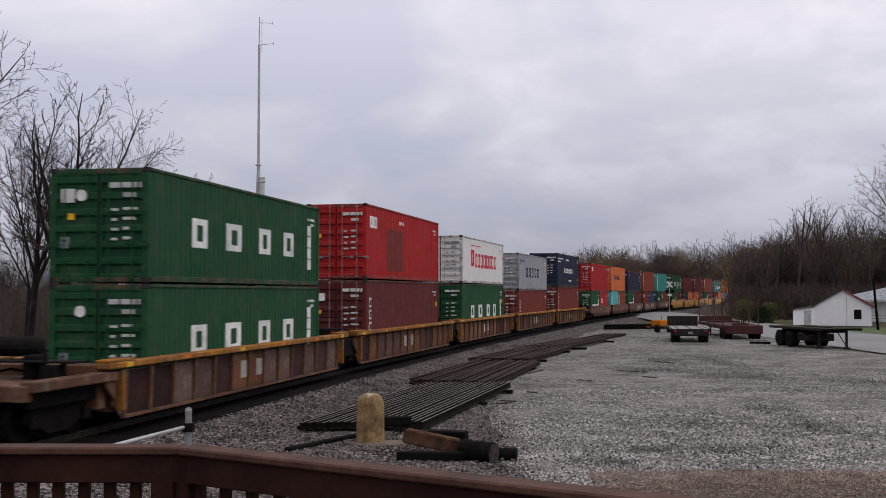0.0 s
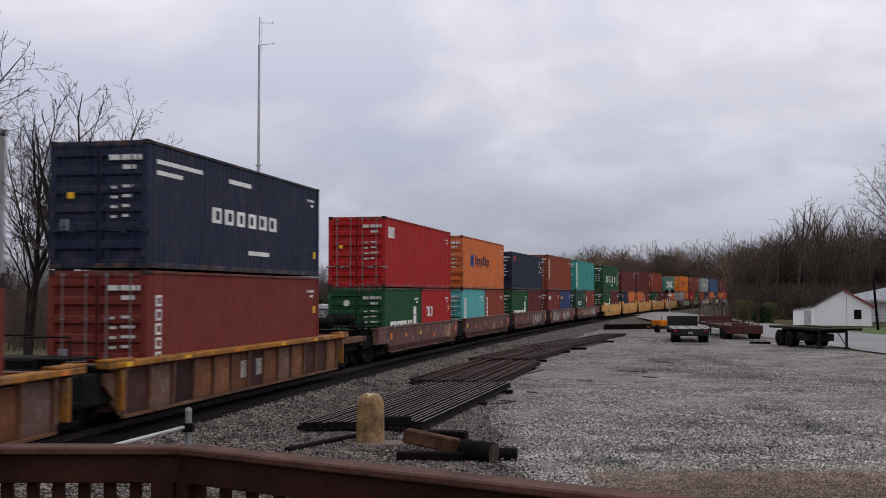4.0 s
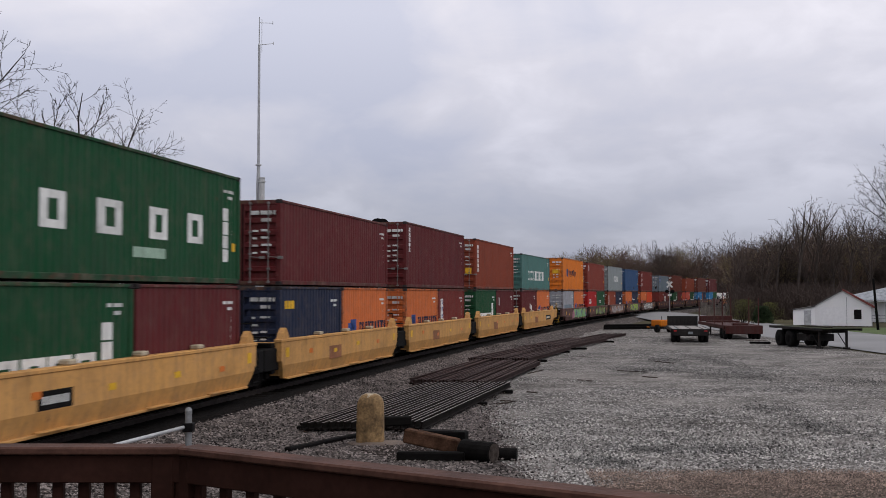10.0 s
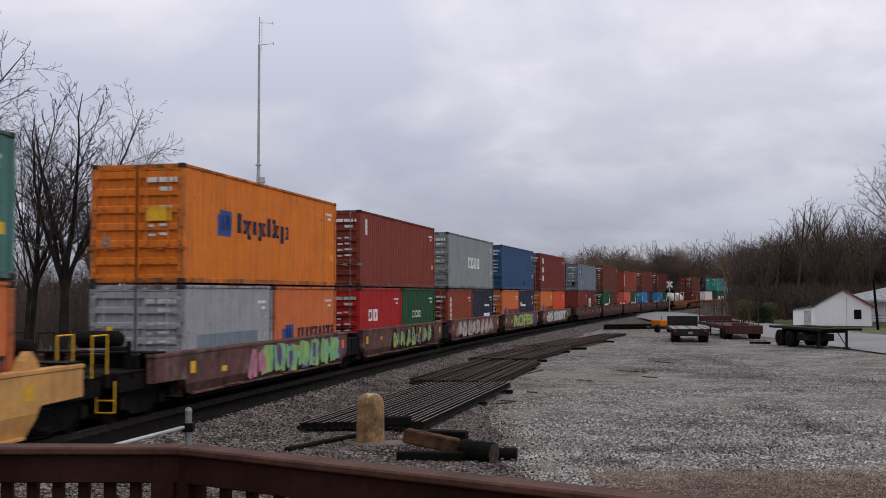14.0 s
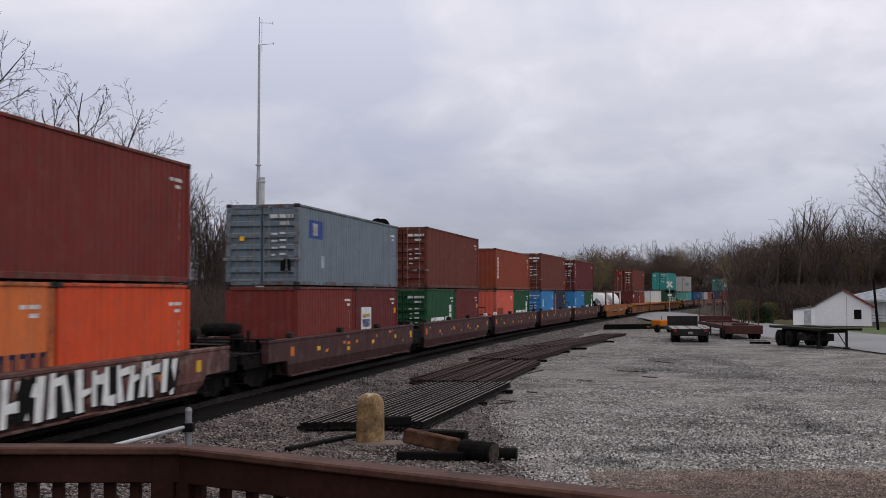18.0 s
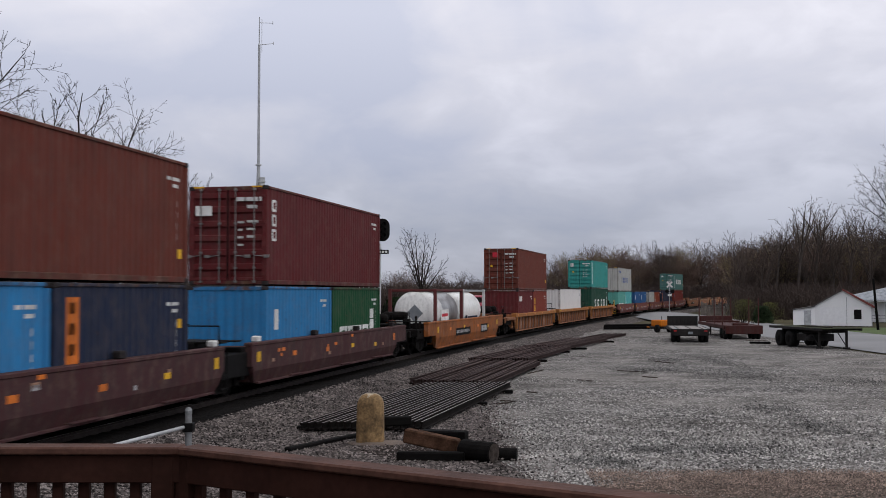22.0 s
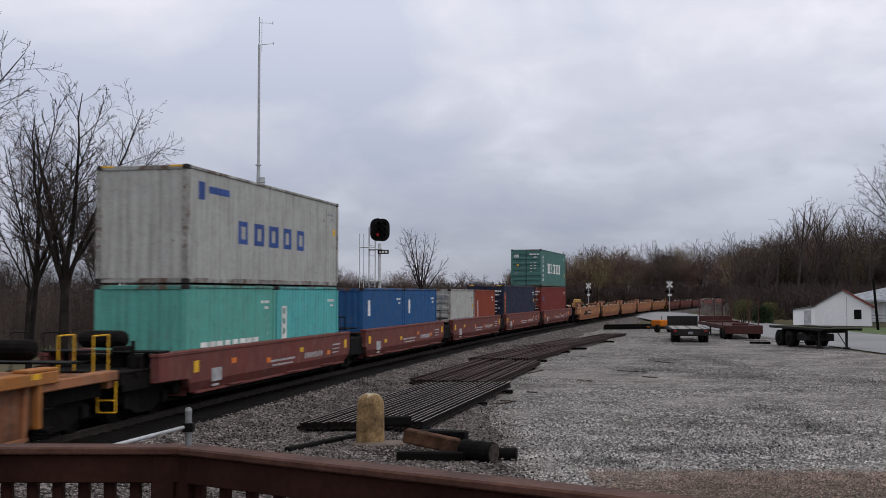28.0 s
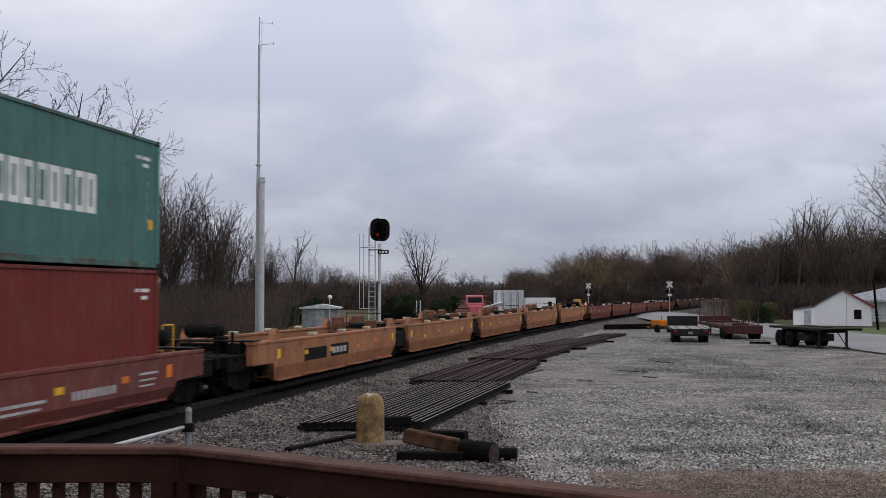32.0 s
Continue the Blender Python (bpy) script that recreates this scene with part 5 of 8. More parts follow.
# tyre marks and washed dirt, drawn out across the lot, and broad dark damp stretches
smear = ramp_of(_t, nz(_t, 1.0, 6, 0.62, stretch=(0.15, 0.2, 1)), (0.52, (0, 0, 0)), (0.66, (0.55,) * 3))
col = blend(_t, smear, _b.inputs["Base Color"].links[0].from_socket, (0.06, 0.053, 0.046))
track_mark = ramp_of(_t, nz(_t, 1.0, 5, 0.6, stretch=(0.45, 0.8, 1)), (0.54, (0, 0, 0)), (0.66, (0.6,) * 3))
col = blend(_t, track_mark, col, (0.055, 0.05, 0.045))
_t.links.new(col, _b.inputs["Base Color"])
BALLAST = stony("ballast", (0.010, 0.009, 0.008), (0.34, 0.295, 0.28), 13, (0.055, 0.045, 0.041), 0.3)
FINES = stony("brown_fines", (0.045, 0.033, 0.026), (0.34, 0.265, 0.22), 30, (0.10, 0.07, 0.055), 0.5)
GRASS_FLOOR = plain("rough_ground", (0.085, 0.075, 0.045), 0.95, scale=0.08, amount=0.5, fine=3.0, bump=0.4)
LAWN = plain("lawn", (0.075, 0.11, 0.03), 0.95, scale=0.5, amount=0.35, fine=12, bump=0.4)
ASPHALT = plain("asphalt", (0.25, 0.25, 0.257), 0.85, scale=0.15, amount=0.15, fine=30, bump=0.1)

S = 3000.0
g = Geo()
cells = [-S, -600, -200, -80, -40, 0, 40, 80, 200, 600, S]
n = len(cells)
g.v = [(x, y, -0.04) for y in cells for x in cells]
g.f = [(j * n + i, j * n + i + 1, (j + 1) * n + i + 1, (j + 1) * n + i) for j in range(n - 1) for i in range(n - 1)]
solid("ground", g, GRASS_FLOOR, "rough dull ground of earth and dead grass", kind="structure")

def strip(name, rows, mat, label, kind="structure"):
    """A sheet from rows of points, each row across the strip."""
    g, k = Geo(), len(rows[0])
    for r in rows:
        g.v += [tuple(p) for p in r]
    g.f = [(j * k + i, j * k + i + 1, (j + 1) * k + i + 1, (j + 1) * k + i) for j in range(len(rows) - 1) for i in range(k - 1)]
    return solid(name, g, mat, label, kind=kind)

def wob(x, y, k=0.15, a=0.12):
    return noise.noise(Vector((x * k, y * k, 0.3))) * a

# gravel lot, from the track's shoulder to the road
rows = []
for j in range(0, 86):
    y = -14 + j * 1.5
    s = 0.0
    for _ in range(6):
        s += (y - track(s).y) / 0.97
    xl = track(s).x + 2.0
    xr = 24.5 + wob(0, y, 0.3, 1.2)
    rows.append([(xl + (xr - xl) * i / 30, y, max(-0.03, wob(xl + (xr - xl) * i / 30, y, 0.25, 0.05)) - (0.08 if i in (30,) else 0)) for i in range(31)])
strip("gravel_lot", rows, LOT, "wide lot of loose grey gravel")

# track bed of dark stone
PROFILE = ((-4.2, -0.06), (-3.6, 0.03), (-1.9, 0.3), (-1.35, 0.33), (0, 0.33), (1.35, 0.33), (1.9, 0.3), (3.0, 0.14), (4.0, 0.02), (4.6, -0.06))
strip("track_bed", [[track(s, o, z + wob(s, o * 5, 0.9, 0.03)) for o, z in PROFILE] for s in range(-60, 600, 2)], BALLAST, "raised bed of dark crushed stone under the track")

ROAD = ((29.5, -30, 0.02), (29.3, 30, 0.02), (29.2, 70, 0.02), (29.4, 100, 0.04), (29.6, 125, 0.1), (29.9, 145, 0.3), (29.8, 158, 0.43), (29.0, 168, 0.43), (26.5, 185, 0.25), (20, 215, 0.05), (8, 250, 0.02))
rows = []
for k, (x, y, z) in enumerate(ROAD):
    a, b = Vector(ROAD[max(0, k - 1)]), Vector(ROAD[min(len(ROAD) - 1, k + 1)])
    d = (b - a)
    nrm = Vector((d.y, -d.x, 0)).normalized()
    w = 5.2
    rows.append([(x + nrm.x * o, y + nrm.y * o, z) for o in (-w, -w / 2, 0, w / 2, w)])
strip("road", rows, ASPHALT, "pale worn asphalt road that crosses the track")
strip("lawn", [[(35.0, y, -0.01), (48, y, 0.03), (75, y, 0.03)] for y in (20, 60, 90, 96, 104)], LAWN, "strip of green lawn beside the road")

# patch of brown fines near the deck
g = Geo()
ring_pts = 28
g.v.append((9.0, 18.0, 0.035))
for i in range(ring_pts):
    a = 6.28319 * i / ring_pts
    r = 1 + 0.18 * noise.noise(Vector((math.cos(a) * 2, math.sin(a) * 2, 1)))
    g.v.append((9.0 + 7.0 * r * math.cos(a), 17.55 + 2.6 * r * math.sin(a), 0.03))
g.f = [(0, 1 + i, 1 + (i + 1) % ring_pts) for i in range(ring_pts)]
solid("brown_fines", g, FINES, "patch of fine brown gravel", kind="structure")

# oily stone between and beside the rails, with the train's shade painted in
OILY_SHADED = stony("oily_shaded_stone", (0.003, 0.0025, 0.0023), (0.016, 0.013, 0.012), 13, (0.008, 0.0065, 0.006), 0.4)
strip("oily_bed", [[track(s, o, z + wob(s, o * 5, 0.9, 0.03)) for o, z in ((-1.75, 0.315), (-1.35, 0.342), (0, 0.342), (1.35, 0.35), (1.6, 0.35), (1.85, 0.338), (2.0, 0.28))] for s in range(-60, 600, 2)], OILY_SHADED, "oily track stone with shade under the train painted in")
# dark stone apron between the shoulder and the stored rails
rows = []
for j in range(0, 40):
    y = 8 + j * 1.5
    s = (y - 16.76) / 0.975
    xl = track(s).x + 3.4
    xr = (1.3 if y < 37 else 1.3 + (y - 37) * 0.21) + wob(3, y, 0.4, 1.0)
    if y < 19:
        xr = 1.3 + (19 - y) * 0.3
    rows.append([(xl + (xr - xl) * i / 10, y, 0.055 if 0 < i < 10 else 0.02) for i in range(11)])
strip("dark_stone_apron", rows, BALLAST, "apron of dark stone beside the track")
# dark earth under the old timbers
g = Geo()
g.v = [(-0.1, 22.4, 0.068)] + [(-0.1 + (1.5 + 0.35 * math.sin(3 * a)) * math.cos(a), 22.4 + (1.5 + 0.3 * math.cos(2 * a)) * math.sin(a), 0.06) for a in [6.28319 * i / 24 for i in range(24)]]
g.f = [(0, 1 + i, 1 + (i + 1) % 24) for i in range(24)]
solid("dark_earth", g, stony("dark_earth", (0.008, 0.006, 0.005), (0.07, 0.05, 0.042), 24, (0.028, 0.018, 0.014), 0.8), "patch of dark earth and rotted wood under old timbers", kind="structure")
# rails and sleepers
RAIL_MAT = plain("running_rail", (0.05, 0.04, 0.036), 0.55, 0.5, amount=0.4)
RAIL_TOP = plain("polished_rail_head", (0.35, 0.34, 0.33), 0.3, 0.9, amount=0.15)
SLEEPER = plain("sleeper_wood", (0.012, 0.0095, 0.008), 0.9, scale=4, amount=0.5, bump=0.5)
RAILP = ((-0.07, 0), (0.07, 0), (0.07, 0.012), (0.012, 0.03), (0.012, 0.12), (0.035, 0.13), (0.035, 0.16), (0.025, 0.17), (-0.025, 0.17), (-0.035, 0.16), (-0.035, 0.13), (-0.012, 0.12), (-0.012, 0.03), (-0.07, 0.012))
for side in (-0.75, 0.75):
    rows = [[track(s, side + x, 0.33 + z) for x, z in RAILP + RAILP[:1]] for s in np.arange(-60, 560, 4.0)]
    ob = strip("rail", rows, RAIL_MAT, "running rail of the track, worn bright on top", kind="")
    tagged(ob, category="rail", group="running rails")
    head = Geo()
    rws = [[track(s, side + x, 0.5015) for x in (-0.024, 0.024)] for s in np.arange(-60, 560, 4.0)]
    for r in rws:
        head.v += [tuple(p) for p in r]
    head.f = [(2 * i, 2 * i + 1, 2 * i + 3, 2 * i + 2) for i in range(len(rws) - 1)]
    part("rail_head", head, RAIL_TOP, ob, "polished rail head")
sl = Geo().cbox(-1.3, 1.3, -0.115, 0.115, -0.14, 0.03, 0.012).mesh("sleeper")
sl.materials.append(SLEEPER)
for i in range(150):
    s = -4 + i * 0.53
    ob = new("sleeper", sl)
    ob.matrix_basis = Matrix.Translation(track(s, random.uniform(-0.04, 0.04), 0.328)) @ Matrix.Rotation(-float(np.interp(s, _s, _th)), 4, "Z")
    tagged(ob, "dark creosoted wooden sleeper under the rails", "sleeper", "sleepers of the track")

# loose stones, real ones, over the near lot and the shoulder
STONE = plain("loose_stone", (0.285, 0.272, 0.26), 0.9, scale=1.2, amount=0.45, bump=0, spread=0)
DARK_STONE = plain("dark_stone", (0.094, 0.081, 0.077), 0.9, scale=1.2, amount=0.5, bump=0, spread=0)

def island_tint(mat, lo, hi):
    t = mat.node_tree
    b = t.nodes["Principled BSDF"]
    geo = t.nodes.new("ShaderNodeNewGeometry")
    r = ramp_of(t, geo.outputs["Random Per Island"], (0.0, (lo,) * 3), (1.0, (hi,) * 3))
    old = b.inputs["Base Color"].links[0].from_socket
    t.links.new(blend(t, 1.0, old, r, "MULTIPLY"), b.inputs["Base Color"])

island_tint(STONE, 0.08, 2.0)
island_tint(DARK_STONE, 0.08, 2.9)

def stones(name, places, sizes, mat, label):
    """Many small six-cornered stones in one mesh."""
    rng = np.random.default_rng(5)
    P = np.asarray(places)
    k = len(P)
    base = np.array([(1, 0, 0), (-1, 0, 0), (0, 1, 0), (0, -1, 0), (0, 0, 0.8), (0, 0, -0.6)], float)
    V = base[None] * np.asarray(sizes)[:, None, None] * rng.uniform(0.6, 1.25, (k, 6, 1))
    a = rng.uniform(0, 6.28, k)
    c, s = np.cos(a)[:, None], np.sin(a)[:, None]
    X, Y = V[..., 0] * c - V[..., 1] * s, V[..., 0] * s + V[..., 1] * c
    V = np.stack([X, Y, V[..., 2]], -1) + P[:, None, :]
    F = np.array([(0, 2, 4), (2, 1, 4), (1, 3, 4), (3, 0, 4), (2, 0, 5), (1, 2, 5), (3, 1, 5), (0, 3, 5)])
    F = (F[None] + 6 * np.arange(k)[:, None, None]).reshape(-1, 3)
    me = bpy.data.meshes.new(name)
    me.from_pydata(V.reshape(-1, 3).tolist(), [], F.tolist())
    me.materials.append(mat)
    return tagged(new(name, me), label, "gravel", kind="stuff")

rng = np.random.default_rng(11)
P, Z = [], []
for _ in range(150000):
    y = 15 + 34 * rng.random() ** 1.6
    x = rng.uniform(-0.45 * y, 0.45 * y)
    s = (y - 16.76) / 0.975
    tx = track(s).x
    if x < tx + 3.6 or x > 23 or (x > 1.2 and y < 18.7 + 0.6 * rng.standard_normal() and rng.random() < 0.8):
        continue
    if x < (1.3 if y < 37 else 1.3 + (y - 37) * 0.21) + 0.6 * rng.standard_normal():
        continue
    if noise.noise(Vector((x * 0.16, y * 0.26, 2.7))) * 1.2 + 0.86 - max(0, y - 26) * 0.05 < rng.random():
        continue
    P.append((x, y, 0.012))
    Z.append(rng.uniform(0.012, 0.036))
stones("lot_gravel", P, Z, STONE, "loose pale gravel lying over the lot")
P, Z = [], []
for _ in range(30000):
    s = -8 + 60 * rng.random() ** 1.3
    o = rng.uniform(1.9, 4.9)
    z = float(np.interp(o, [a for a, _ in PROFILE], [b for _, b in PROFILE]))
    q = track(s, o)
    P.append((q.x, q.y, max(z, 0) + 0.012))
    Z.append(rng.uniform(0.018, 0.042))
for _ in range(26000):
    y = 15 + 26 * rng.random() ** 1.3
    s = (y - 16.76) / 0.975
    xl = track(s).x + 4.2
    x = rng.uniform(max(xl, -0.43 * y), 1.3 + 0.5 * rng.standard_normal())
    P.append((x, y, 0.06))
    Z.append(rng.uniform(0.014, 0.038))
stones("shoulder_stone", P, Z, DARK_STONE, "dark crushed stone on the track's shoulder")

# darker stone turned up in long patches by lorry wheels
P, Z = [], []
for cx, cy, rx, ry, k in ((5.0, 23.1, 1.5, 0.4, 1100), (9.0, 46.9, 1.2, 0.9, 800), (12.1, 43.2, 1.0, 1.8, 1000), (9.3, 27.0, 0.45, 1.2, 700), (3.0, 21.5, 0.5, 0.4, 500),
                          (15.5, 40.8, 1.0, 1.0, 600), (10.9, 54.0, 0.6, 1.2, 500), (9.3, 31.2, 0.5, 0.9, 500), (13.2, 52.0, 0.5, 3.2, 700)):
    for _ in range(k):
        P.append((cx + rx * 0.8 * rng.standard_normal(), cy + ry * 0.85 * rng.standard_normal(), 0.015 + 0.02 * rng.random()))
        Z.append(rng.uniform(0.014, 0.036))
GREY_STONE = plain("dark_grey_stone", (0.115, 0.112, 0.108), 0.9, scale=1.2, amount=0.5, bump=0, spread=0)
island_tint(GREY_STONE, 0.08, 2.0)
stones("dark_lot_stone", P, Z, GREY_STONE, "dark gravel churned up in patches on the lot")
FINE_STONE = plain("brown_fine_stone", (0.2, 0.15, 0.125), 0.9, scale=1.2, amount=0.45, bump=0, spread=0)
island_tint(FINE_STONE, 0.15, 2.0)
P, Z = [], []
for _ in range(16000):
    x = rng.uniform(2.6, 10.5)
    y = 20.1 + 0.3 * wob(x, 3, 1.1, 1.0) - abs(rng.standard_normal()) * 1.1 + rng.standard_normal() * 0.18
    P.append((x, y, 0.04))
    Z.append(rng.uniform(0.007, 0.02))
stones("fine_brown_stone", P, Z, FINE_STONE, "fine brown stone spread beside the deck")

# ------------------------------------------------------------------ deck and its railing
DECK_WOOD = plain("stained_deck_wood", (0.034, 0.0145, 0.0105), 0.75, scale=2.5, amount=0.35, fine=25, bump=0.25)
DECK_TOP = plain("weathered_rail_cap", (0.088, 0.044, 0.033), 0.6, scale=3, amount=0.45, fine=30, bump=0.25)
DECK_Z, CAP = 1.55, 2.6

def railing(a, b, posts, name_label, first, gap):
    """A railing section from a to b: cap board, upper and lower stringer, balusters, posts down to the ground."""
    a, b = Vector((*a, 0)), Vector((*b, 0))
    L = (b - a).length
    m = Matrix.Translation(a) @ Matrix.Rotation(math.atan2(b.y - a.y, b.x - a.x), 4, "Z")
    top = thing("deck_railing", name_label, "railing", "railing of the deck", m)
    part("cap_board", Geo().cbox(0, L, -0.07, 0.07, CAP - 0.036, CAP, 0.008), DECK_TOP, top, "worn paler cap board")
    part("stringer", Geo().cbox(0, L, -0.045, -0.007, CAP - 0.165, CAP - 0.037, 0.005), DECK_WOOD, top)
    part("stringer", Geo().cbox(0, L, -0.045, -0.007, DECK_Z + 0.08, DECK_Z + 0.17, 0.005), DECK_WOOD, top)
    bal = Geo().cbox(-0.025, 0.025, -0.006, 0.034, DECK_Z + 0.08, CAP - 0.06, 0.005).mesh("baluster")
    for i in range(int((L - first) / gap) + 1):
        x = first + i * gap
        if all(abs(x - p) > 0.07 for p in posts):
            part("baluster", bal, DECK_WOOD, top, m=Matrix.Translation((x, 0, 0)))
    for p in posts:
        part("post", Geo().cbox(p - 0.052, p + 0.052, -0.05, 0.054, 0.0, CAP - 0.037, 0.008), DECK_WOOD, top)
    return top

railing((-4.6, 5.1), (-1.2, 5.06), (0.05, 1.8, 3.32), "dark brown stained wooden deck railing", 0.089, 0.119)
railing((-1.18, 5.06), (1.9, 3.02), (0.0, 1.93, 3.6), "dark brown wooden deck railing running at an angle", 0.075, 0.161)
deck = tagged(solid("deck", Geo().box(-4.6, -4.5, -3, -2.9, DECK_Z - 0.3, DECK_Z - 0.05), DECK_WOOD, "dark stained wooden deck floor", kind="structure"))
board = Geo().cbox(-4.6, 1.9, -0.068, 0.068, DECK_Z - 0.035, DECK_Z, 0.006).mesh("plank")
for i in range(44):
    y = -2.9 + i * 0.142
    if y < 3.0:
        part("plank", board, DECK_WOOD, deck, m=Matrix.Translation((0, y, 0)))
    else:
        x1 = -1.2 + (5.03 - y) * 1.5
        part("plank", Geo().cbox(-4.6, x1, y - 0.068, y + 0.068, DECK_Z - 0.035, DECK_Z, 0.006), DECK_WOOD, deck)
for x in (-4.4, -1.5, 1.6):
    part("joist_post", Geo().cbox(x - 0.07, x + 0.07, -2.8, -2.66, 0, DECK_Z - 0.04, 0.01).cbox(x - 0.07, x + 0.07, 2.4, 2.54, 0, DECK_Z - 0.04, 0.01), DECK_WOOD, deck)

# ------------------------------------------------------------------ things on the lot
CONCRETE = plain("old_concrete", (0.22, 0.14, 0.066), 0.9, scale=3.0, amount=0.75, fine=22, bump=0.6)
# old rails' near-black flanks put the shade between them into the colour
OLD_RAIL = plain("rusty_shaded_rail", (0.013, 0.0105, 0.0095), 0.9, 0.0, scale=1.5, amount=0.45, fine=18)
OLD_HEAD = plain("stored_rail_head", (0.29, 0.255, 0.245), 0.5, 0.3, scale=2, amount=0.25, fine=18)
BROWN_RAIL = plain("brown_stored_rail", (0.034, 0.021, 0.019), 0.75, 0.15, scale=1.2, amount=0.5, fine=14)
BLACK_WOOD = plain("tarred_wood", (0.006, 0.0055, 0.0052), 0.8, scale=4, amount=0.5, bump=0.5)
ROTTEN = plain("rotten_timber", (0.085, 0.045, 0.028), 0.9, scale=5, amount=0.6, fine=30, bump=0.7)

g = Geo()
sq = [(0.30, 0.0), (0.292, 0.3), (0.283, 0.78), (0.272, 0.88), (0.24, 0.97), (0.18, 1.035), (0.09, 1.07)]
for r, z in sq:
    c = r * 0.32
    for x, y in ((r, -r + c), (r, r - c), (r - c, r), (-r + c, r), (-r, r - c), (-r, -r + c), (-r + c, -r), (r - c, -r)):
        j = 0.012 * noise.noise(Vector((x * 5, y * 5, z * 4)))
        g.v.append((x + j, y + j, z + 0.05))
for k in range(len(sq) - 1):
    g.f += [(k * 8 + i, k * 8 + (i + 1) % 8, k * 8 + 8 + (i + 1) % 8, k * 8 + 8 + i) for i in range(8)]
g.f.append(tuple(range((len(sq) - 1) * 8, len(sq) * 8)))
post = thing("concrete_post", "weathered yellowish concrete post with a rounded top", "post", m=Matrix.Translation((-1.58, 23.9, 0)))
part("shaft", g.mesh("shaft", True), CONCRETE, post)
part("chipped_top", Geo().lathe([(0.0, 1.082), (0.12, 1.075), (0.2, 1.035), (0.235, 0.985), (0.2, 0.96), (0.0, 0.96)], 9, Matrix.Rotation(0.3, 4, "Z") @ Matrix.Translation((0.0, 0.0, 0.045))), plain("chipped_concrete", (0.36, 0.3, 0.22), 0.9, scale=6, amount=0.6, bump=0.7), post, "pale chipped concrete top")
part("footing", Geo().lathe([(0.0, 0.0), (0.62, 0.0), (0.58, 0.07), (0.3, 0.1), (0.0, 0.1)], 14, Matrix.Translation((0.15, -0.1, 0)) @ Matrix.Diagonal((1.1, 0.8, 1, 1))), plain("footing_concrete", (0.15, 0.115, 0.095), 0.9, bump=0.5), post, "broken round concrete footing")

prof = [(x, z) for x, z in RAILP]
rail_me = Geo().prism(prof, 0, 11.9).mesh("stored_rail")
head_me = Geo().box(-0.012, 0.012, 0, 11.9, 0.1705, 0.1725).mesh("rail_head")

def rail_batch(x0, y0, x1, y1, count, heading, z, mat, head, seed, lift=0.0, length=1.0):
    rnd = random.Random(seed)
    for i in range(count):
        f = i / (count - 1)
        x, y = x0 + (x1 - x0) * f, y0 + (y1 - y0) * f + rnd.uniform(-0.35, 0.35) * (0.35 if mat is OLD_RAIL else 1.4)
        m = Matrix.Translation((x, y, z + lift * rnd.random())) @ Matrix.Rotation(-heading + rnd.uniform(-0.006, 0.006) * (0.15 if mat is OLD_RAIL else 2.0), 4, "Z")
        ob = new("stored_rail", rail_me)
        ob.matrix_basis = m
        if not rail_me.materials:
            rail_me.materials.append(None)
        ob.material_slots[0].link = "OBJECT"
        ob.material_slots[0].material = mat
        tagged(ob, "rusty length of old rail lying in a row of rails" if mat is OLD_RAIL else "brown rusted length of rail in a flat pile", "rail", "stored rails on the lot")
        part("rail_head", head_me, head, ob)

def bearer(x0, y0, x1, y1, z0, z1, w=0.11):
    a, b = Vector((x0, y0, 0)), Vector((x1, y1, 0))
    L = (b - a).length
    m = Matrix.Translation(a) @ Matrix.Rotation(math.atan2(b.y - a.y, b.x - a.x), 4, "Z")
    solid("timber_bearer", Geo().cbox(0, L, -w, w, z0, z1, 0.02), BLACK_WOOD, "dark timber laid under stored rails", "timber", "timbers on the lot", m=m)

HD = 0.235
for (x0, y0) in ((-3.5, 26.4), (-1.9, 32.4), (-0.9, 36.4)):
    bearer(x0, y0, x0 + 3.2, y0 - 0.3, 0.0, 0.12)
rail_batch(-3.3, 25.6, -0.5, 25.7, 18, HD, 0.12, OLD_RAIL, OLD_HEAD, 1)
for (x0, y0) in ((-1.4, 39.0), (0.6, 48.0), (1.6, 53), (3.6, 61), (5.0, 64.5), (8.0, 73.5)):
    bearer(x0, y0, x0 + 3.4, y0 - 0.5, 0.0, 0.12)
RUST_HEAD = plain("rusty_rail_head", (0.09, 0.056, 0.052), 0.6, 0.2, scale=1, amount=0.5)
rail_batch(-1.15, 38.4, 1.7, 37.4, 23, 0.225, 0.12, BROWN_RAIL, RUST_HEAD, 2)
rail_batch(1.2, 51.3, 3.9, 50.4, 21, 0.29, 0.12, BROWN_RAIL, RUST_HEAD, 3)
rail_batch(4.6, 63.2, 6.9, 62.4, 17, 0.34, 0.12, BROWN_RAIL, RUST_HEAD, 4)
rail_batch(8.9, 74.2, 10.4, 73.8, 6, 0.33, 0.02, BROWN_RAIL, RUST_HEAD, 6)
for k in range(6):
    ob = new("stored_rail", rail_me)
    ob.matrix_basis = Matrix.Translation((14.4 + 0.1 * k, 98 + 0.5 * k, 0.02 + 0.17 * (k % 2))) @ Matrix.Rotation(-1.1, 4, "Z") @ Matrix.Diagonal((1.4, 0.5, 1.4, 1))
    ob.material_slots[0].link = "OBJECT"
    ob.material_slots[0].material = BLACK_WOOD
    tagged(ob, "dark short rail in a low heap", "rail", "stored rails on the lot")

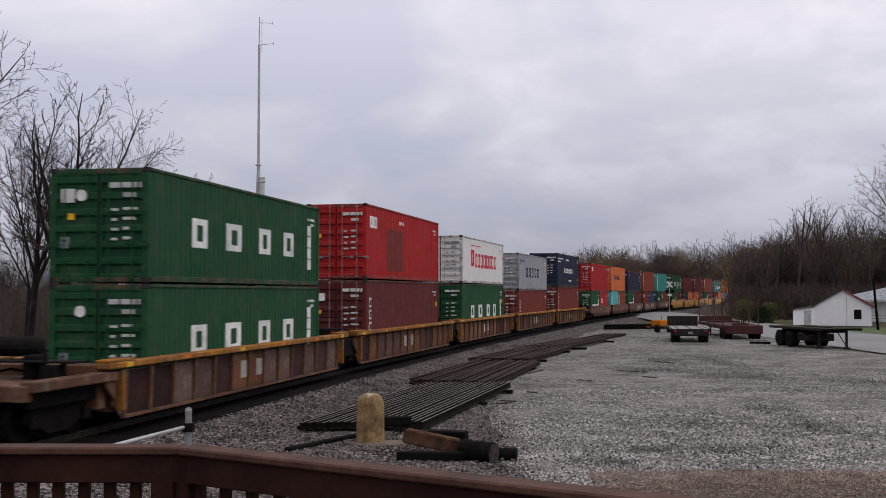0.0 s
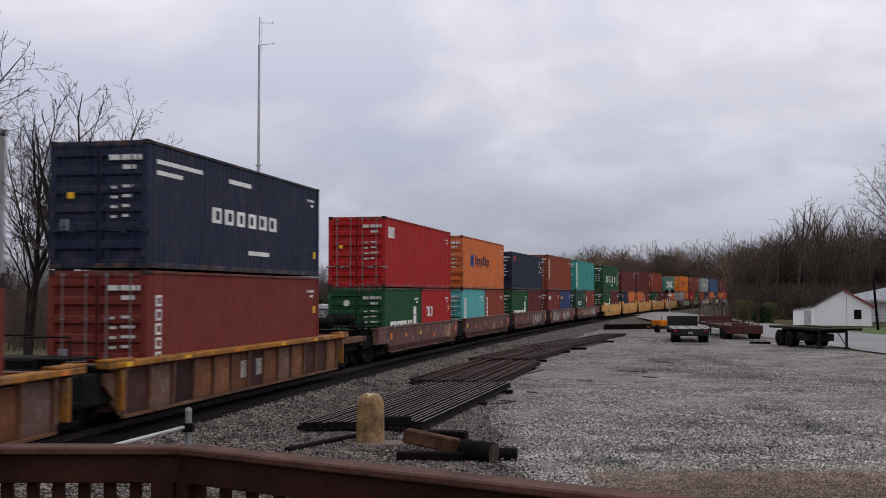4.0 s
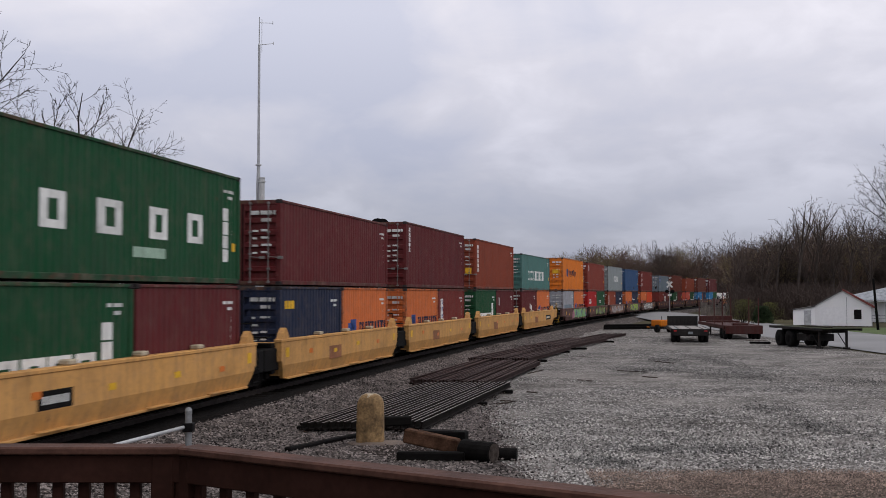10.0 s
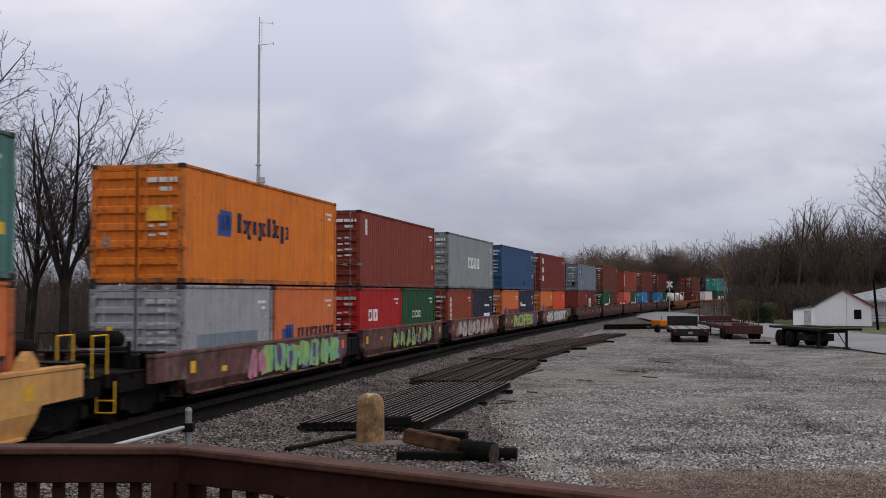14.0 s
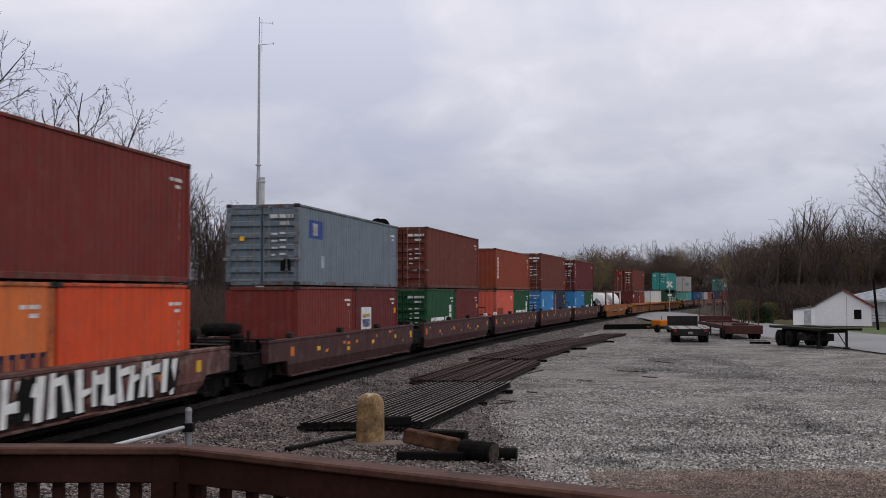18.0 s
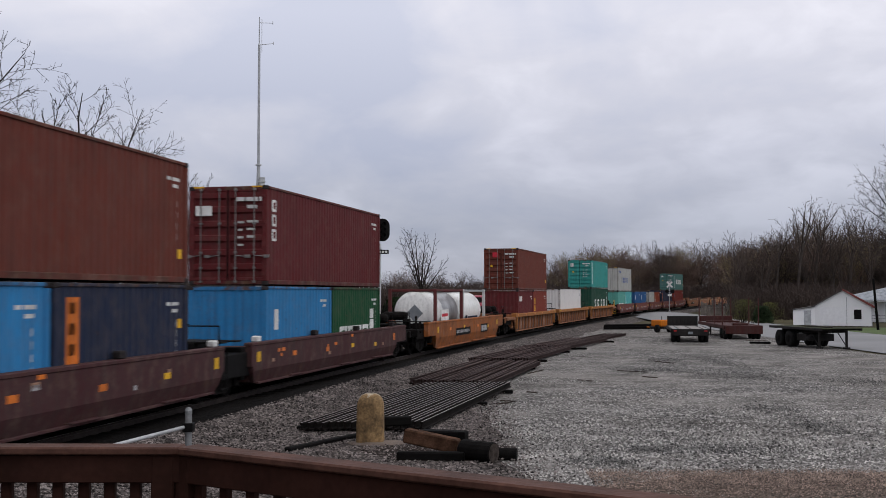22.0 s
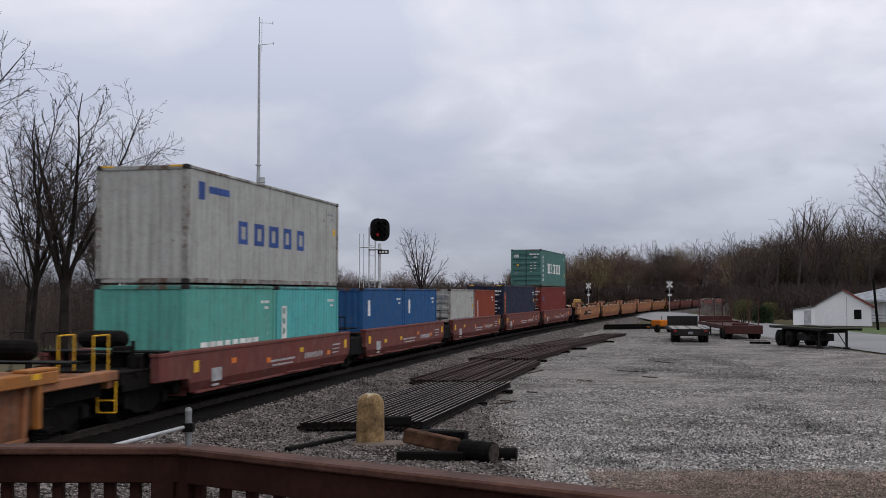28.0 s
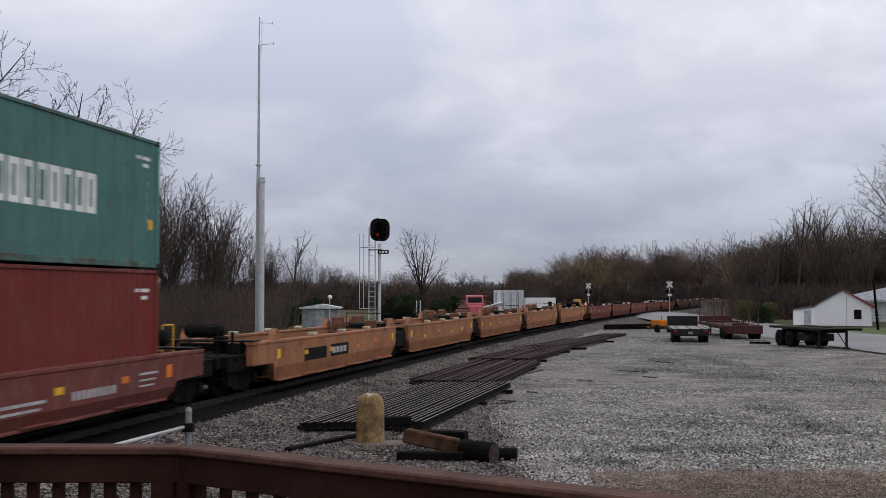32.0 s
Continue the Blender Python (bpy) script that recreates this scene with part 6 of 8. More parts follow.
def timber(name, a, b, w, h, mat, label, round_=False, z=0.0, z2=None):
    a, b = Vector((*a, z)), Vector((*b, z if z2 is None else z2))
    if round_:
        L = (b - a).length
        prof = [(0.0, 0.0), (w * 0.9, 0.0), (w, 0.02)] + [(w * (1 + 0.05 * math.sin(i * 2.1)), 0.03 + (L - 0.06) * i / 6) for i in range(7)] + [(w, L - 0.02), (w * 0.9, L), (0.0, L)]
        spin = (b - a).to_track_quat("Z", "Y").to_matrix().to_4x4()
        g = Geo().lathe(prof, 16, Matrix.Translation((a.x, a.y, a.z + w)) @ spin)
        return solid(name, g, mat, label, "timber", "timbers on the lot")
    L = (b - a).length
    m = Matrix.Translation(a) @ Matrix.Rotation(math.atan2(b.y - a.y, b.x - a.x), 4, "Z") @ Matrix.Rotation(-math.asin((b.z - a.z) / L), 4, "Y")
    g = Geo().cbox(0, L, -w / 2, w / 2, 0, h, 0.025)
    return solid(name, g, mat, label, "timber", "timbers on the lot", m=m)

DARK_SCRAP = plain("dark_scrap_wood", (0.04, 0.028, 0.022), 0.9, scale=5, amount=0.6)
SCRAPS = ((6.4, 57.6, 7.6, 56.0, 0.1), (3.5, 44.9, 4.3, 47.0, 0.16), (10.2, 53.1, 10.8, 51.4, 0.22), (5.1, 41.6, 5.6, 41.0, 0.12), (22.4, 75.5, 21.0, 75.9, 0.5), (7.9, 43.2, 8.3, 42.6, 0.3),
          (1.6, 32.6, 2.0, 33.0, 0.2), (2.8, 36.6, 3.1, 36.3, 0.16), (1.75, 33.6, 2.2, 33.4, 0.12), (7.4, 46.6, 8.5, 45.6, 0.14))
timber("timber", (-0.9, 21.45), (0.42, 21.35), 0.24, 0.22, BLACK_WOOD, "tarred square timber lying on gravel")
log = timber("log", (0.38, 21.62), (0.98, 21.2), 0.215, 0, BLACK_WOOD, "short tarred round log with a sawn end", True)
cut_dir = Vector((0.6, -0.42, 0)).normalized()
part("sawn_end", Geo().tube(Vector((0.98, 21.2, 0.215)) - cut_dir * 0.01, Vector((0.98, 21.2, 0.215)) + cut_dir * 0.006, 0.185, n=14), plain("sawn_end_grain", (0.05, 0.04, 0.035), 0.9, scale=9, amount=0.6, fine=40, bump=0.5), log, "greyish sawn end grain")
timber("log", (0.95, 21.7), (1.45, 21.6), 0.13, 0, BLACK_WOOD, "short dark round log", True)
timber("rotten_timber", (-0.78, 22.2), (0.28, 21.85), 0.28, 0.28, ROTTEN, "split rotten brown timber", z=0.3, z2=0.12)
timber("timber", (-0.5, 23.4), (0.5, 23.1), 0.32, 0.3, BLACK_WOOD, "tarred square timber lying on gravel", z=0.1)
timber("timber", (0.2, 23.0), (0.72, 22.9), 0.12, 0.1, BLACK_WOOD, "narrow dark timber end", z=0.0)
timber("timber", (-1.4, 24.95), (-0.75, 25.15), 0.25, 0.2, BLACK_WOOD, "tarred square timber on the rails", z=0.29)
timber("timber", (-3.2, 22.55), (-1.85, 25.0), 0.16, 0.12, BLACK_WOOD, "old timber half sunk in gravel", z=0.02)
for k, (x, y, x1, y1, w) in enumerate(SCRAPS):
    timber("scrap_timber", (x, y), (x1, y1), w * 0.5, 0.03, DARK_SCRAP, "loose scrap of timber on gravel")

# pipe gate beside the track
PIPE = plain("pale_pipe", (0.42, 0.43, 0.44), 0.5, 0.2, amount=0.25)
gate = thing("pipe_barrier", "pale grey steel pipe hung on a round capped post", "barrier", m=Matrix.Translation((-4.43, 19.1, 0)))
part("post", Geo().lathe([(0, 0), (0.06, 0), (0.06, 1.2), (0.066, 1.2), (0.066, 1.26), (0.045, 1.31), (0.0, 1.32)], 12), plain("grey_post", (0.22, 0.225, 0.23), 0.5, 0.3), gate)
part("pipe", Geo().tube((-0.06, -0.05, 0.98), (-1.1, -3.6, 0.93), 0.032, n=10), PIPE, gate)
part("bracket", Geo().cbox(-0.09, 0.09, -0.09, 0.09, 0.9, 1.05, 0.01), BLACK, gate)

# ------------------------------------------------------------------ trailers
TYRE = plain("tyre_rubber", (0.014, 0.014, 0.014), 0.85, amount=0.3)
RIM = plain("wheel_rim", (0.12, 0.11, 0.1), 0.6, 0.3)
TR_RED = painted("trailer_red", (0.042, 0.010, 0.009), dirt=0.5, rust=0.15)
TR_BLACK = painted("trailer_black", (0.008, 0.007, 0.007), dirt=0.4, rust=0.1)
PLANK = plain("grey_planks", (0.27, 0.255, 0.245), 0.85, scale=2, amount=0.35)
DARK_PLANK = plain("dark_planks", (0.05, 0.045, 0.035), 0.85, scale=2, amount=0.5)
GREEN_PLANK = plain("mossy_planks", (0.045, 0.05, 0.03), 0.9, scale=1.2, amount=0.4)
tyre_me = Geo().lathe([(0.26, -0.12), (0.44, -0.125), (0.5, -0.09), (0.5, 0.09), (0.44, 0.125), (0.26, 0.12), (0.26, -0.12)], 22, Matrix.Rotation(math.pi / 2, 4, "Y")).mesh("tyre", True)
rim_me = Geo().lathe([(0.0, -0.04), (0.12, -0.05), (0.2, 0.03), (0.26, 0.06), (0.26, -0.08), (0.0, -0.08)], 16, Matrix.Rotation(math.pi / 2, 4, "Y")).mesh("rim", True)

def road_wheel(parent, x, y, r=0.5):
    w = part("wheel", tyre_me, TYRE, parent, "black rubber tyre", m=Matrix.Translation((x, y, r)) @ Matrix.Diagonal((1, r / 0.5, r / 0.5, 1)))
    part("rim", rim_me, RIM, w)

def axle(parent, y, half, r=0.5, dual=True):
    part("axle", Geo().tube((-half + 0.1, y, r), (half - 0.1, y, r), 0.06, n=8), TR_BLACK, parent)
    for sx in (-1, 1):
        road_wheel(parent, sx * (half - 0.14), y, r)
        if dual:
            road_wheel(parent, sx * (half - 0.45), y, r)

def planks(parent, half, y0, y1, z, mat, step=0.3):
    n = int((y1 - y0) / step)
    me = Geo().cbox(-half, half, -step * 0.47, step * 0.47, z, z + 0.045, 0.006).mesh("deck_board")
    for i in range(n):
        part("deck_board", me, mat, parent, m=Matrix.Translation((0, y0 + step * (i + 0.5), 0)))

# low flatbed seen from behind, black headboard
t1 = thing("flatbed_trailer", "low black flatbed trailer with pale plank deck and headboard", "trailer", "trailers on the lot", Matrix.Translation((16.55, 73.2, 0)) @ Matrix.Rotation(-0.16, 4, "Z"))
part("frame", Geo().cbox(-0.5, -0.35, 0.0, 7.4, 0.55, 0.86, 0.02).cbox(0.35, 0.5, 0.0, 7.4, 0.55, 0.86, 0.02).cbox(-1.22, 1.22, -0.06, 0.06, 0.45, 0.9, 0.02).cbox(-1.2, 1.2, 3.5, 3.6, 0.7, 0.86, 0.02), TR_BLACK, t1)
for sx in (-1, 1):
    part("side_rail", Geo().cbox(sx * 1.22 - 0.05, sx * 1.22 + 0.05, 0.06, 7.4, 0.72, 0.92, 0.01), TR_BLACK, t1)
planks(t1, 1.16, 0.08, 7.3, 0.865, PLANK)
part("headboard", Geo().cbox(-1.2, 1.0, 7.4, 7.5, 0.9, 1.62, 0.015), TR_BLACK, t1, "black steel headboard")
for k in range(3):
    part("strap_rail", Geo().cbox(-0.8 + 0.8 * k - 0.04, -0.8 + 0.8 * k + 0.04, 0.08, 7.2, 0.912, 0.93, 0.004), TR_BLACK, t1)
axle(t1, 0.7, 1.22, 0.45)
axle(t1, 1.8, 1.22, 0.45)
part("number_plate", Geo().cbox(-0.15, 0.15, -0.075, -0.062, 0.56, 0.72, 0.005), GREY_MARK, t1, "blank grey plate")
for sx in (-1, 1):
    part("tail_lamp", Geo().cbox(sx * 1.0 - 0.1, sx * 1.0 + 0.1, -0.08, -0.062, 0.72, 0.82, 0.01), plain("red_lens", (0.3, 0.01, 0.01), 0.3), t1, "dull red tail lamp")

# red stake trailer
t2 = thing("stake_trailer", "faded red flat trailer with tall steel stakes", "trailer", "trailers on the lot", Matrix.Translation((21.35, 77.6, 0)) @ Matrix.Rotation(-0.08, 4, "Z"))
part("frame", Geo().cbox(-1.3, 1.3, -0.1, 0.1, 0.4, 1.0, 0.03).cbox(-0.55, -0.35, 0, 12.5, 0.55, 0.9, 0.02).cbox(0.35, 0.55, 0, 12.5, 0.55, 0.9, 0.02).cbox(-1.3, 1.3, 0.1, 0.8, 0.6, 0.95, 0.05), TR_RED, t2)
for sx in (-1, 1):
    part("side_rail", Geo().cbox(sx * 1.28 - 0.06, sx * 1.28 + 0.06, 0.1, 12.5, 0.75, 1.0, 0.02), TR_RED, t2)
planks(t2, 1.2, 0.85, 12.4, 0.91, TR_RED, 0.4)
part("tool_box", Geo().cbox(-0.6, 0.5, 0.9, 1.5, 0.96, 1.14, 0.04), TR_RED, t2)
for y in (1.3, 4.8, 12.2):
    for sx in (-1, 1):
        part("stake", Geo().cbox(sx * 1.28 - 0.04, sx * 1.28 + 0.04, y - 0.04, y + 0.04, 1.0, 2.95, 0.01), painted("stake_paint", (0.06, 0.02, 0.018), dirt=0.5), t2)
part("bolster", Geo().cbox(-1.3, 1.3, 11.6, 12.3, 1.0, 1.45, 0.04), TR_RED, t2)
part("bolster", Geo().cbox(-1.3, 1.3, 8.5, 8.7, 1.0, 1.15, 0.02), TR_RED, t2)
axle(t2, 0.9, 1.3, 0.48)
axle(t2, 2.1, 1.3, 0.48)
for sx in (-1, 1):
    part("landing_leg", Geo().cbox(sx * 0.8 - 0.06, sx * 0.8 + 0.06, 9.5, 9.62, 0.03, 0.7, 0.01).cbox(sx * 0.8 - 0.14, sx * 0.8 + 0.14, 9.4, 9.72, 0.0, 0.03, 0.005), TR_BLACK, t2)

# long flatbed standing across the lot
a, b = Vector((23.15, 63.5, 0)), Vector((22.2, 70.4, 0))
m3 = Matrix.Translation(a) @ Matrix.Rotation(math.atan2(b.y - a.y, b.x - a.x) - math.pi / 2, 4, "Z")
t3 = thing("flatbed_trailer", "long dark flatbed semi-trailer with a mossy plank deck", "trailer", "trailers on the lot", m3)
L3 = (b - a).length
part("frame", Geo().plate([(0.4, 1.12), (0.4, 0.98), (3.2, 0.85), (L3 - 0.3, 0.85), (L3 - 0.3, 1.12)], -0.55, -0.4).plate([(0.4, 1.12), (0.4, 0.98), (3.2, 0.85), (L3 - 0.3, 0.85), (L3 - 0.3, 1.12)], 0.4, 0.55), TR_BLACK, t3)
for sx in (-1, 1):
    part("side_rail", Geo().cbox(sx * 1.24 - 0.04, sx * 1.24 + 0.04, 0.0, L3, 1.1, 1.25, 0.01), TR_BLACK, t3)
planks(t3, 1.2, 0.02, L3, 1.2, GREEN_PLANK, 0.4)
for i in range(5):
    part("cross_member", Geo().cbox(-1.2, 1.2, 0.6 + i * 1.45 - 0.05, 0.6 + i * 1.45 + 0.05, 1.1, 1.19, 0.01), TR_BLACK, t3)
axle(t3, L3 - 1.2, 1.24, 0.5)
axle(t3, L3 - 2.6, 1.24, 0.5)
for sx in (-1, 1):
    part("landing_leg", Geo().cbox(sx * 0.85 - 0.06, sx * 0.85 + 0.06, 1.0, 1.12, 0.1, 1.1, 0.01).tube((sx * 0.85, 1.06, 0.12), (sx * 0.85, 2.2, 1.0), 0.03, n=6).cbox(sx * 0.85 - 0.16, sx * 0.85 + 0.16, 0.9, 1.22, 0.0, 0.1, 0.02), TR_BLACK, t3)
part("spare_rack", Geo().cbox(-0.9, 0.9, 2.6, 3.9, 0.4, 0.84, 0.04), TR_BLACK, t3)
part("air_tank", Geo().lathe([(0, -0.5), (0.18, -0.48), (0.2, -0.4), (0.2, 0.4), (0.18, 0.48), (0, 0.5)], 12, Matrix.Translation((-0.7, L3 - 4.2, 0.6)) @ Matrix.Rotation(math.pi / 2, 4, "X")), TR_BLACK, t3)
for k in range(3):
    o = timber("plank", (22.9 + 0.15 * k, 64.5 + k * 0.8), (22.3 + 0.12 * k, 67.3 + k * 0.6), 0.25, 0.06, DARK_PLANK, "loose dark plank on a flatbed trailer deck", z=1.246)
# hitch pieces on the ground beside the trailers
timber("drawbar", (20.0, 71.4), (21.3, 71.2), 0.3, 0.14, BLACK_WOOD, "dark drawbar lying on gravel")

# small orange machine behind the trailers
ORANGE_PAINT = painted("machine_orange", (0.5, 0.16, 0.03), dirt=0.5, rust=0.12)
mc = thing("orange_roller", "small faded orange machine with a hooded engine", "machine", m=Matrix.Translation((18.35, 92.0, 0)) @ Matrix.Rotation(0.4, 4, "Z"))
part("engine_hood", Geo().cbox(-0.5, 0.5, -0.6, 0.8, 0.5, 1.05, 0.08), ORANGE_PAINT, mc)
part("chassis", Geo().cbox(-0.45, 0.45, -1.0, 1.1, 0.3, 0.5, 0.03), TR_BLACK, mc)
part("drawbar", Geo().cbox(-0.06, 0.06, 1.1, 2.1, 0.36, 0.44, 0.01), ORANGE_PAINT, mc)
for sx in (-1, 1):
    road_wheel(mc, sx * 0.6, -0.3, 0.32)
part("exhaust", Geo().tube((0.2, 0.2, 1.05), (0.2, 0.2, 1.35), 0.03, n=6), BLACK, mc)

# ------------------------------------------------------------------ crossing signs

def crossbuck(x, y, turn, label):
    top = thing("crossing_signal", label, "crossing signal", "signals at the level crossing", Matrix.Translation((x, y, 0.15)) @ Matrix.Rotation(turn, 4, "Z"))
    part("mast", Geo().lathe([(0, 0), (0.16, 0), (0.16, 0.5), (0.065, 0.55), (0.065, 4.85), (0.0, 4.9)], 10), STEEL, top)
    for k in (-1, 1):
        part("cross_board", Geo().cbox(-0.61, 0.61, -0.012, 0.012, -0.115, 0.115, 0.004, Matrix.Translation((0, -0.09 - 0.03 * (k + 1) / 2, 4.45)) @ Matrix.Rotation(k * math.pi / 4, 4, "Y")), WHITE_MARK, top, "white crossbuck board")
    arm = part("light_arm", Geo().tube((-0.7, -0.05, 3.4), (0.7, -0.05, 3.4), 0.035, n=6), BLACK, top)
    for sx in (-1, 1):
        part("lamp_hood", Geo().lathe([(0.0, 0.0), (0.26, 0.0), (0.28, 0.02), (0.16, 0.08), (0.13, 0.25), (0.0, 0.25)], 14, Matrix.Translation((sx * 0.45, -0.2, 3.4)) @ Matrix.Rotation(-math.pi / 2, 4, "X")), BLACK, arm, "unlit black lamp with round backing")
    part("bell", Geo().lathe([(0, 0), (0.14, 0.0), (0.14, 0.08), (0, 0.14)], 10, Matrix.Translation((0, 0, 4.9))), STEEL, top)
    part("track_sign", Geo().cbox(-0.3, 0.3, -0.1, -0.08, 2.7, 3.0, 0.004), WHITE_MARK, top, "small white sign")
    return top

crossbuck(34.3, 165.5, 0.1, "white crossbuck signal on a pale mast beside the track")
crossbuck(26.1, 196.0, -0.2, "white crossbuck signal on a pale mast beyond the track")

# ------------------------------------------------------------------ signal, radio mast and hut beyond the track
GALV = plain("signal_galvanised", (0.55, 0.56, 0.57), 0.5, 0.3, amount=0.15)
sg = thing("railway_signal", "galvanised signal mast with ladder and black hooded heads, one red", "railway signal", m=Matrix.Translation((-3.72, 63.9, 0)))
part("mast", Geo().lathe([(0, 0), (0.22, 0), (0.22, 0.25), (0.095, 0.3), (0.095, 6.2), (0, 6.2)], 12), GALV, sg)
part("foundation", Geo().cbox(-0.45, 0.45, -0.45, 0.45, 0.0, 0.25, 0.03), plain("signal_base", (0.3, 0.29, 0.28), 0.9), sg)
part("ladder", Geo().path([(-0.62, 0.1, 0.1), (-0.62, 0.1, 7.2)], 0.035, 6).path([(-0.26, 0.1, 0.1), (-0.26, 0.1, 6.4)], 0.03, 6), GALV, sg)
rung = Geo().tube((-0.62, 0.1, 0), (-0.26, 0.1, 0), 0.014, n=5).mesh("rung")
for i in range(20):
    part("rung", rung, GALV, sg, m=Matrix.Translation((0, 0, 0.4 + 0.3 * i)))
part("platform", Geo().cbox(-0.65, 0.15, -0.3, 0.35, 4.0, 4.05, 0.01).cbox(-0.65, 0.15, -0.3, 0.35, 5.85, 5.9, 0.01), GALV, sg)
for x in (-1.2, -0.95):
    part("hoop_rail", Geo().path([(x, 0.4, 2.4), (x, 0.4, 6.8)], 0.022, 5), GALV, sg)
for z in (2.4, 4.2, 6.0):
    part("hoop", Geo().path([(-0.62, 0.1, z), (-0.95, 0.4, z), (-1.2, 0.4, z), (-1.2, 0.75, z), (-0.4, 0.75, z), (-0.26, 0.1, z)], 0.018, 5), GALV, sg)
for k, (x, y) in enumerate(((-0.12, -0.12), (0.16, 0.18))):
    head = part("signal_head", Geo().plate([(0, 0)] and [(-0.42 * math.cos(q), 0.25 + 0.42 * math.sin(q)) for q in np.linspace(math.pi, 0, 9)][::-1] + [(-0.42 * math.cos(q), -0.25 - 0.42 * math.sin(q)) for q in np.linspace(math.pi, 0, 9)], -0.06, 0.06), BLACK, sg, "black signal head",
                m=Matrix.Translation((x, y, 7.02)) @ Matrix.Rotation(-math.pi / 2 + 0.25, 4, "Z") @ Matrix.Rotation(0, 4, "X"))
    for z in (-0.32, 0.0, 0.32):
        part("lamp_visor", Geo().lathe([(0.13, 0.0), (0.15, 0.0), (0.15, 0.34), (0.13, 0.34), (0.13, 0.02), (0.0, 0.02)], 14, Matrix.Translation((0.06, 0, z)) @ Matrix.Rotation(math.pi / 2, 4, "Y")), BLACK, head)
red = bpy.data.materials.new("red_signal_light")
red.use_nodes = True
rb = red.node_tree.nodes["Principled BSDF"]
rb.inputs["Base Color"].default_value = (0.4, 0.01, 0.02, 1)
rb.inputs["Emission Color"].default_value, rb.inputs["Emission Strength"].default_value = (1, 0.04, 0.05, 1), 0.12
part("red_lamp", Geo().lathe([(0, 0), (0.09, 0), (0.07, 0.03), (0, 0.04)], 12, Matrix.Translation((-0.1, -0.25, 6.72)) @ Matrix.Rotation(math.pi / 2, 4, "X")), red, sg, "lit red lamp")
part("number_board", Geo().cbox(-0.1, 0.55, -0.16, -0.14, 5.6, 5.84, 0.004), BLACK, sg, "small black plate with pale bars in place of a number")
part("number_bars", Geo().box(-0.02, 0.1, -0.166, -0.161, 5.66, 5.78).box(0.16, 0.28, -0.166, -0.161, 5.66, 5.78).box(0.34, 0.46, -0.166, -0.161, 5.66, 5.78), WHITE_MARK, sg)

ms = thing("radio_mast", "tall grey steel radio mast with a shorter thick pole beside it", "mast", m=Matrix.Translation((-9.72, 58, 0)))
part("pole", Geo().lathe([(0, 0), (0.13, 0), (0.12, 9.0), (0.085, 10.1), (0.075, 10.2), (0.065, 16.6), (0.03, 16.7), (0.025, 18.1), (0, 18.1)], 12, Matrix.Translation((-0.12, 0, 0))), plain("mast_steel", (0.40, 0.41, 0.43), 0.5, 0.4, amount=0.1), ms)
part("collar", Geo().lathe([(0, 10.1), (0.16, 10.1), (0.16, 10.18), (0, 10.18)], 12, Matrix.Translation((-0.12, 0, 0))), GALV, ms)
part("thick_pole", Geo().lathe([(0, 0), (0.17, 0), (0.15, 9.4), (0.17, 9.4), (0.17, 9.45), (0, 9.45)], 12, Matrix.Translation((0.1, -0.2, 0))), GALV, ms)
part("collar", Geo().lathe([(0, 9.2), (0.2, 9.2), (0.2, 9.26), (0, 9.26)], 12, Matrix.Translation((0.1, -0.2, 0))), GALV, ms)
part("antenna", Geo().tube((-0.12, 0, 17.8), (0.62, -0.1, 17.75), 0.018, n=5).tube((0.62, -0.1, 17.68), (0.62, -0.1, 17.85), 0.018, n=5).tube((-0.1, 0, 16.6), (0.66, -0.1, 16.65), 0.018, n=5).tube((0.66, -0.1, 16.6), (0.66, -0.1, 16.75), 0.018, n=5).tube((0.02, 0, 16.2), (0.02, 0, 18.0), 0.015, n=5), GALV, ms)

hut = thing("equipment_hut", "small grey equipment hut with a pale low roof", "hut", m=Matrix.Translation((-10.9, 98, 0)))
part("wall", Geo().cbox(-1.6, 1.6, -1.2, 1.2, 0, 1.95, 0.02), plain("hut_wall", (0.22, 0.24, 0.26), 0.7), hut)
part("roof", Geo().prism([(-1.8, 1.95), (1.8, 1.95), (1.8, 2.05), (0, 2.35), (-1.8, 2.05)], -1.4, 1.4), plain("hut_roof", (0.5, 0.51, 0.53), 0.6), hut)
part("door", Geo().cbox(-0.4, 0.4, -1.24, -1.205, 0.05, 1.8, 0.01), plain("hut_door", (0.3, 0.31, 0.33), 0.6), hut)
lamp = thing("globe_lamp", "white globe lamp on a thin post", "street lamp", m=Matrix.Translation((-9.95, 98, 0)) @ Matrix.Translation((0, -2, 0)))
part("post", Geo().tube((0, 0, 0), (0, 0, 2.8), 0.04, n=8), GALV, lamp)
part("globe", Geo().lathe([(0.0, -0.2), (0.12, -0.16), (0.2, 0), (0.12, 0.16), (0, 0.2)], 14, Matrix.Translation((0, 0, 2.95))), plain("globe_white", (0.75, 0.75, 0.74), 0.4), lamp)
cab = thing("steel_cabinets", "row of tall pale grey steel cabinets beyond the track", "cabinet", m=Matrix.Translation((7.8, 130, 0)))
for i in range(4):
    part("cabinet", Geo().cbox(-1.75 + i * 0.88, -0.9 + i * 0.88, -0.7, 0.7, 0.0, 3.65, 0.02), plain("cabinet_grey", (0.5, 0.52, 0.54), 0.6, amount=0.15), cab)
    part("door_gap", Geo().cbox(-1.6 + i * 0.88, -1.45 + i * 0.88, -0.73, -0.705, 0.3, 3.4, 0.004), GREY_MARK, cab)
van = thing("box_trailer", "white box trailer parked beyond the track", "trailer", m=Matrix.Translation((11.6, 131, 0)))
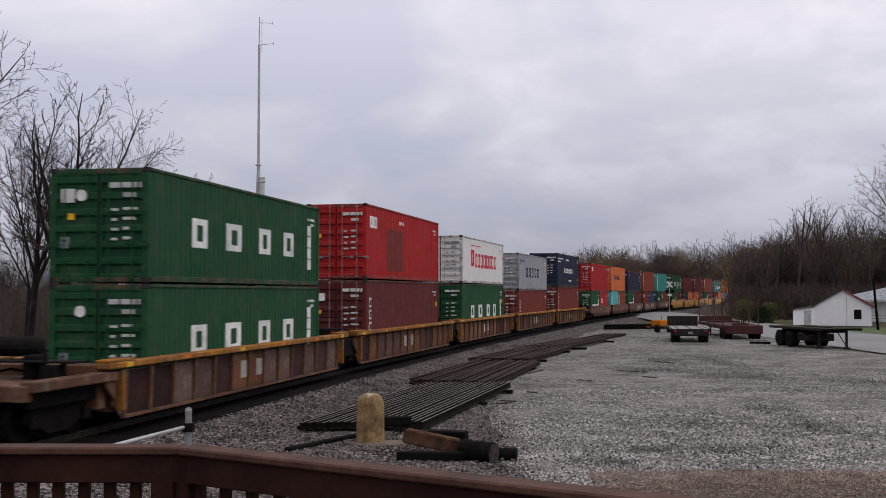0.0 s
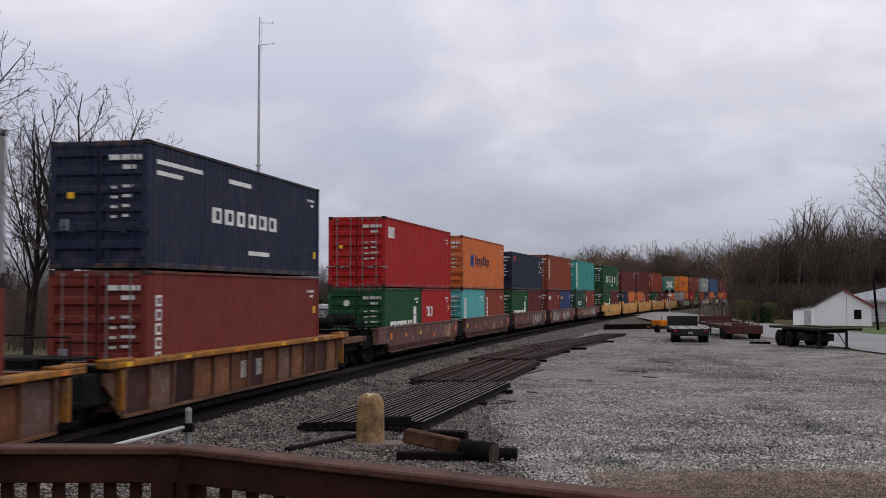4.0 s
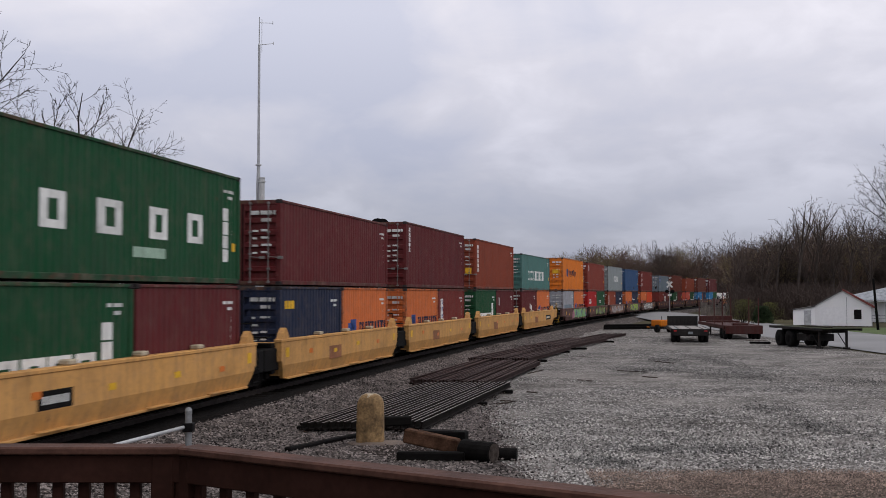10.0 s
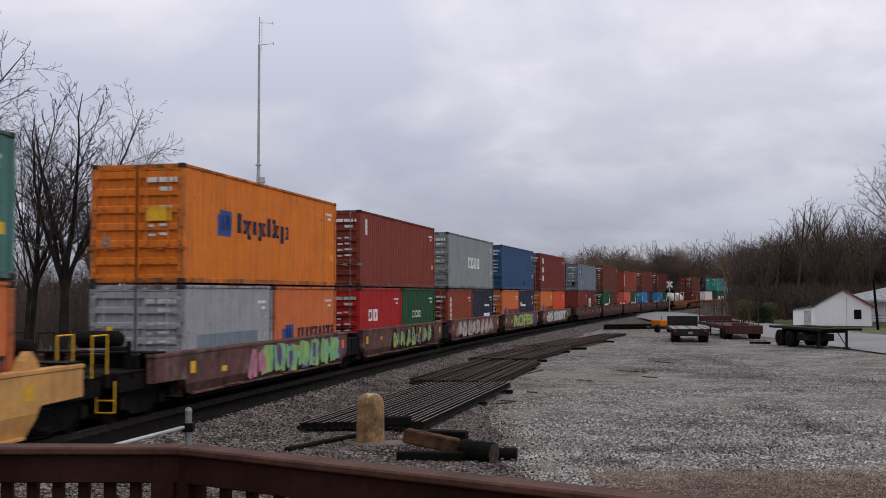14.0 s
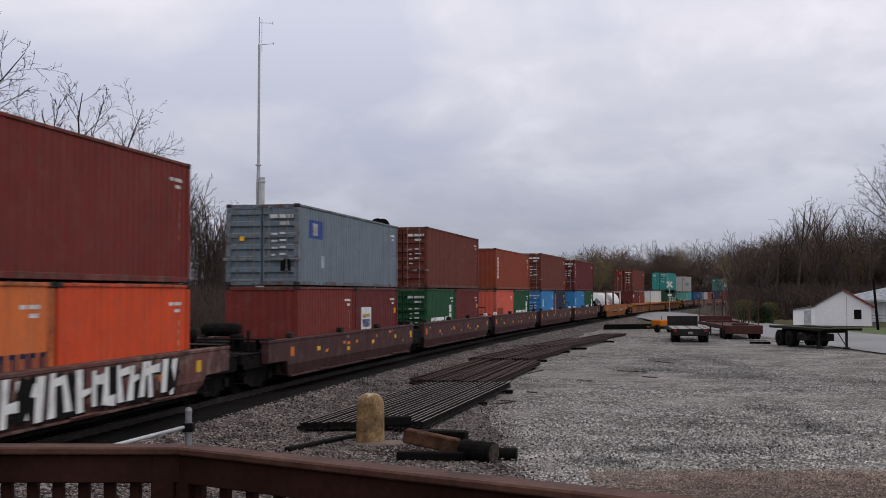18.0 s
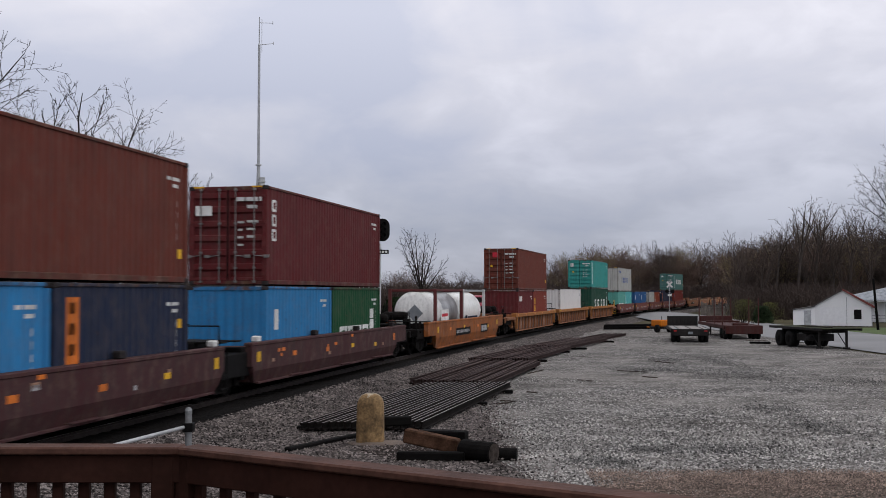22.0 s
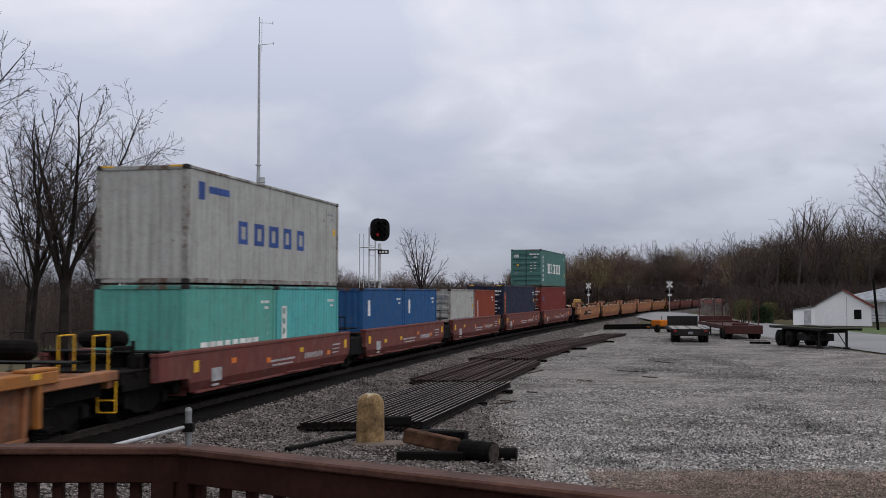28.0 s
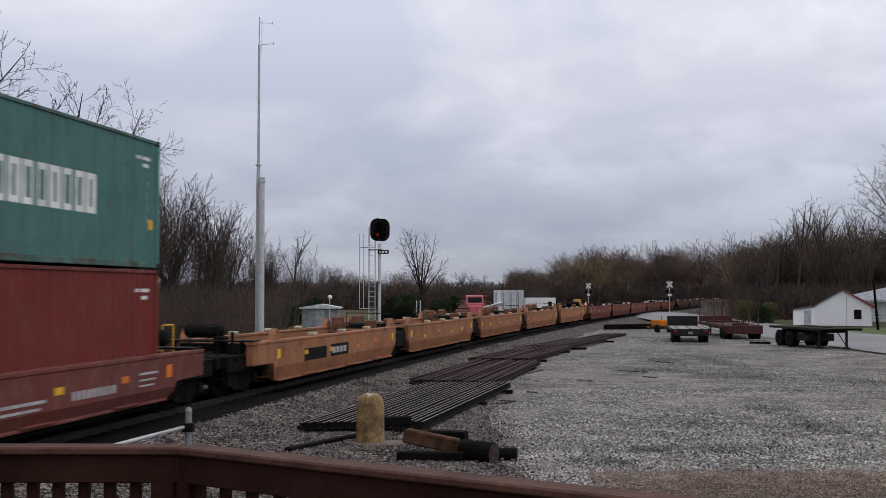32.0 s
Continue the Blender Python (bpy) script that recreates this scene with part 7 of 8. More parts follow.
part("box", Geo().cbox(-1.8, 1.8, -1.0, 1.0, 0.7, 2.75, 0.05), plain("van_white", (0.68, 0.69, 0.7), 0.5, amount=0.1), van)
part("chassis", Geo().cbox(-1.7, 1.7, -0.7, 0.7, 0.45, 0.7, 0.02), BLACK, van)
part("window", Geo().cbox(0.9, 1.35, -1.012, -1.002, 1.7, 2.3, 0.003), BLACK, van)
for x in (-1.1, 1.1):
    w = part("wheel", tyre_me, TYRE, van, m=Matrix.Translation((x, -0.95, 0.45)) @ Matrix.Rotation(math.pi / 2, 4, "Z"))
BROWN_STEEL = plain("machine_brown", (0.16, 0.07, 0.05), 0.8)
PINK = plain("faded_red_cab", (0.42, 0.09, 0.12), 0.5, amount=0.2)
mach = thing("truck", "faded pinkish red lorry with a sloping hood beyond the track", "lorry", m=Matrix.Translation((3.75, 129, 0)))
part("cab", Geo().plate([(-1.0, 0.7), (1.0, 0.7), (1.0, 2.75), (0.3, 3.05), (-0.35, 2.95), (-0.75, 2.2), (-1.0, 2.0)], -1.0, 1.0), PINK, mach)
part("hood", Geo().cbox(-0.85, 0.85, -2.0, -1.0, 0.8, 1.9, 0.15), PINK, mach)
part("windscreen", Geo().add([(-0.85, -0.79, 2.2), (0.85, -0.79, 2.2), (0.8, -0.44, 2.82), (-0.8, -0.44, 2.82)], [(0, 1, 2, 3)]), BLACK, mach, "dark windscreen")
part("flatbed", Geo().cbox(-1.1, 1.1, 1.1, 5.0, 0.9, 1.1, 0.03), BROWN_STEEL, mach)
for x in (-0.9, 0.9):
    for y in (-1.4, 3.6):
        part("wheel", tyre_me, TYRE, mach, m=Matrix.Translation((x, y, 0.5)))
stack = thing("scrap_pile", "tall pile of rusty brown beams and old timbers", "pile", m=Matrix.Translation((3.9, 137, 0)))
r5 = random.Random(41)
part("heap", Geo().lathe([(0, 0), (2.9, 0), (2.5, 1.1), (1.7, 2.0), (0.8, 2.5), (0, 2.6)], 9), BROWN_STEEL, stack)
for k in range(16):
    z = 1.6 + 0.12 * k
    y = r5.uniform(-1.2, 0.6)
    a = r5.uniform(-0.12, 0.22)
    L = r5.uniform(1.6, 2.6) * (1 - 0.03 * k)
    part("beam", Geo().cbox(-L, L, -0.09, 0.09, -0.07, 0.07, 0.01), BROWN_STEEL if k % 3 else ROTTEN, stack, m=Matrix.Translation((r5.uniform(-0.5, 0.7), y, z)) @ Matrix.Rotation(-a, 4, "Y") @ Matrix.Rotation(r5.uniform(-0.5, 0.5), 4, "Z"))
shed = thing("small_shed", "low white shed with a pale sloping roof", "shed", m=Matrix.Translation((5.75, 128, 0)))
part("wall", Geo().prism([(-1.0, 0), (1.1, 0), (1.1, 2.1), (-1.0, 1.5)], 0, 2), plain("shed_white", (0.62, 0.62, 0.62), 0.7, amount=0.1), shed)
part("roof", Geo().prism([(-1.2, 1.5), (1.25, 2.2), (1.25, 2.32), (-1.2, 1.62)], -0.2, 2.2), plain("shed_roof", (0.7, 0.7, 0.71), 0.6, amount=0.1), shed)
part("doorway", Geo().cbox(-0.3, 0.5, -0.03, -0.004, 0, 1.5, 0.004), BLACK, shed)
for x in (-3.05, -2.65):
    solid("marker_post", Geo().cbox(-0.07, 0.07, -0.05, 0.05, 0.0, 2.5, 0.01), GALV, "pale square marker post beyond the track", "post", "marker posts", m=Matrix.Translation((x + 0.2, 118, 0)))
mach2 = thing("yellow_machine", "dirty yellow track machine beyond the track", "machine", m=Matrix.Translation((17.3, 142, 0)))
part("body", Geo().cbox(-1.2, 1.2, -0.8, 0.8, 0.6, 1.7, 0.12), plain("machine_yellow", (0.4, 0.24, 0.06), 0.7), mach2)
part("cab", Geo().cbox(-0.3, 0.6, -0.6, 0.6, 1.7, 2.5, 0.1), plain("machine_yellow", (0.4, 0.24, 0.06)), mach2)
part("undercarriage", Geo().cbox(-1.4, 1.4, -0.7, 0.7, 0.0, 0.6, 0.1), BLACK, mach2)

# board fence near the crossing
fence = thing("board_fence", "weathered grey-brown fence of uneven upright boards", "fence", m=Matrix.Translation((36.0, 152, 0)))
FB = plain("fence_board", (0.17, 0.145, 0.13), 0.9, scale=1, amount=0.5)
rnd = random.Random(9)
for i in range(44):
    x = i * 0.3
    hgt = rnd.choice((1.4, 1.7, 1.9, 2.1)) if i % 7 < 5 else 2.4
    part("board", Geo().cbox(x - 0.12, x + 0.12, -0.03, 0.03, 0, hgt, 0.005), FB, fence)
part("rail", Geo().cbox(-0.1, 13.0, 0.03, 0.08, 0.5, 0.62, 0.005).cbox(-0.1, 13.0, 0.03, 0.08, 1.1, 1.22, 0.005), FB, fence)

# ------------------------------------------------------------------ houses by the road
SIDING = plain("white_siding", (0.92, 0.92, 0.93), 0.7, scale=0.4, amount=0.05, fine=6)
house = thing("white_shed_house", "small white gabled house with a red roof edge and lean-to", "house", m=Matrix.Translation((40.0, 109.4, 0)) @ Matrix.Rotation(-0.36, 4, "Z"))
part("wall", Geo().prism([(-2.65, 0), (2.75, 0), (2.75, 1.95), (0, 3.55), (-2.65, 2.0)], 0, 7), SIDING, house)
part("lean_to", Geo().prism([(-4.75, 0), (-2.66, 0), (-2.66, 1.9), (-4.75, 1.55)], 0.02, 6), SIDING, house)
ROOF_RED = plain("roof_red", (0.2, 0.055, 0.05), 0.7, amount=0.3)
ROOF_DARK = plain("roof_dark", (0.09, 0.085, 0.085), 0.8)
part("roof", Geo().prism([(2.95, 1.78), (3.05, 1.95), (0, 3.75), (0, 3.57)], -0.25, 7.2), ROOF_RED, house, "dull red sheet roof slope")
part("roof", Geo().prism([(0, 3.57), (0, 3.68), (-2.9, 1.98), (-2.9, 1.88)], -0.2, 7.2), ROOF_DARK, house, "dark roof slope")
part("roof", Geo().prism([(-2.66, 1.92), (-2.66, 2.0), (-4.9, 1.62), (-4.9, 1.55)], -0.15, 6.2), ROOF_DARK, house, "low dark lean-to roof")
wd = part("window", Geo().cbox(1.05, 1.75, -0.03, -0.004, 0.7, 1.65, 0.005), BLACK, house, "dark window")
part("window_frame", Geo().cbox(0.98, 1.05, -0.05, -0.004, 0.65, 1.7, 0.004).cbox(1.75, 1.82, -0.05, -0.004, 0.65, 1.7, 0.004), SIDING, wd)
GREY_TRIM = plain("grey_trim", (0.45, 0.46, 0.48), 0.7)
part("garage_door", Geo().cbox(-2.2, 0.3, -0.025, -0.004, 0.05, 1.9, 0.004), plain("door_white", (0.84, 0.84, 0.86), 0.7, amount=0.06), house, "wide white plank door")
part("door", Geo().cbox(-3.7, -3.0, -0.02, 0.015, 0.02, 1.55, 0.004), GREY_TRIM, house)
part("corner_trim", Geo().cbox(2.68, 2.76, -0.04, -0.004, 0, 1.9, 0.004).cbox(0.35, 0.4, -0.03, -0.004, 0.05, 2.9, 0.004), GREY_TRIM, house)
h2 = thing("white_house", "larger white house with a grey roof behind the shed", "house", m=Matrix.Translation((48.5, 124, 0)) @ Matrix.Rotation(-0.3, 4, "Z"))
part("wall", Geo().prism([(-3.6, 0), (9, 0), (9, 2.6), (-3.6, 2.6)], 0, 8), SIDING, h2)
part("roof", Geo().add([(-4.0, -0.4, 2.5), (9.4, -0.4, 2.5), (9.4, 4, 4.9), (6.2, 4, 4.9), (-4.0, 8.4, 2.5), (9.4, 8.4, 2.5)], [(0, 1, 2, 3), (4, 3, 2, 5), (0, 3, 4), (0, 4, 5, 1)]), plain("roof_grey", (0.30, 0.32, 0.35), 0.7), h2)
part("porch_rail", Geo().cbox(-3.6, 9, -1.5, -1.4, 0.75, 0.85, 0.01).cbox(-3.6, 9, -1.5, -1.4, 0.4, 0.46, 0.01), GREY_TRIM, h2)
for x in (-3.4, -1, 1.5, 4):
    part("porch_post", Geo().cbox(x - 0.06, x + 0.06, -1.52, -1.38, 0, 2.5, 0.01), GREY_TRIM, h2)
part("porch_roof", Geo().cbox(-3.8, 9.2, -1.7, -0.02, 2.3, 2.42, 0.02), GREY_TRIM, h2)
up = thing("utility_pole", "dark leaning wooden pole beside the road", "pole", m=Matrix.Translation((38.9, 97.8, 0)) @ Matrix.Rotation(-0.08, 4, "Y"))
part("shaft", Geo().tube((0, 0, 0), (0, 0, 4.6), 0.12, 0.1, n=10), BLACK_WOOD, up)

# ------------------------------------------------------------------ trees: bare, early spring
BARK = plain("bark", (0.032, 0.026, 0.024), 0.95, scale=3, amount=0.4, bump=0.5, spread=0.3)
# bark of distant trees: haze put in as a paler colour
HAZY_BARK = plain("hazy_brown_bark", (0.07, 0.058, 0.052), 0.95, scale=3, amount=0.4, bump=0.3, spread=0.3)
TWIG = plain("twigs", (0.055, 0.044, 0.039), 0.95, scale=0.5, amount=0.4, bump=0, spread=0.3)
TWIG_GREEN = plain("budding_twigs", (0.24, 0.19, 0.095), 0.95, scale=0.3, amount=0.4, bump=0, spread=0.3)
TWIG_RED = plain("reddish_twigs", (0.165, 0.108, 0.086), 0.95, scale=0.3, amount=0.4, bump=0, spread=0.3)

class Limbs:
    """Tapered three- to six-sided limbs collected as arrays."""

    def __init__(self):
        self.v, self.f = [], []

    def limb(self, a, b, r0, r1, n):
        d = (b - a)
        if d.length < 1e-5:
            return
        d.normalize()
        u = d.orthogonal().normalized()
        w = d.cross(u)
        k = len(self.v)
        for c, r in ((a, r0), (b, r1)):
            for i in range(n):
                q = 6.28319 * i / n
                p = c + (u * math.cos(q) + w * math.sin(q)) * r
                self.v.append((p.x, p.y, p.z))
        self.f += [(k + i, k + (i + 1) % n, k + n + (i + 1) % n, k + n + i) for i in range(n)]

    def mesh(self, name):
        me = bpy.data.meshes.new(name)
        me.from_pydata(self.v, [], self.f)
        return me

def bare_tree(seed, height, r, fork, limbs, gaps, ratio, open_=0.35, twig=0.007, depth=4, wig=0.07, rise=0.05, drop=1.0, lean=False):
    """Trunk limbs and crown twigs of one leafless tree: a trunk that forks into long limbs, shoots set along each."""
    rnd = random.Random(seed)
    trunk, crown = Limbs(), Limbs()

    def grow(p, d, length, rad, level, first=0.12):
        into = trunk if level < 2 else crown
        n = (8, 6, 4, 3, 3)[level] if not lean else (5, 4, 3, 3, 3)[level]
        steps = (5, 8, 4, 3, 2)[level] if not lean else (3, 5, 2, 1, 1)[level]
        pts, rads, dirs = [p], [rad], [d]
        for i in range(steps):
            k = wig * (0.5 if level == 0 else 1.0 + 0.35 * level)
            d = (d + Vector((rnd.gauss(0, k), rnd.gauss(0, k), rnd.gauss(0, k * 0.6) + (rise * (1.0 if level == 1 else 0.6) if level else 0.05)))).normalized()
            q = p + d * (length / steps)
            f = (i + 1) / steps
            rb = max(twig * 0.6, rad * (1 - (0.25 if level == 0 else 0.88) * f))
            into.limb(p, q, max(rads[-1], twig * 0.6), rb, n)
            p = q
            pts.append(q)
            rads.append(rb)
            dirs.append(d)
        if level >= depth:
            return
        if level == 0:
            a0 = rnd.uniform(0, 6.283)
            for j in range(limbs):
                a = a0 + 6.283 * j / limbs + rnd.uniform(-0.35, 0.35)
                tilt = open_ * rnd.uniform(0.45, 1.25)
                side = Vector((math.cos(a), math.sin(a), 0))
                nd = (d * math.cos(tilt) + side * math.sin(tilt)).normalized()
                at = pts[-1] if j < 2 else pts[-2].lerp(pts[-1], rnd.random())
                grow(at, nd, (height - fork) * rnd.uniform(0.82, 1.0) * (1.1 - 0.28 * tilt / open_), rads[-1] * rnd.uniform(0.55, 0.78), 1)
            return
        gap = gaps[min(level - 1, len(gaps) - 1)]
        count = max(2, int(length / gap))
        a = rnd.uniform(0, 6.283)
        for j in range(count):
            f = first + (0.97 - first) * (j + rnd.uniform(0.1, 0.9)) / count
            x = f * steps
            i = min(int(x), steps - 1)
            at, dd, rr = pts[i].lerp(pts[i + 1], x - i), dirs[i + 1], rads[i] + (rads[i + 1] - rads[i]) * (x - i)
            a += 2.4 + rnd.uniform(-0.5, 0.5)
            side = dd.orthogonal().normalized()
            side.rotate(Matrix.Rotation(a, 3, dd))
            tilt = rnd.uniform(0.5, 0.95) * drop
            nd = (dd * math.cos(tilt) + side * math.sin(tilt)).normalized()
            grow(at, nd, length * ratio[min(level - 1, len(ratio) - 1)] * (1 - (0.32 if depth == 3 else 0.6) * f) * rnd.uniform(0.7, 1.25), max(twig, rr * 0.55), level + 1)

    grow(Vector((0, 0, -0.1)), Vector((rnd.gauss(0, 0.03), rnd.gauss(0, 0.03), 1)).normalized(), fork, r, 0)
    return trunk.mesh("trunk"), crown.mesh("crown")

# forked vase; slender; broad and crooked; slender and thin; rounded; tall fork
NEAR = [
    bare_tree(21, 12, 0.2, 3.4, 6, (0.42, 0.22, 0.17), (0.46, 0.5, 0.52), 0.42, 0.0085, 4, 0.06, 0.05, 1.0),
    bare_tree(22, 14, 0.15, 4.5, 5, (0.42, 0.3, 0.26), (0.36, 0.42, 0.42), 0.4, 0.016, 4, 0.04, 0.07, 0.8, True),
    bare_tree(60, 15, 0.2, 4.2, 6, (0.5, 0.3, 0.24), (0.45, 0.5, 0.5), 0.7, 0.011, 4, 0.09, 0.03, 1.05),
    bare_tree(24, 14, 0.14, 4.0, 5, (0.42, 0.32, 0.26), (0.34, 0.42, 0.42), 0.36, 0.016, 4, 0.04, 0.07, 0.8, True),
    bare_tree(31, 11, 0.17, 3.4, 8, (0.42, 0.36, 0.3), (0.34, 0.42, 0.45), 0.46, 0.016, 4, 0.03, 0.02, 0.9, True),
    bare_tree(25, 16, 0.2, 8.5, 5, (0.6, 0.4, 0.34), (0.36, 0.44, 0.45), 0.36, 0.016, 4, 0.06, 0.05, 0.95, True)]
DARK_TWIG = plain("undergrowth_twigs", (0.075, 0.057, 0.05), 0.95, scale=0.3, amount=0.45, bump=0)
# far twigs paler than near ones, haze included in their colour
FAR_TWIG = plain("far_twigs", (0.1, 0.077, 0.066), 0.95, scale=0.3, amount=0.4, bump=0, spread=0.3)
FARS = [bare_tree(41 + i, h, r, fk, n, (0.75, 0.6), (0.42, 0.5), sp, 0.036, 3, 0.07, 0.03, 0.95, True) for i, (h, r, fk, n, sp) in enumerate((
    (17, 0.24, 5, 7, 0.62), (18, 0.26, 6, 7, 0.58), (16, 0.2, 5, 6, 0.5), (19, 0.24, 6, 7, 0.6)))]
MIDS = [bare_tree(51 + i, h, r, fk, n, (0.62, 0.46), (0.42, 0.5), sp, 0.024, 3, 0.07, 0.03, 0.95, True) for i, (h, r, fk, n, sp) in enumerate((
    (17, 0.24, 5, 7, 0.6), (18, 0.26, 7, 6, 0.6), (16, 0.2, 5, 7, 0.5)))]

def tall(pair):
    return max(v.co.z for v in pair[1].vertices)

TALL = [tall(p) for p in NEAR]

def tree(x, y, k, high, turn, twig_mat=None, label="bare deciduous tree with a spreading crown of fine twigs", bark=None):
    scale = high / TALL[k]
    top = thing("tree", label, "tree", "trees", Matrix.Translation((x, y, 0)) @ Matrix.Rotation(turn, 4, "Z") @ Matrix.Diagonal((scale, scale, scale, 1)))
    a, b = NEAR[k]
    part("trunk", a, bark or BARK, top)
    part("crown", b, twig_mat or TWIG, top)
    return top

rnd = random.Random(77)
for x, y, k, s, turn in ((-16.0, 46, 0, 12.6, 0.6), (-18.0, 47.5, 1, 12.4, 1.0), (-19.5, 40, 2, 15.0, 1.833), (-20.2, 53, 3, 11.8, 0.4), (-17.4, 57, 3, 8.8, 2.0), (-16.0, 60, 1, 9.4, 4.0)):
    tree(x, y, k, s, turn)
for i in range(34):
    f = i / 33
    y = 78 + 50 * f + rnd.uniform(-5, 5)
    px = 190 + 320 * f + rnd.uniform(-45, 35)
    x = (px - 784) / 1931 * y
    aim = 288 + 112 * max(0, min(1, (px - 300) / 200)) + rnd.uniform(0, 60)
    tree(x, y, rnd.choice((1, 3, 5, 3)), 3.3 + (519 - aim) / 1931 * y, rnd.uniform(0, 6.28), rnd.choice((TWIG, TWIG, FAR_TWIG)), "bare tree at the edge of a wood beyond the track", HAZY_BARK)
tree(-2.55, 130, 4, 11.2, 1.0, TWIG, "lone bare tree with a rounded crown")
tree(44.4, 104, 2, 18.0, 3.6, TWIG, "tall bare tree reaching over the road")
tree(54, 116, 2, 16.0, 2.6, TWIG, "tall bare tree behind the houses")
for i, (px, top) in enumerate(((1302, 412), (1316, 408), (1330, 410), (1345, 416), (1372, 392), (1392, 380), (1408, 345), (1440, 352), (1454, 356), (1476, 362), (1500, 372), (1520, 368), (1545, 360), (1425, 372), (1385, 398), (1488, 390))):
    y = 150 + 9 * (i % 3)
    tree((px - 784) / 1931 * y, y, (3, 1, 3, 1, 5, 3, 5, 5, 5, 1, 5, 5, 1, 3, 1, 3)[i], 3.3 + (519 - top) / 1931 * y, rnd.uniform(0, 6.28), FAR_TWIG, "tall bare tree in the wood behind the houses", HAZY_BARK)

def wood(name, places, mats, label, kinds):
    """Far woods: many trees joined into one mesh."""
    rng = np.random.default_rng(len(places))
    V, F, off, mi = [], [], 0, []
    src = [(np.array([v.co for me in pair for v in me.vertices]), np.concatenate([np.array([p.vertices[:] for p in pair[0].polygons]), np.array([p.vertices[:] for p in pair[1].polygons]) + len(pair[0].vertices)])) for pair in kinds]
    for x, y, s in places:
        v, f = src[rng.integers(len(src))]
        a = rng.uniform(0, 6.28)
        c, q = math.cos(a), math.sin(a)
        w = v * s * np.array([rng.uniform(0.8, 1.1), rng.uniform(0.8, 1.1), rng.uniform(0.85, 1.1)])
        V.append(np.stack([w[:, 0] * c - w[:, 1] * q + x, w[:, 0] * q + w[:, 1] * c + y, w[:, 2]], 1))
        F.append(f + off)
        mi.append(np.full(len(f), rng.integers(len(mats))))
        off += len(v)
    me = bpy.data.meshes.new(name)
    V, F, mi = np.concatenate(V), np.concatenate(F), np.concatenate(mi)
    me.vertices.add(len(V))
    me.vertices.foreach_set("co", V.ravel())
    me.loops.add(F.size)
    me.loops.foreach_set("vertex_index", F.ravel())
    me.polygons.add(len(F))
    me.polygons.foreach_set("loop_start", np.arange(0, F.size, 4))
    me.polygons.foreach_set("loop_total", np.full(len(F), 4))
    me.polygons.foreach_set("material_index", mi)
    for m in mats:
        me.materials.append(m)
    me.update(calc_edges=True)
    me.validate()
    return tagged(new(name, me), label, "woods", kind="stuff")

places = []
for i in range(190):
    y = rnd.uniform(318, 390)
    px = rnd.uniform(900, 1345)
    x = (px - 784) / 1931 * y
    places.append((x, y, rnd.uniform(0.76, 1.02) * 1.1 * (0.55 + 0.45 * min(1, max(0, (px - 900) / 170)))))
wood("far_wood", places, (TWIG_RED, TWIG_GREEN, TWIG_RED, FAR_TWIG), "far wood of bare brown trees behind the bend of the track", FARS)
places = []
for i in range(170):
    y = rnd.uniform(166, 230)
    px = rnd.uniform(1300, 1600)
    x = (px - 784) / 1931 * y
    places.append((x, y, rnd.uniform(0.6, 0.84) * (0.98 + 0.2 * min(1, (px - 1300) / 130))))
wood("roadside_wood", places, (FAR_TWIG, TWIG_RED, FAR_TWIG, TWIG_GREEN, DARK_TWIG), "dense wood of bare trees behind the houses", MIDS)
places = []
for i in range(70):
    y = rnd.uniform(220, 300)
    x = (rnd.uniform(380, 960) - 784) / 1931 * y
    places.append((x, y, rnd.uniform(0.4, 0.58)))
wood("low_far_wood", places, (FAR_TWIG, TWIG_RED, DARK_TWIG), "low far line of bare trees beyond the track", FARS)
places = []
for i in range(26):
    y = rnd.uniform(110, 200)
    x = (rnd.uniform(-40, 520) - 784) / 1931 * y
    places.append((x, y, rnd.uniform(0.3, 0.5) * (y / 100) ** 0.5))
wood("left_wood", places, (TWIG, TWIG, FAR_TWIG), "wood of bare trees beyond the track", MIDS)

def brush(name, count, region, hmin, hmax, mat, label, seed, width=0.02):
    """Undergrowth: clumps of thin leaning stems."""
    r2 = random.Random(seed)
    L = Limbs()
    for _ in range(count):
        x, y = region(r2)
        for k in range(r2.randint(5, 9)):
            h = r2.uniform(hmin, hmax)
            a = Vector((x + r2.gauss(0, 0.4), y + r2.gauss(0, 0.4), -0.05))
            b = a + Vector((r2.gauss(0, 0.22) * h, r2.gauss(0, 0.22) * h, h))
            L.limb(a, b, width, width * 0.4, 3)
            for j in range(3):
                c = a.lerp(b, r2.uniform(0.35, 0.9))
                L.limb(c, c + Vector((r2.gauss(0, 0.35), r2.gauss(0, 0.35), r2.uniform(0.1, 0.5))) * h * 0.45, width * 0.6, width * 0.3, 3)
    me = L.mesh(name)
    me.materials.append(mat)
    return tagged(new(name, me), label, "undergrowth", kind="stuff")

def px_region(x0, x1, y0, y1):
    def f(r):
        y = r.uniform(y0, y1)
        return (r.uniform(x0, x1) - 784) / 1931 * y, y
    return f

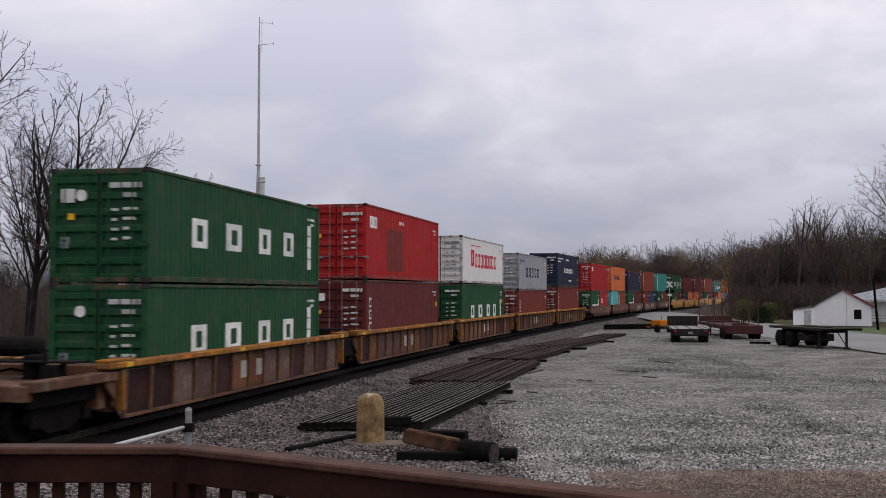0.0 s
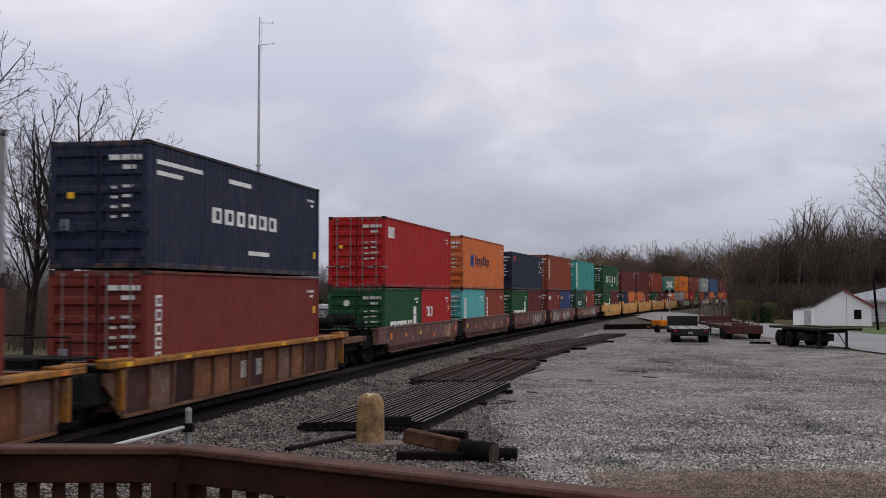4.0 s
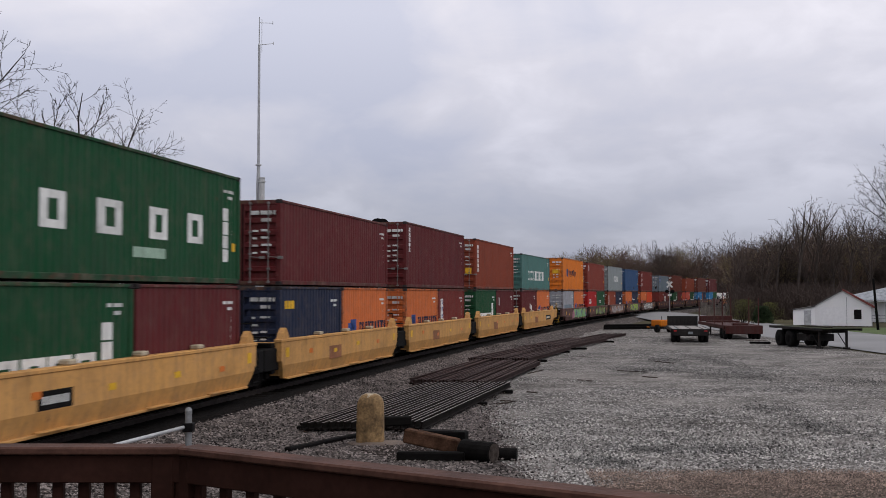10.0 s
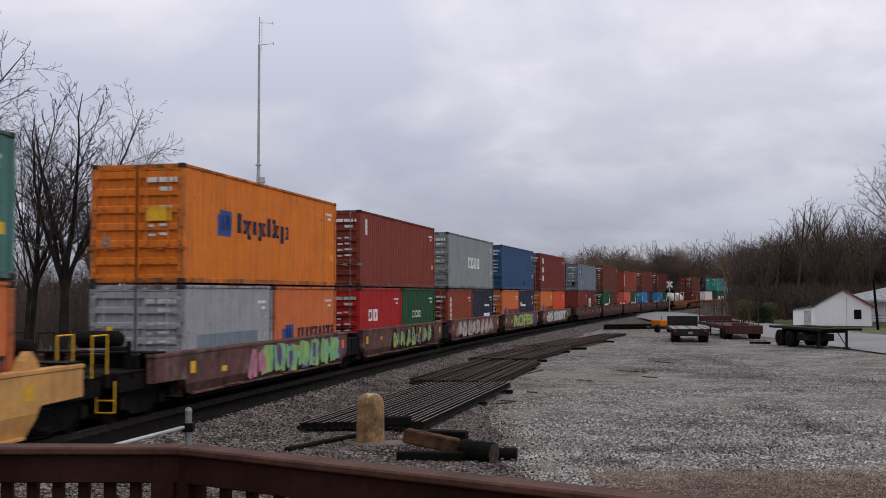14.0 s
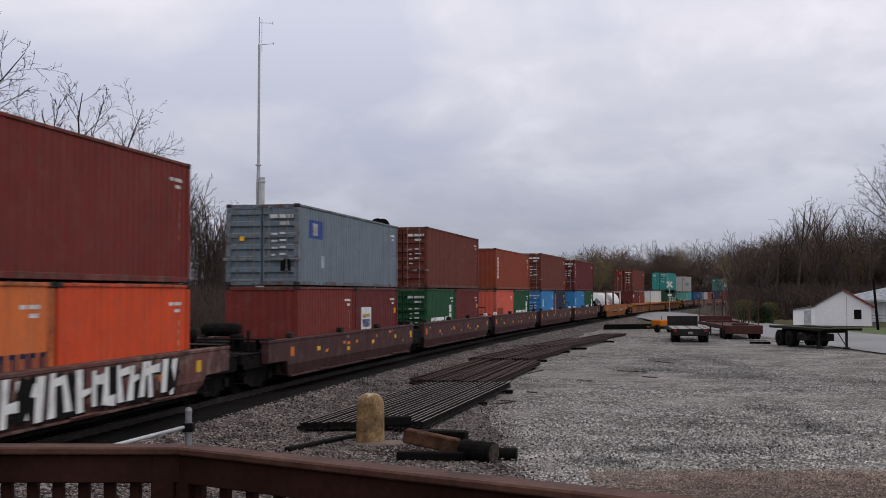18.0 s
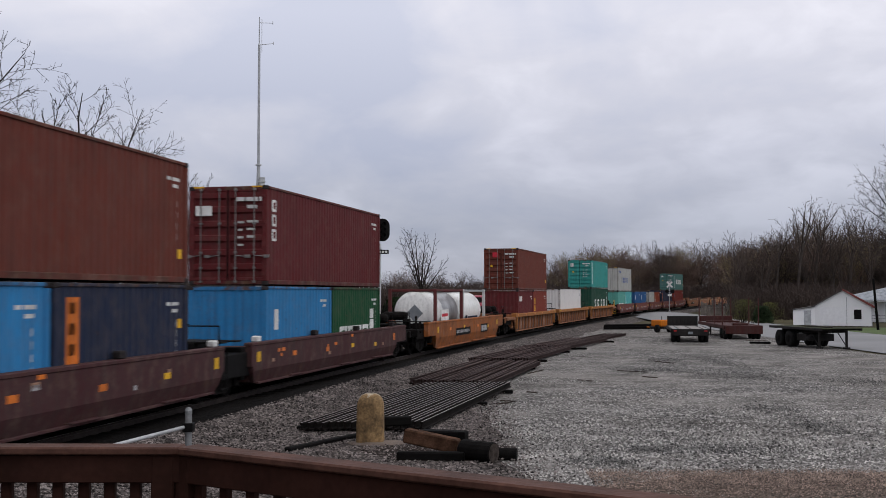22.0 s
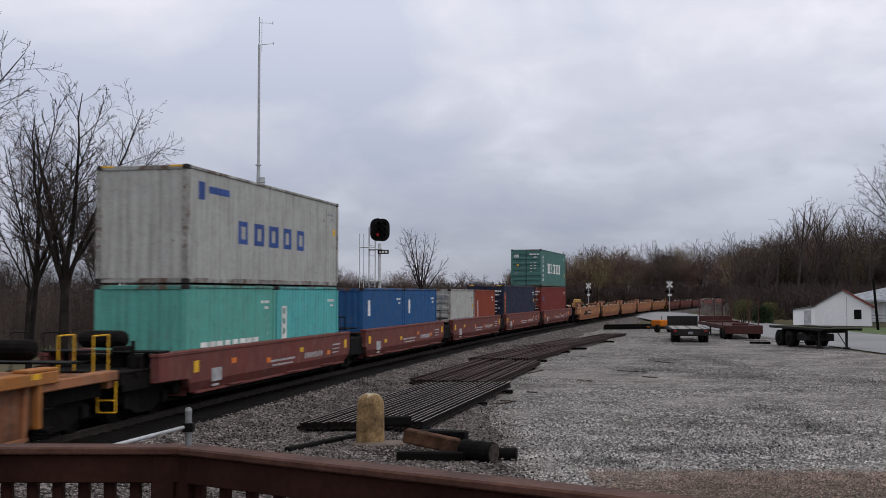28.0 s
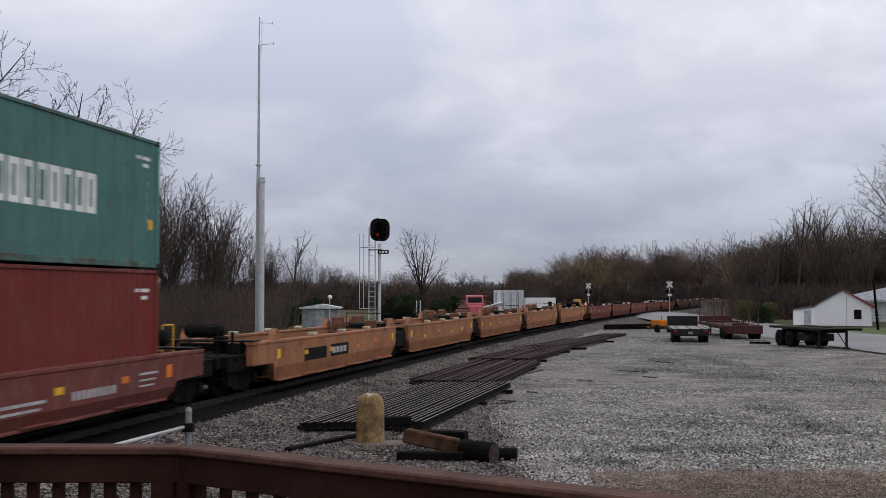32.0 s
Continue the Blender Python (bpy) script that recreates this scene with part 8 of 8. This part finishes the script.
brush("brush_pile", 26, px_region(676, 728, 104, 108), 0.9, 2.3, BLACK_WOOD, "dark heap of cut brush beyond the track", 12, 0.05)
brush("left_brush", 700, px_region(-60, 500, 62, 120), 1.0, 4.2, DARK_TWIG, "tangled brown undergrowth beyond the track", 1, 0.022)
brush("left_far_brush", 500, px_region(-80, 520, 130, 190), 1.5, 5.5, DARK_TWIG, "brown undergrowth inside the wood beyond the track", 7, 0.06)
brush("far_brush", 900, px_region(900, 1345, 312, 345), 2.0, 6.5, DARK_TWIG, "brown undergrowth along the far wood", 2, 0.08)
brush("road_brush", 800, px_region(1296, 1600, 134, 190), 1.2, 5.0, DARK_TWIG, "brown undergrowth behind the houses", 3, 0.04)
brush("mid_brush", 1100, px_region(330, 960, 215, 270), 1.5, 6.0, DARK_TWIG, "brown undergrowth beyond the track", 4, 0.07)

def leafy(name, x, y, r, h, mat, label, seed, count=1500, leaf=0.12):
    """A bush of many small leaf clumps on short stems."""
    r2 = random.Random(seed)
    g = Geo()
    for _ in range(count):
        a, u = r2.uniform(0, 6.283), r2.random() ** 0.5
        z = h * r2.random() ** 0.8
        rr = r * u * (1 - 0.55 * (z / h) ** 2) * (0.8 + 0.3 * math.sin(3 * a + seed))
        c = Vector((rr * math.cos(a), rr * math.sin(a), z))
        d1 = Vector((r2.gauss(0, 1), r2.gauss(0, 1), r2.gauss(0, 1))).normalized() * leaf * r2.uniform(0.5, 1.2)
        d2 = d1.orthogonal().normalized() * leaf * r2.uniform(0.4, 0.9)
        g.add([c - d1, c + d2, c + d1, c - d2], [(0, 1, 2, 3)])
    top = thing(name, label, "bush", "bushes", Matrix.Translation((x, y, 0)))
    part("leaves", g, mat, top)
    st = Geo()
    for _ in range(12):
        st.tube((r2.gauss(0, 0.1), r2.gauss(0, 0.1), 0), (r2.gauss(0, r * 0.4), r2.gauss(0, r * 0.4), h * 0.8), 0.03, 0.01, 5)
    part("stems", st, BARK, top)
    return top

YEL_LEAF = plain("yellow_green_leaf", (0.075, 0.075, 0.024), 0.8, scale=1, amount=0.4, bump=0)
DK_LEAF = plain("dark_evergreen_leaf", (0.022, 0.036, 0.016), 0.8, scale=1, amount=0.5, bump=0)
leafy("yellow_bush", 32.4, 118, 2.2, 2.6, YEL_LEAF, "loose bush in fresh yellow-green bud beside the road", 1, 1500, 0.07)
leafy("yellow_bush", 35.6, 119, 1.8, 2.3, YEL_LEAF, "loose bush in fresh yellow-green bud beside the road", 2, 900, 0.07)
leafy("evergreen_bush", 34.1, 117, 1.3, 1.9, DK_LEAF, "low dark evergreen bush beside the road", 3, 2200, 0.12)
for k, (px, y, r, h) in enumerate(((500, 108, 2.0, 2.4), (530, 118, 1.6, 2.0), (700, 150, 2.0, 2.7), (722, 155, 2.4, 3.0), (775, 165, 2.0, 2.4), (560, 140, 1.6, 2.6), (805, 170, 2.0, 2.8))):
    leafy("evergreen_bush", (px - 784) / 1931 * y, y, r, h, DK_LEAF, "dark evergreen bush beyond the track", 10 + k, 1800, 0.2)

def motions():
    """The train gathers speed slowly along the curved track."""
    times = [0.5 * i for i in range(65)]
    for ob, s, span, m in ROLLING:
        walk(ob, [(t, on_track(s - run(t), span) @ m) for t in times])

motions()
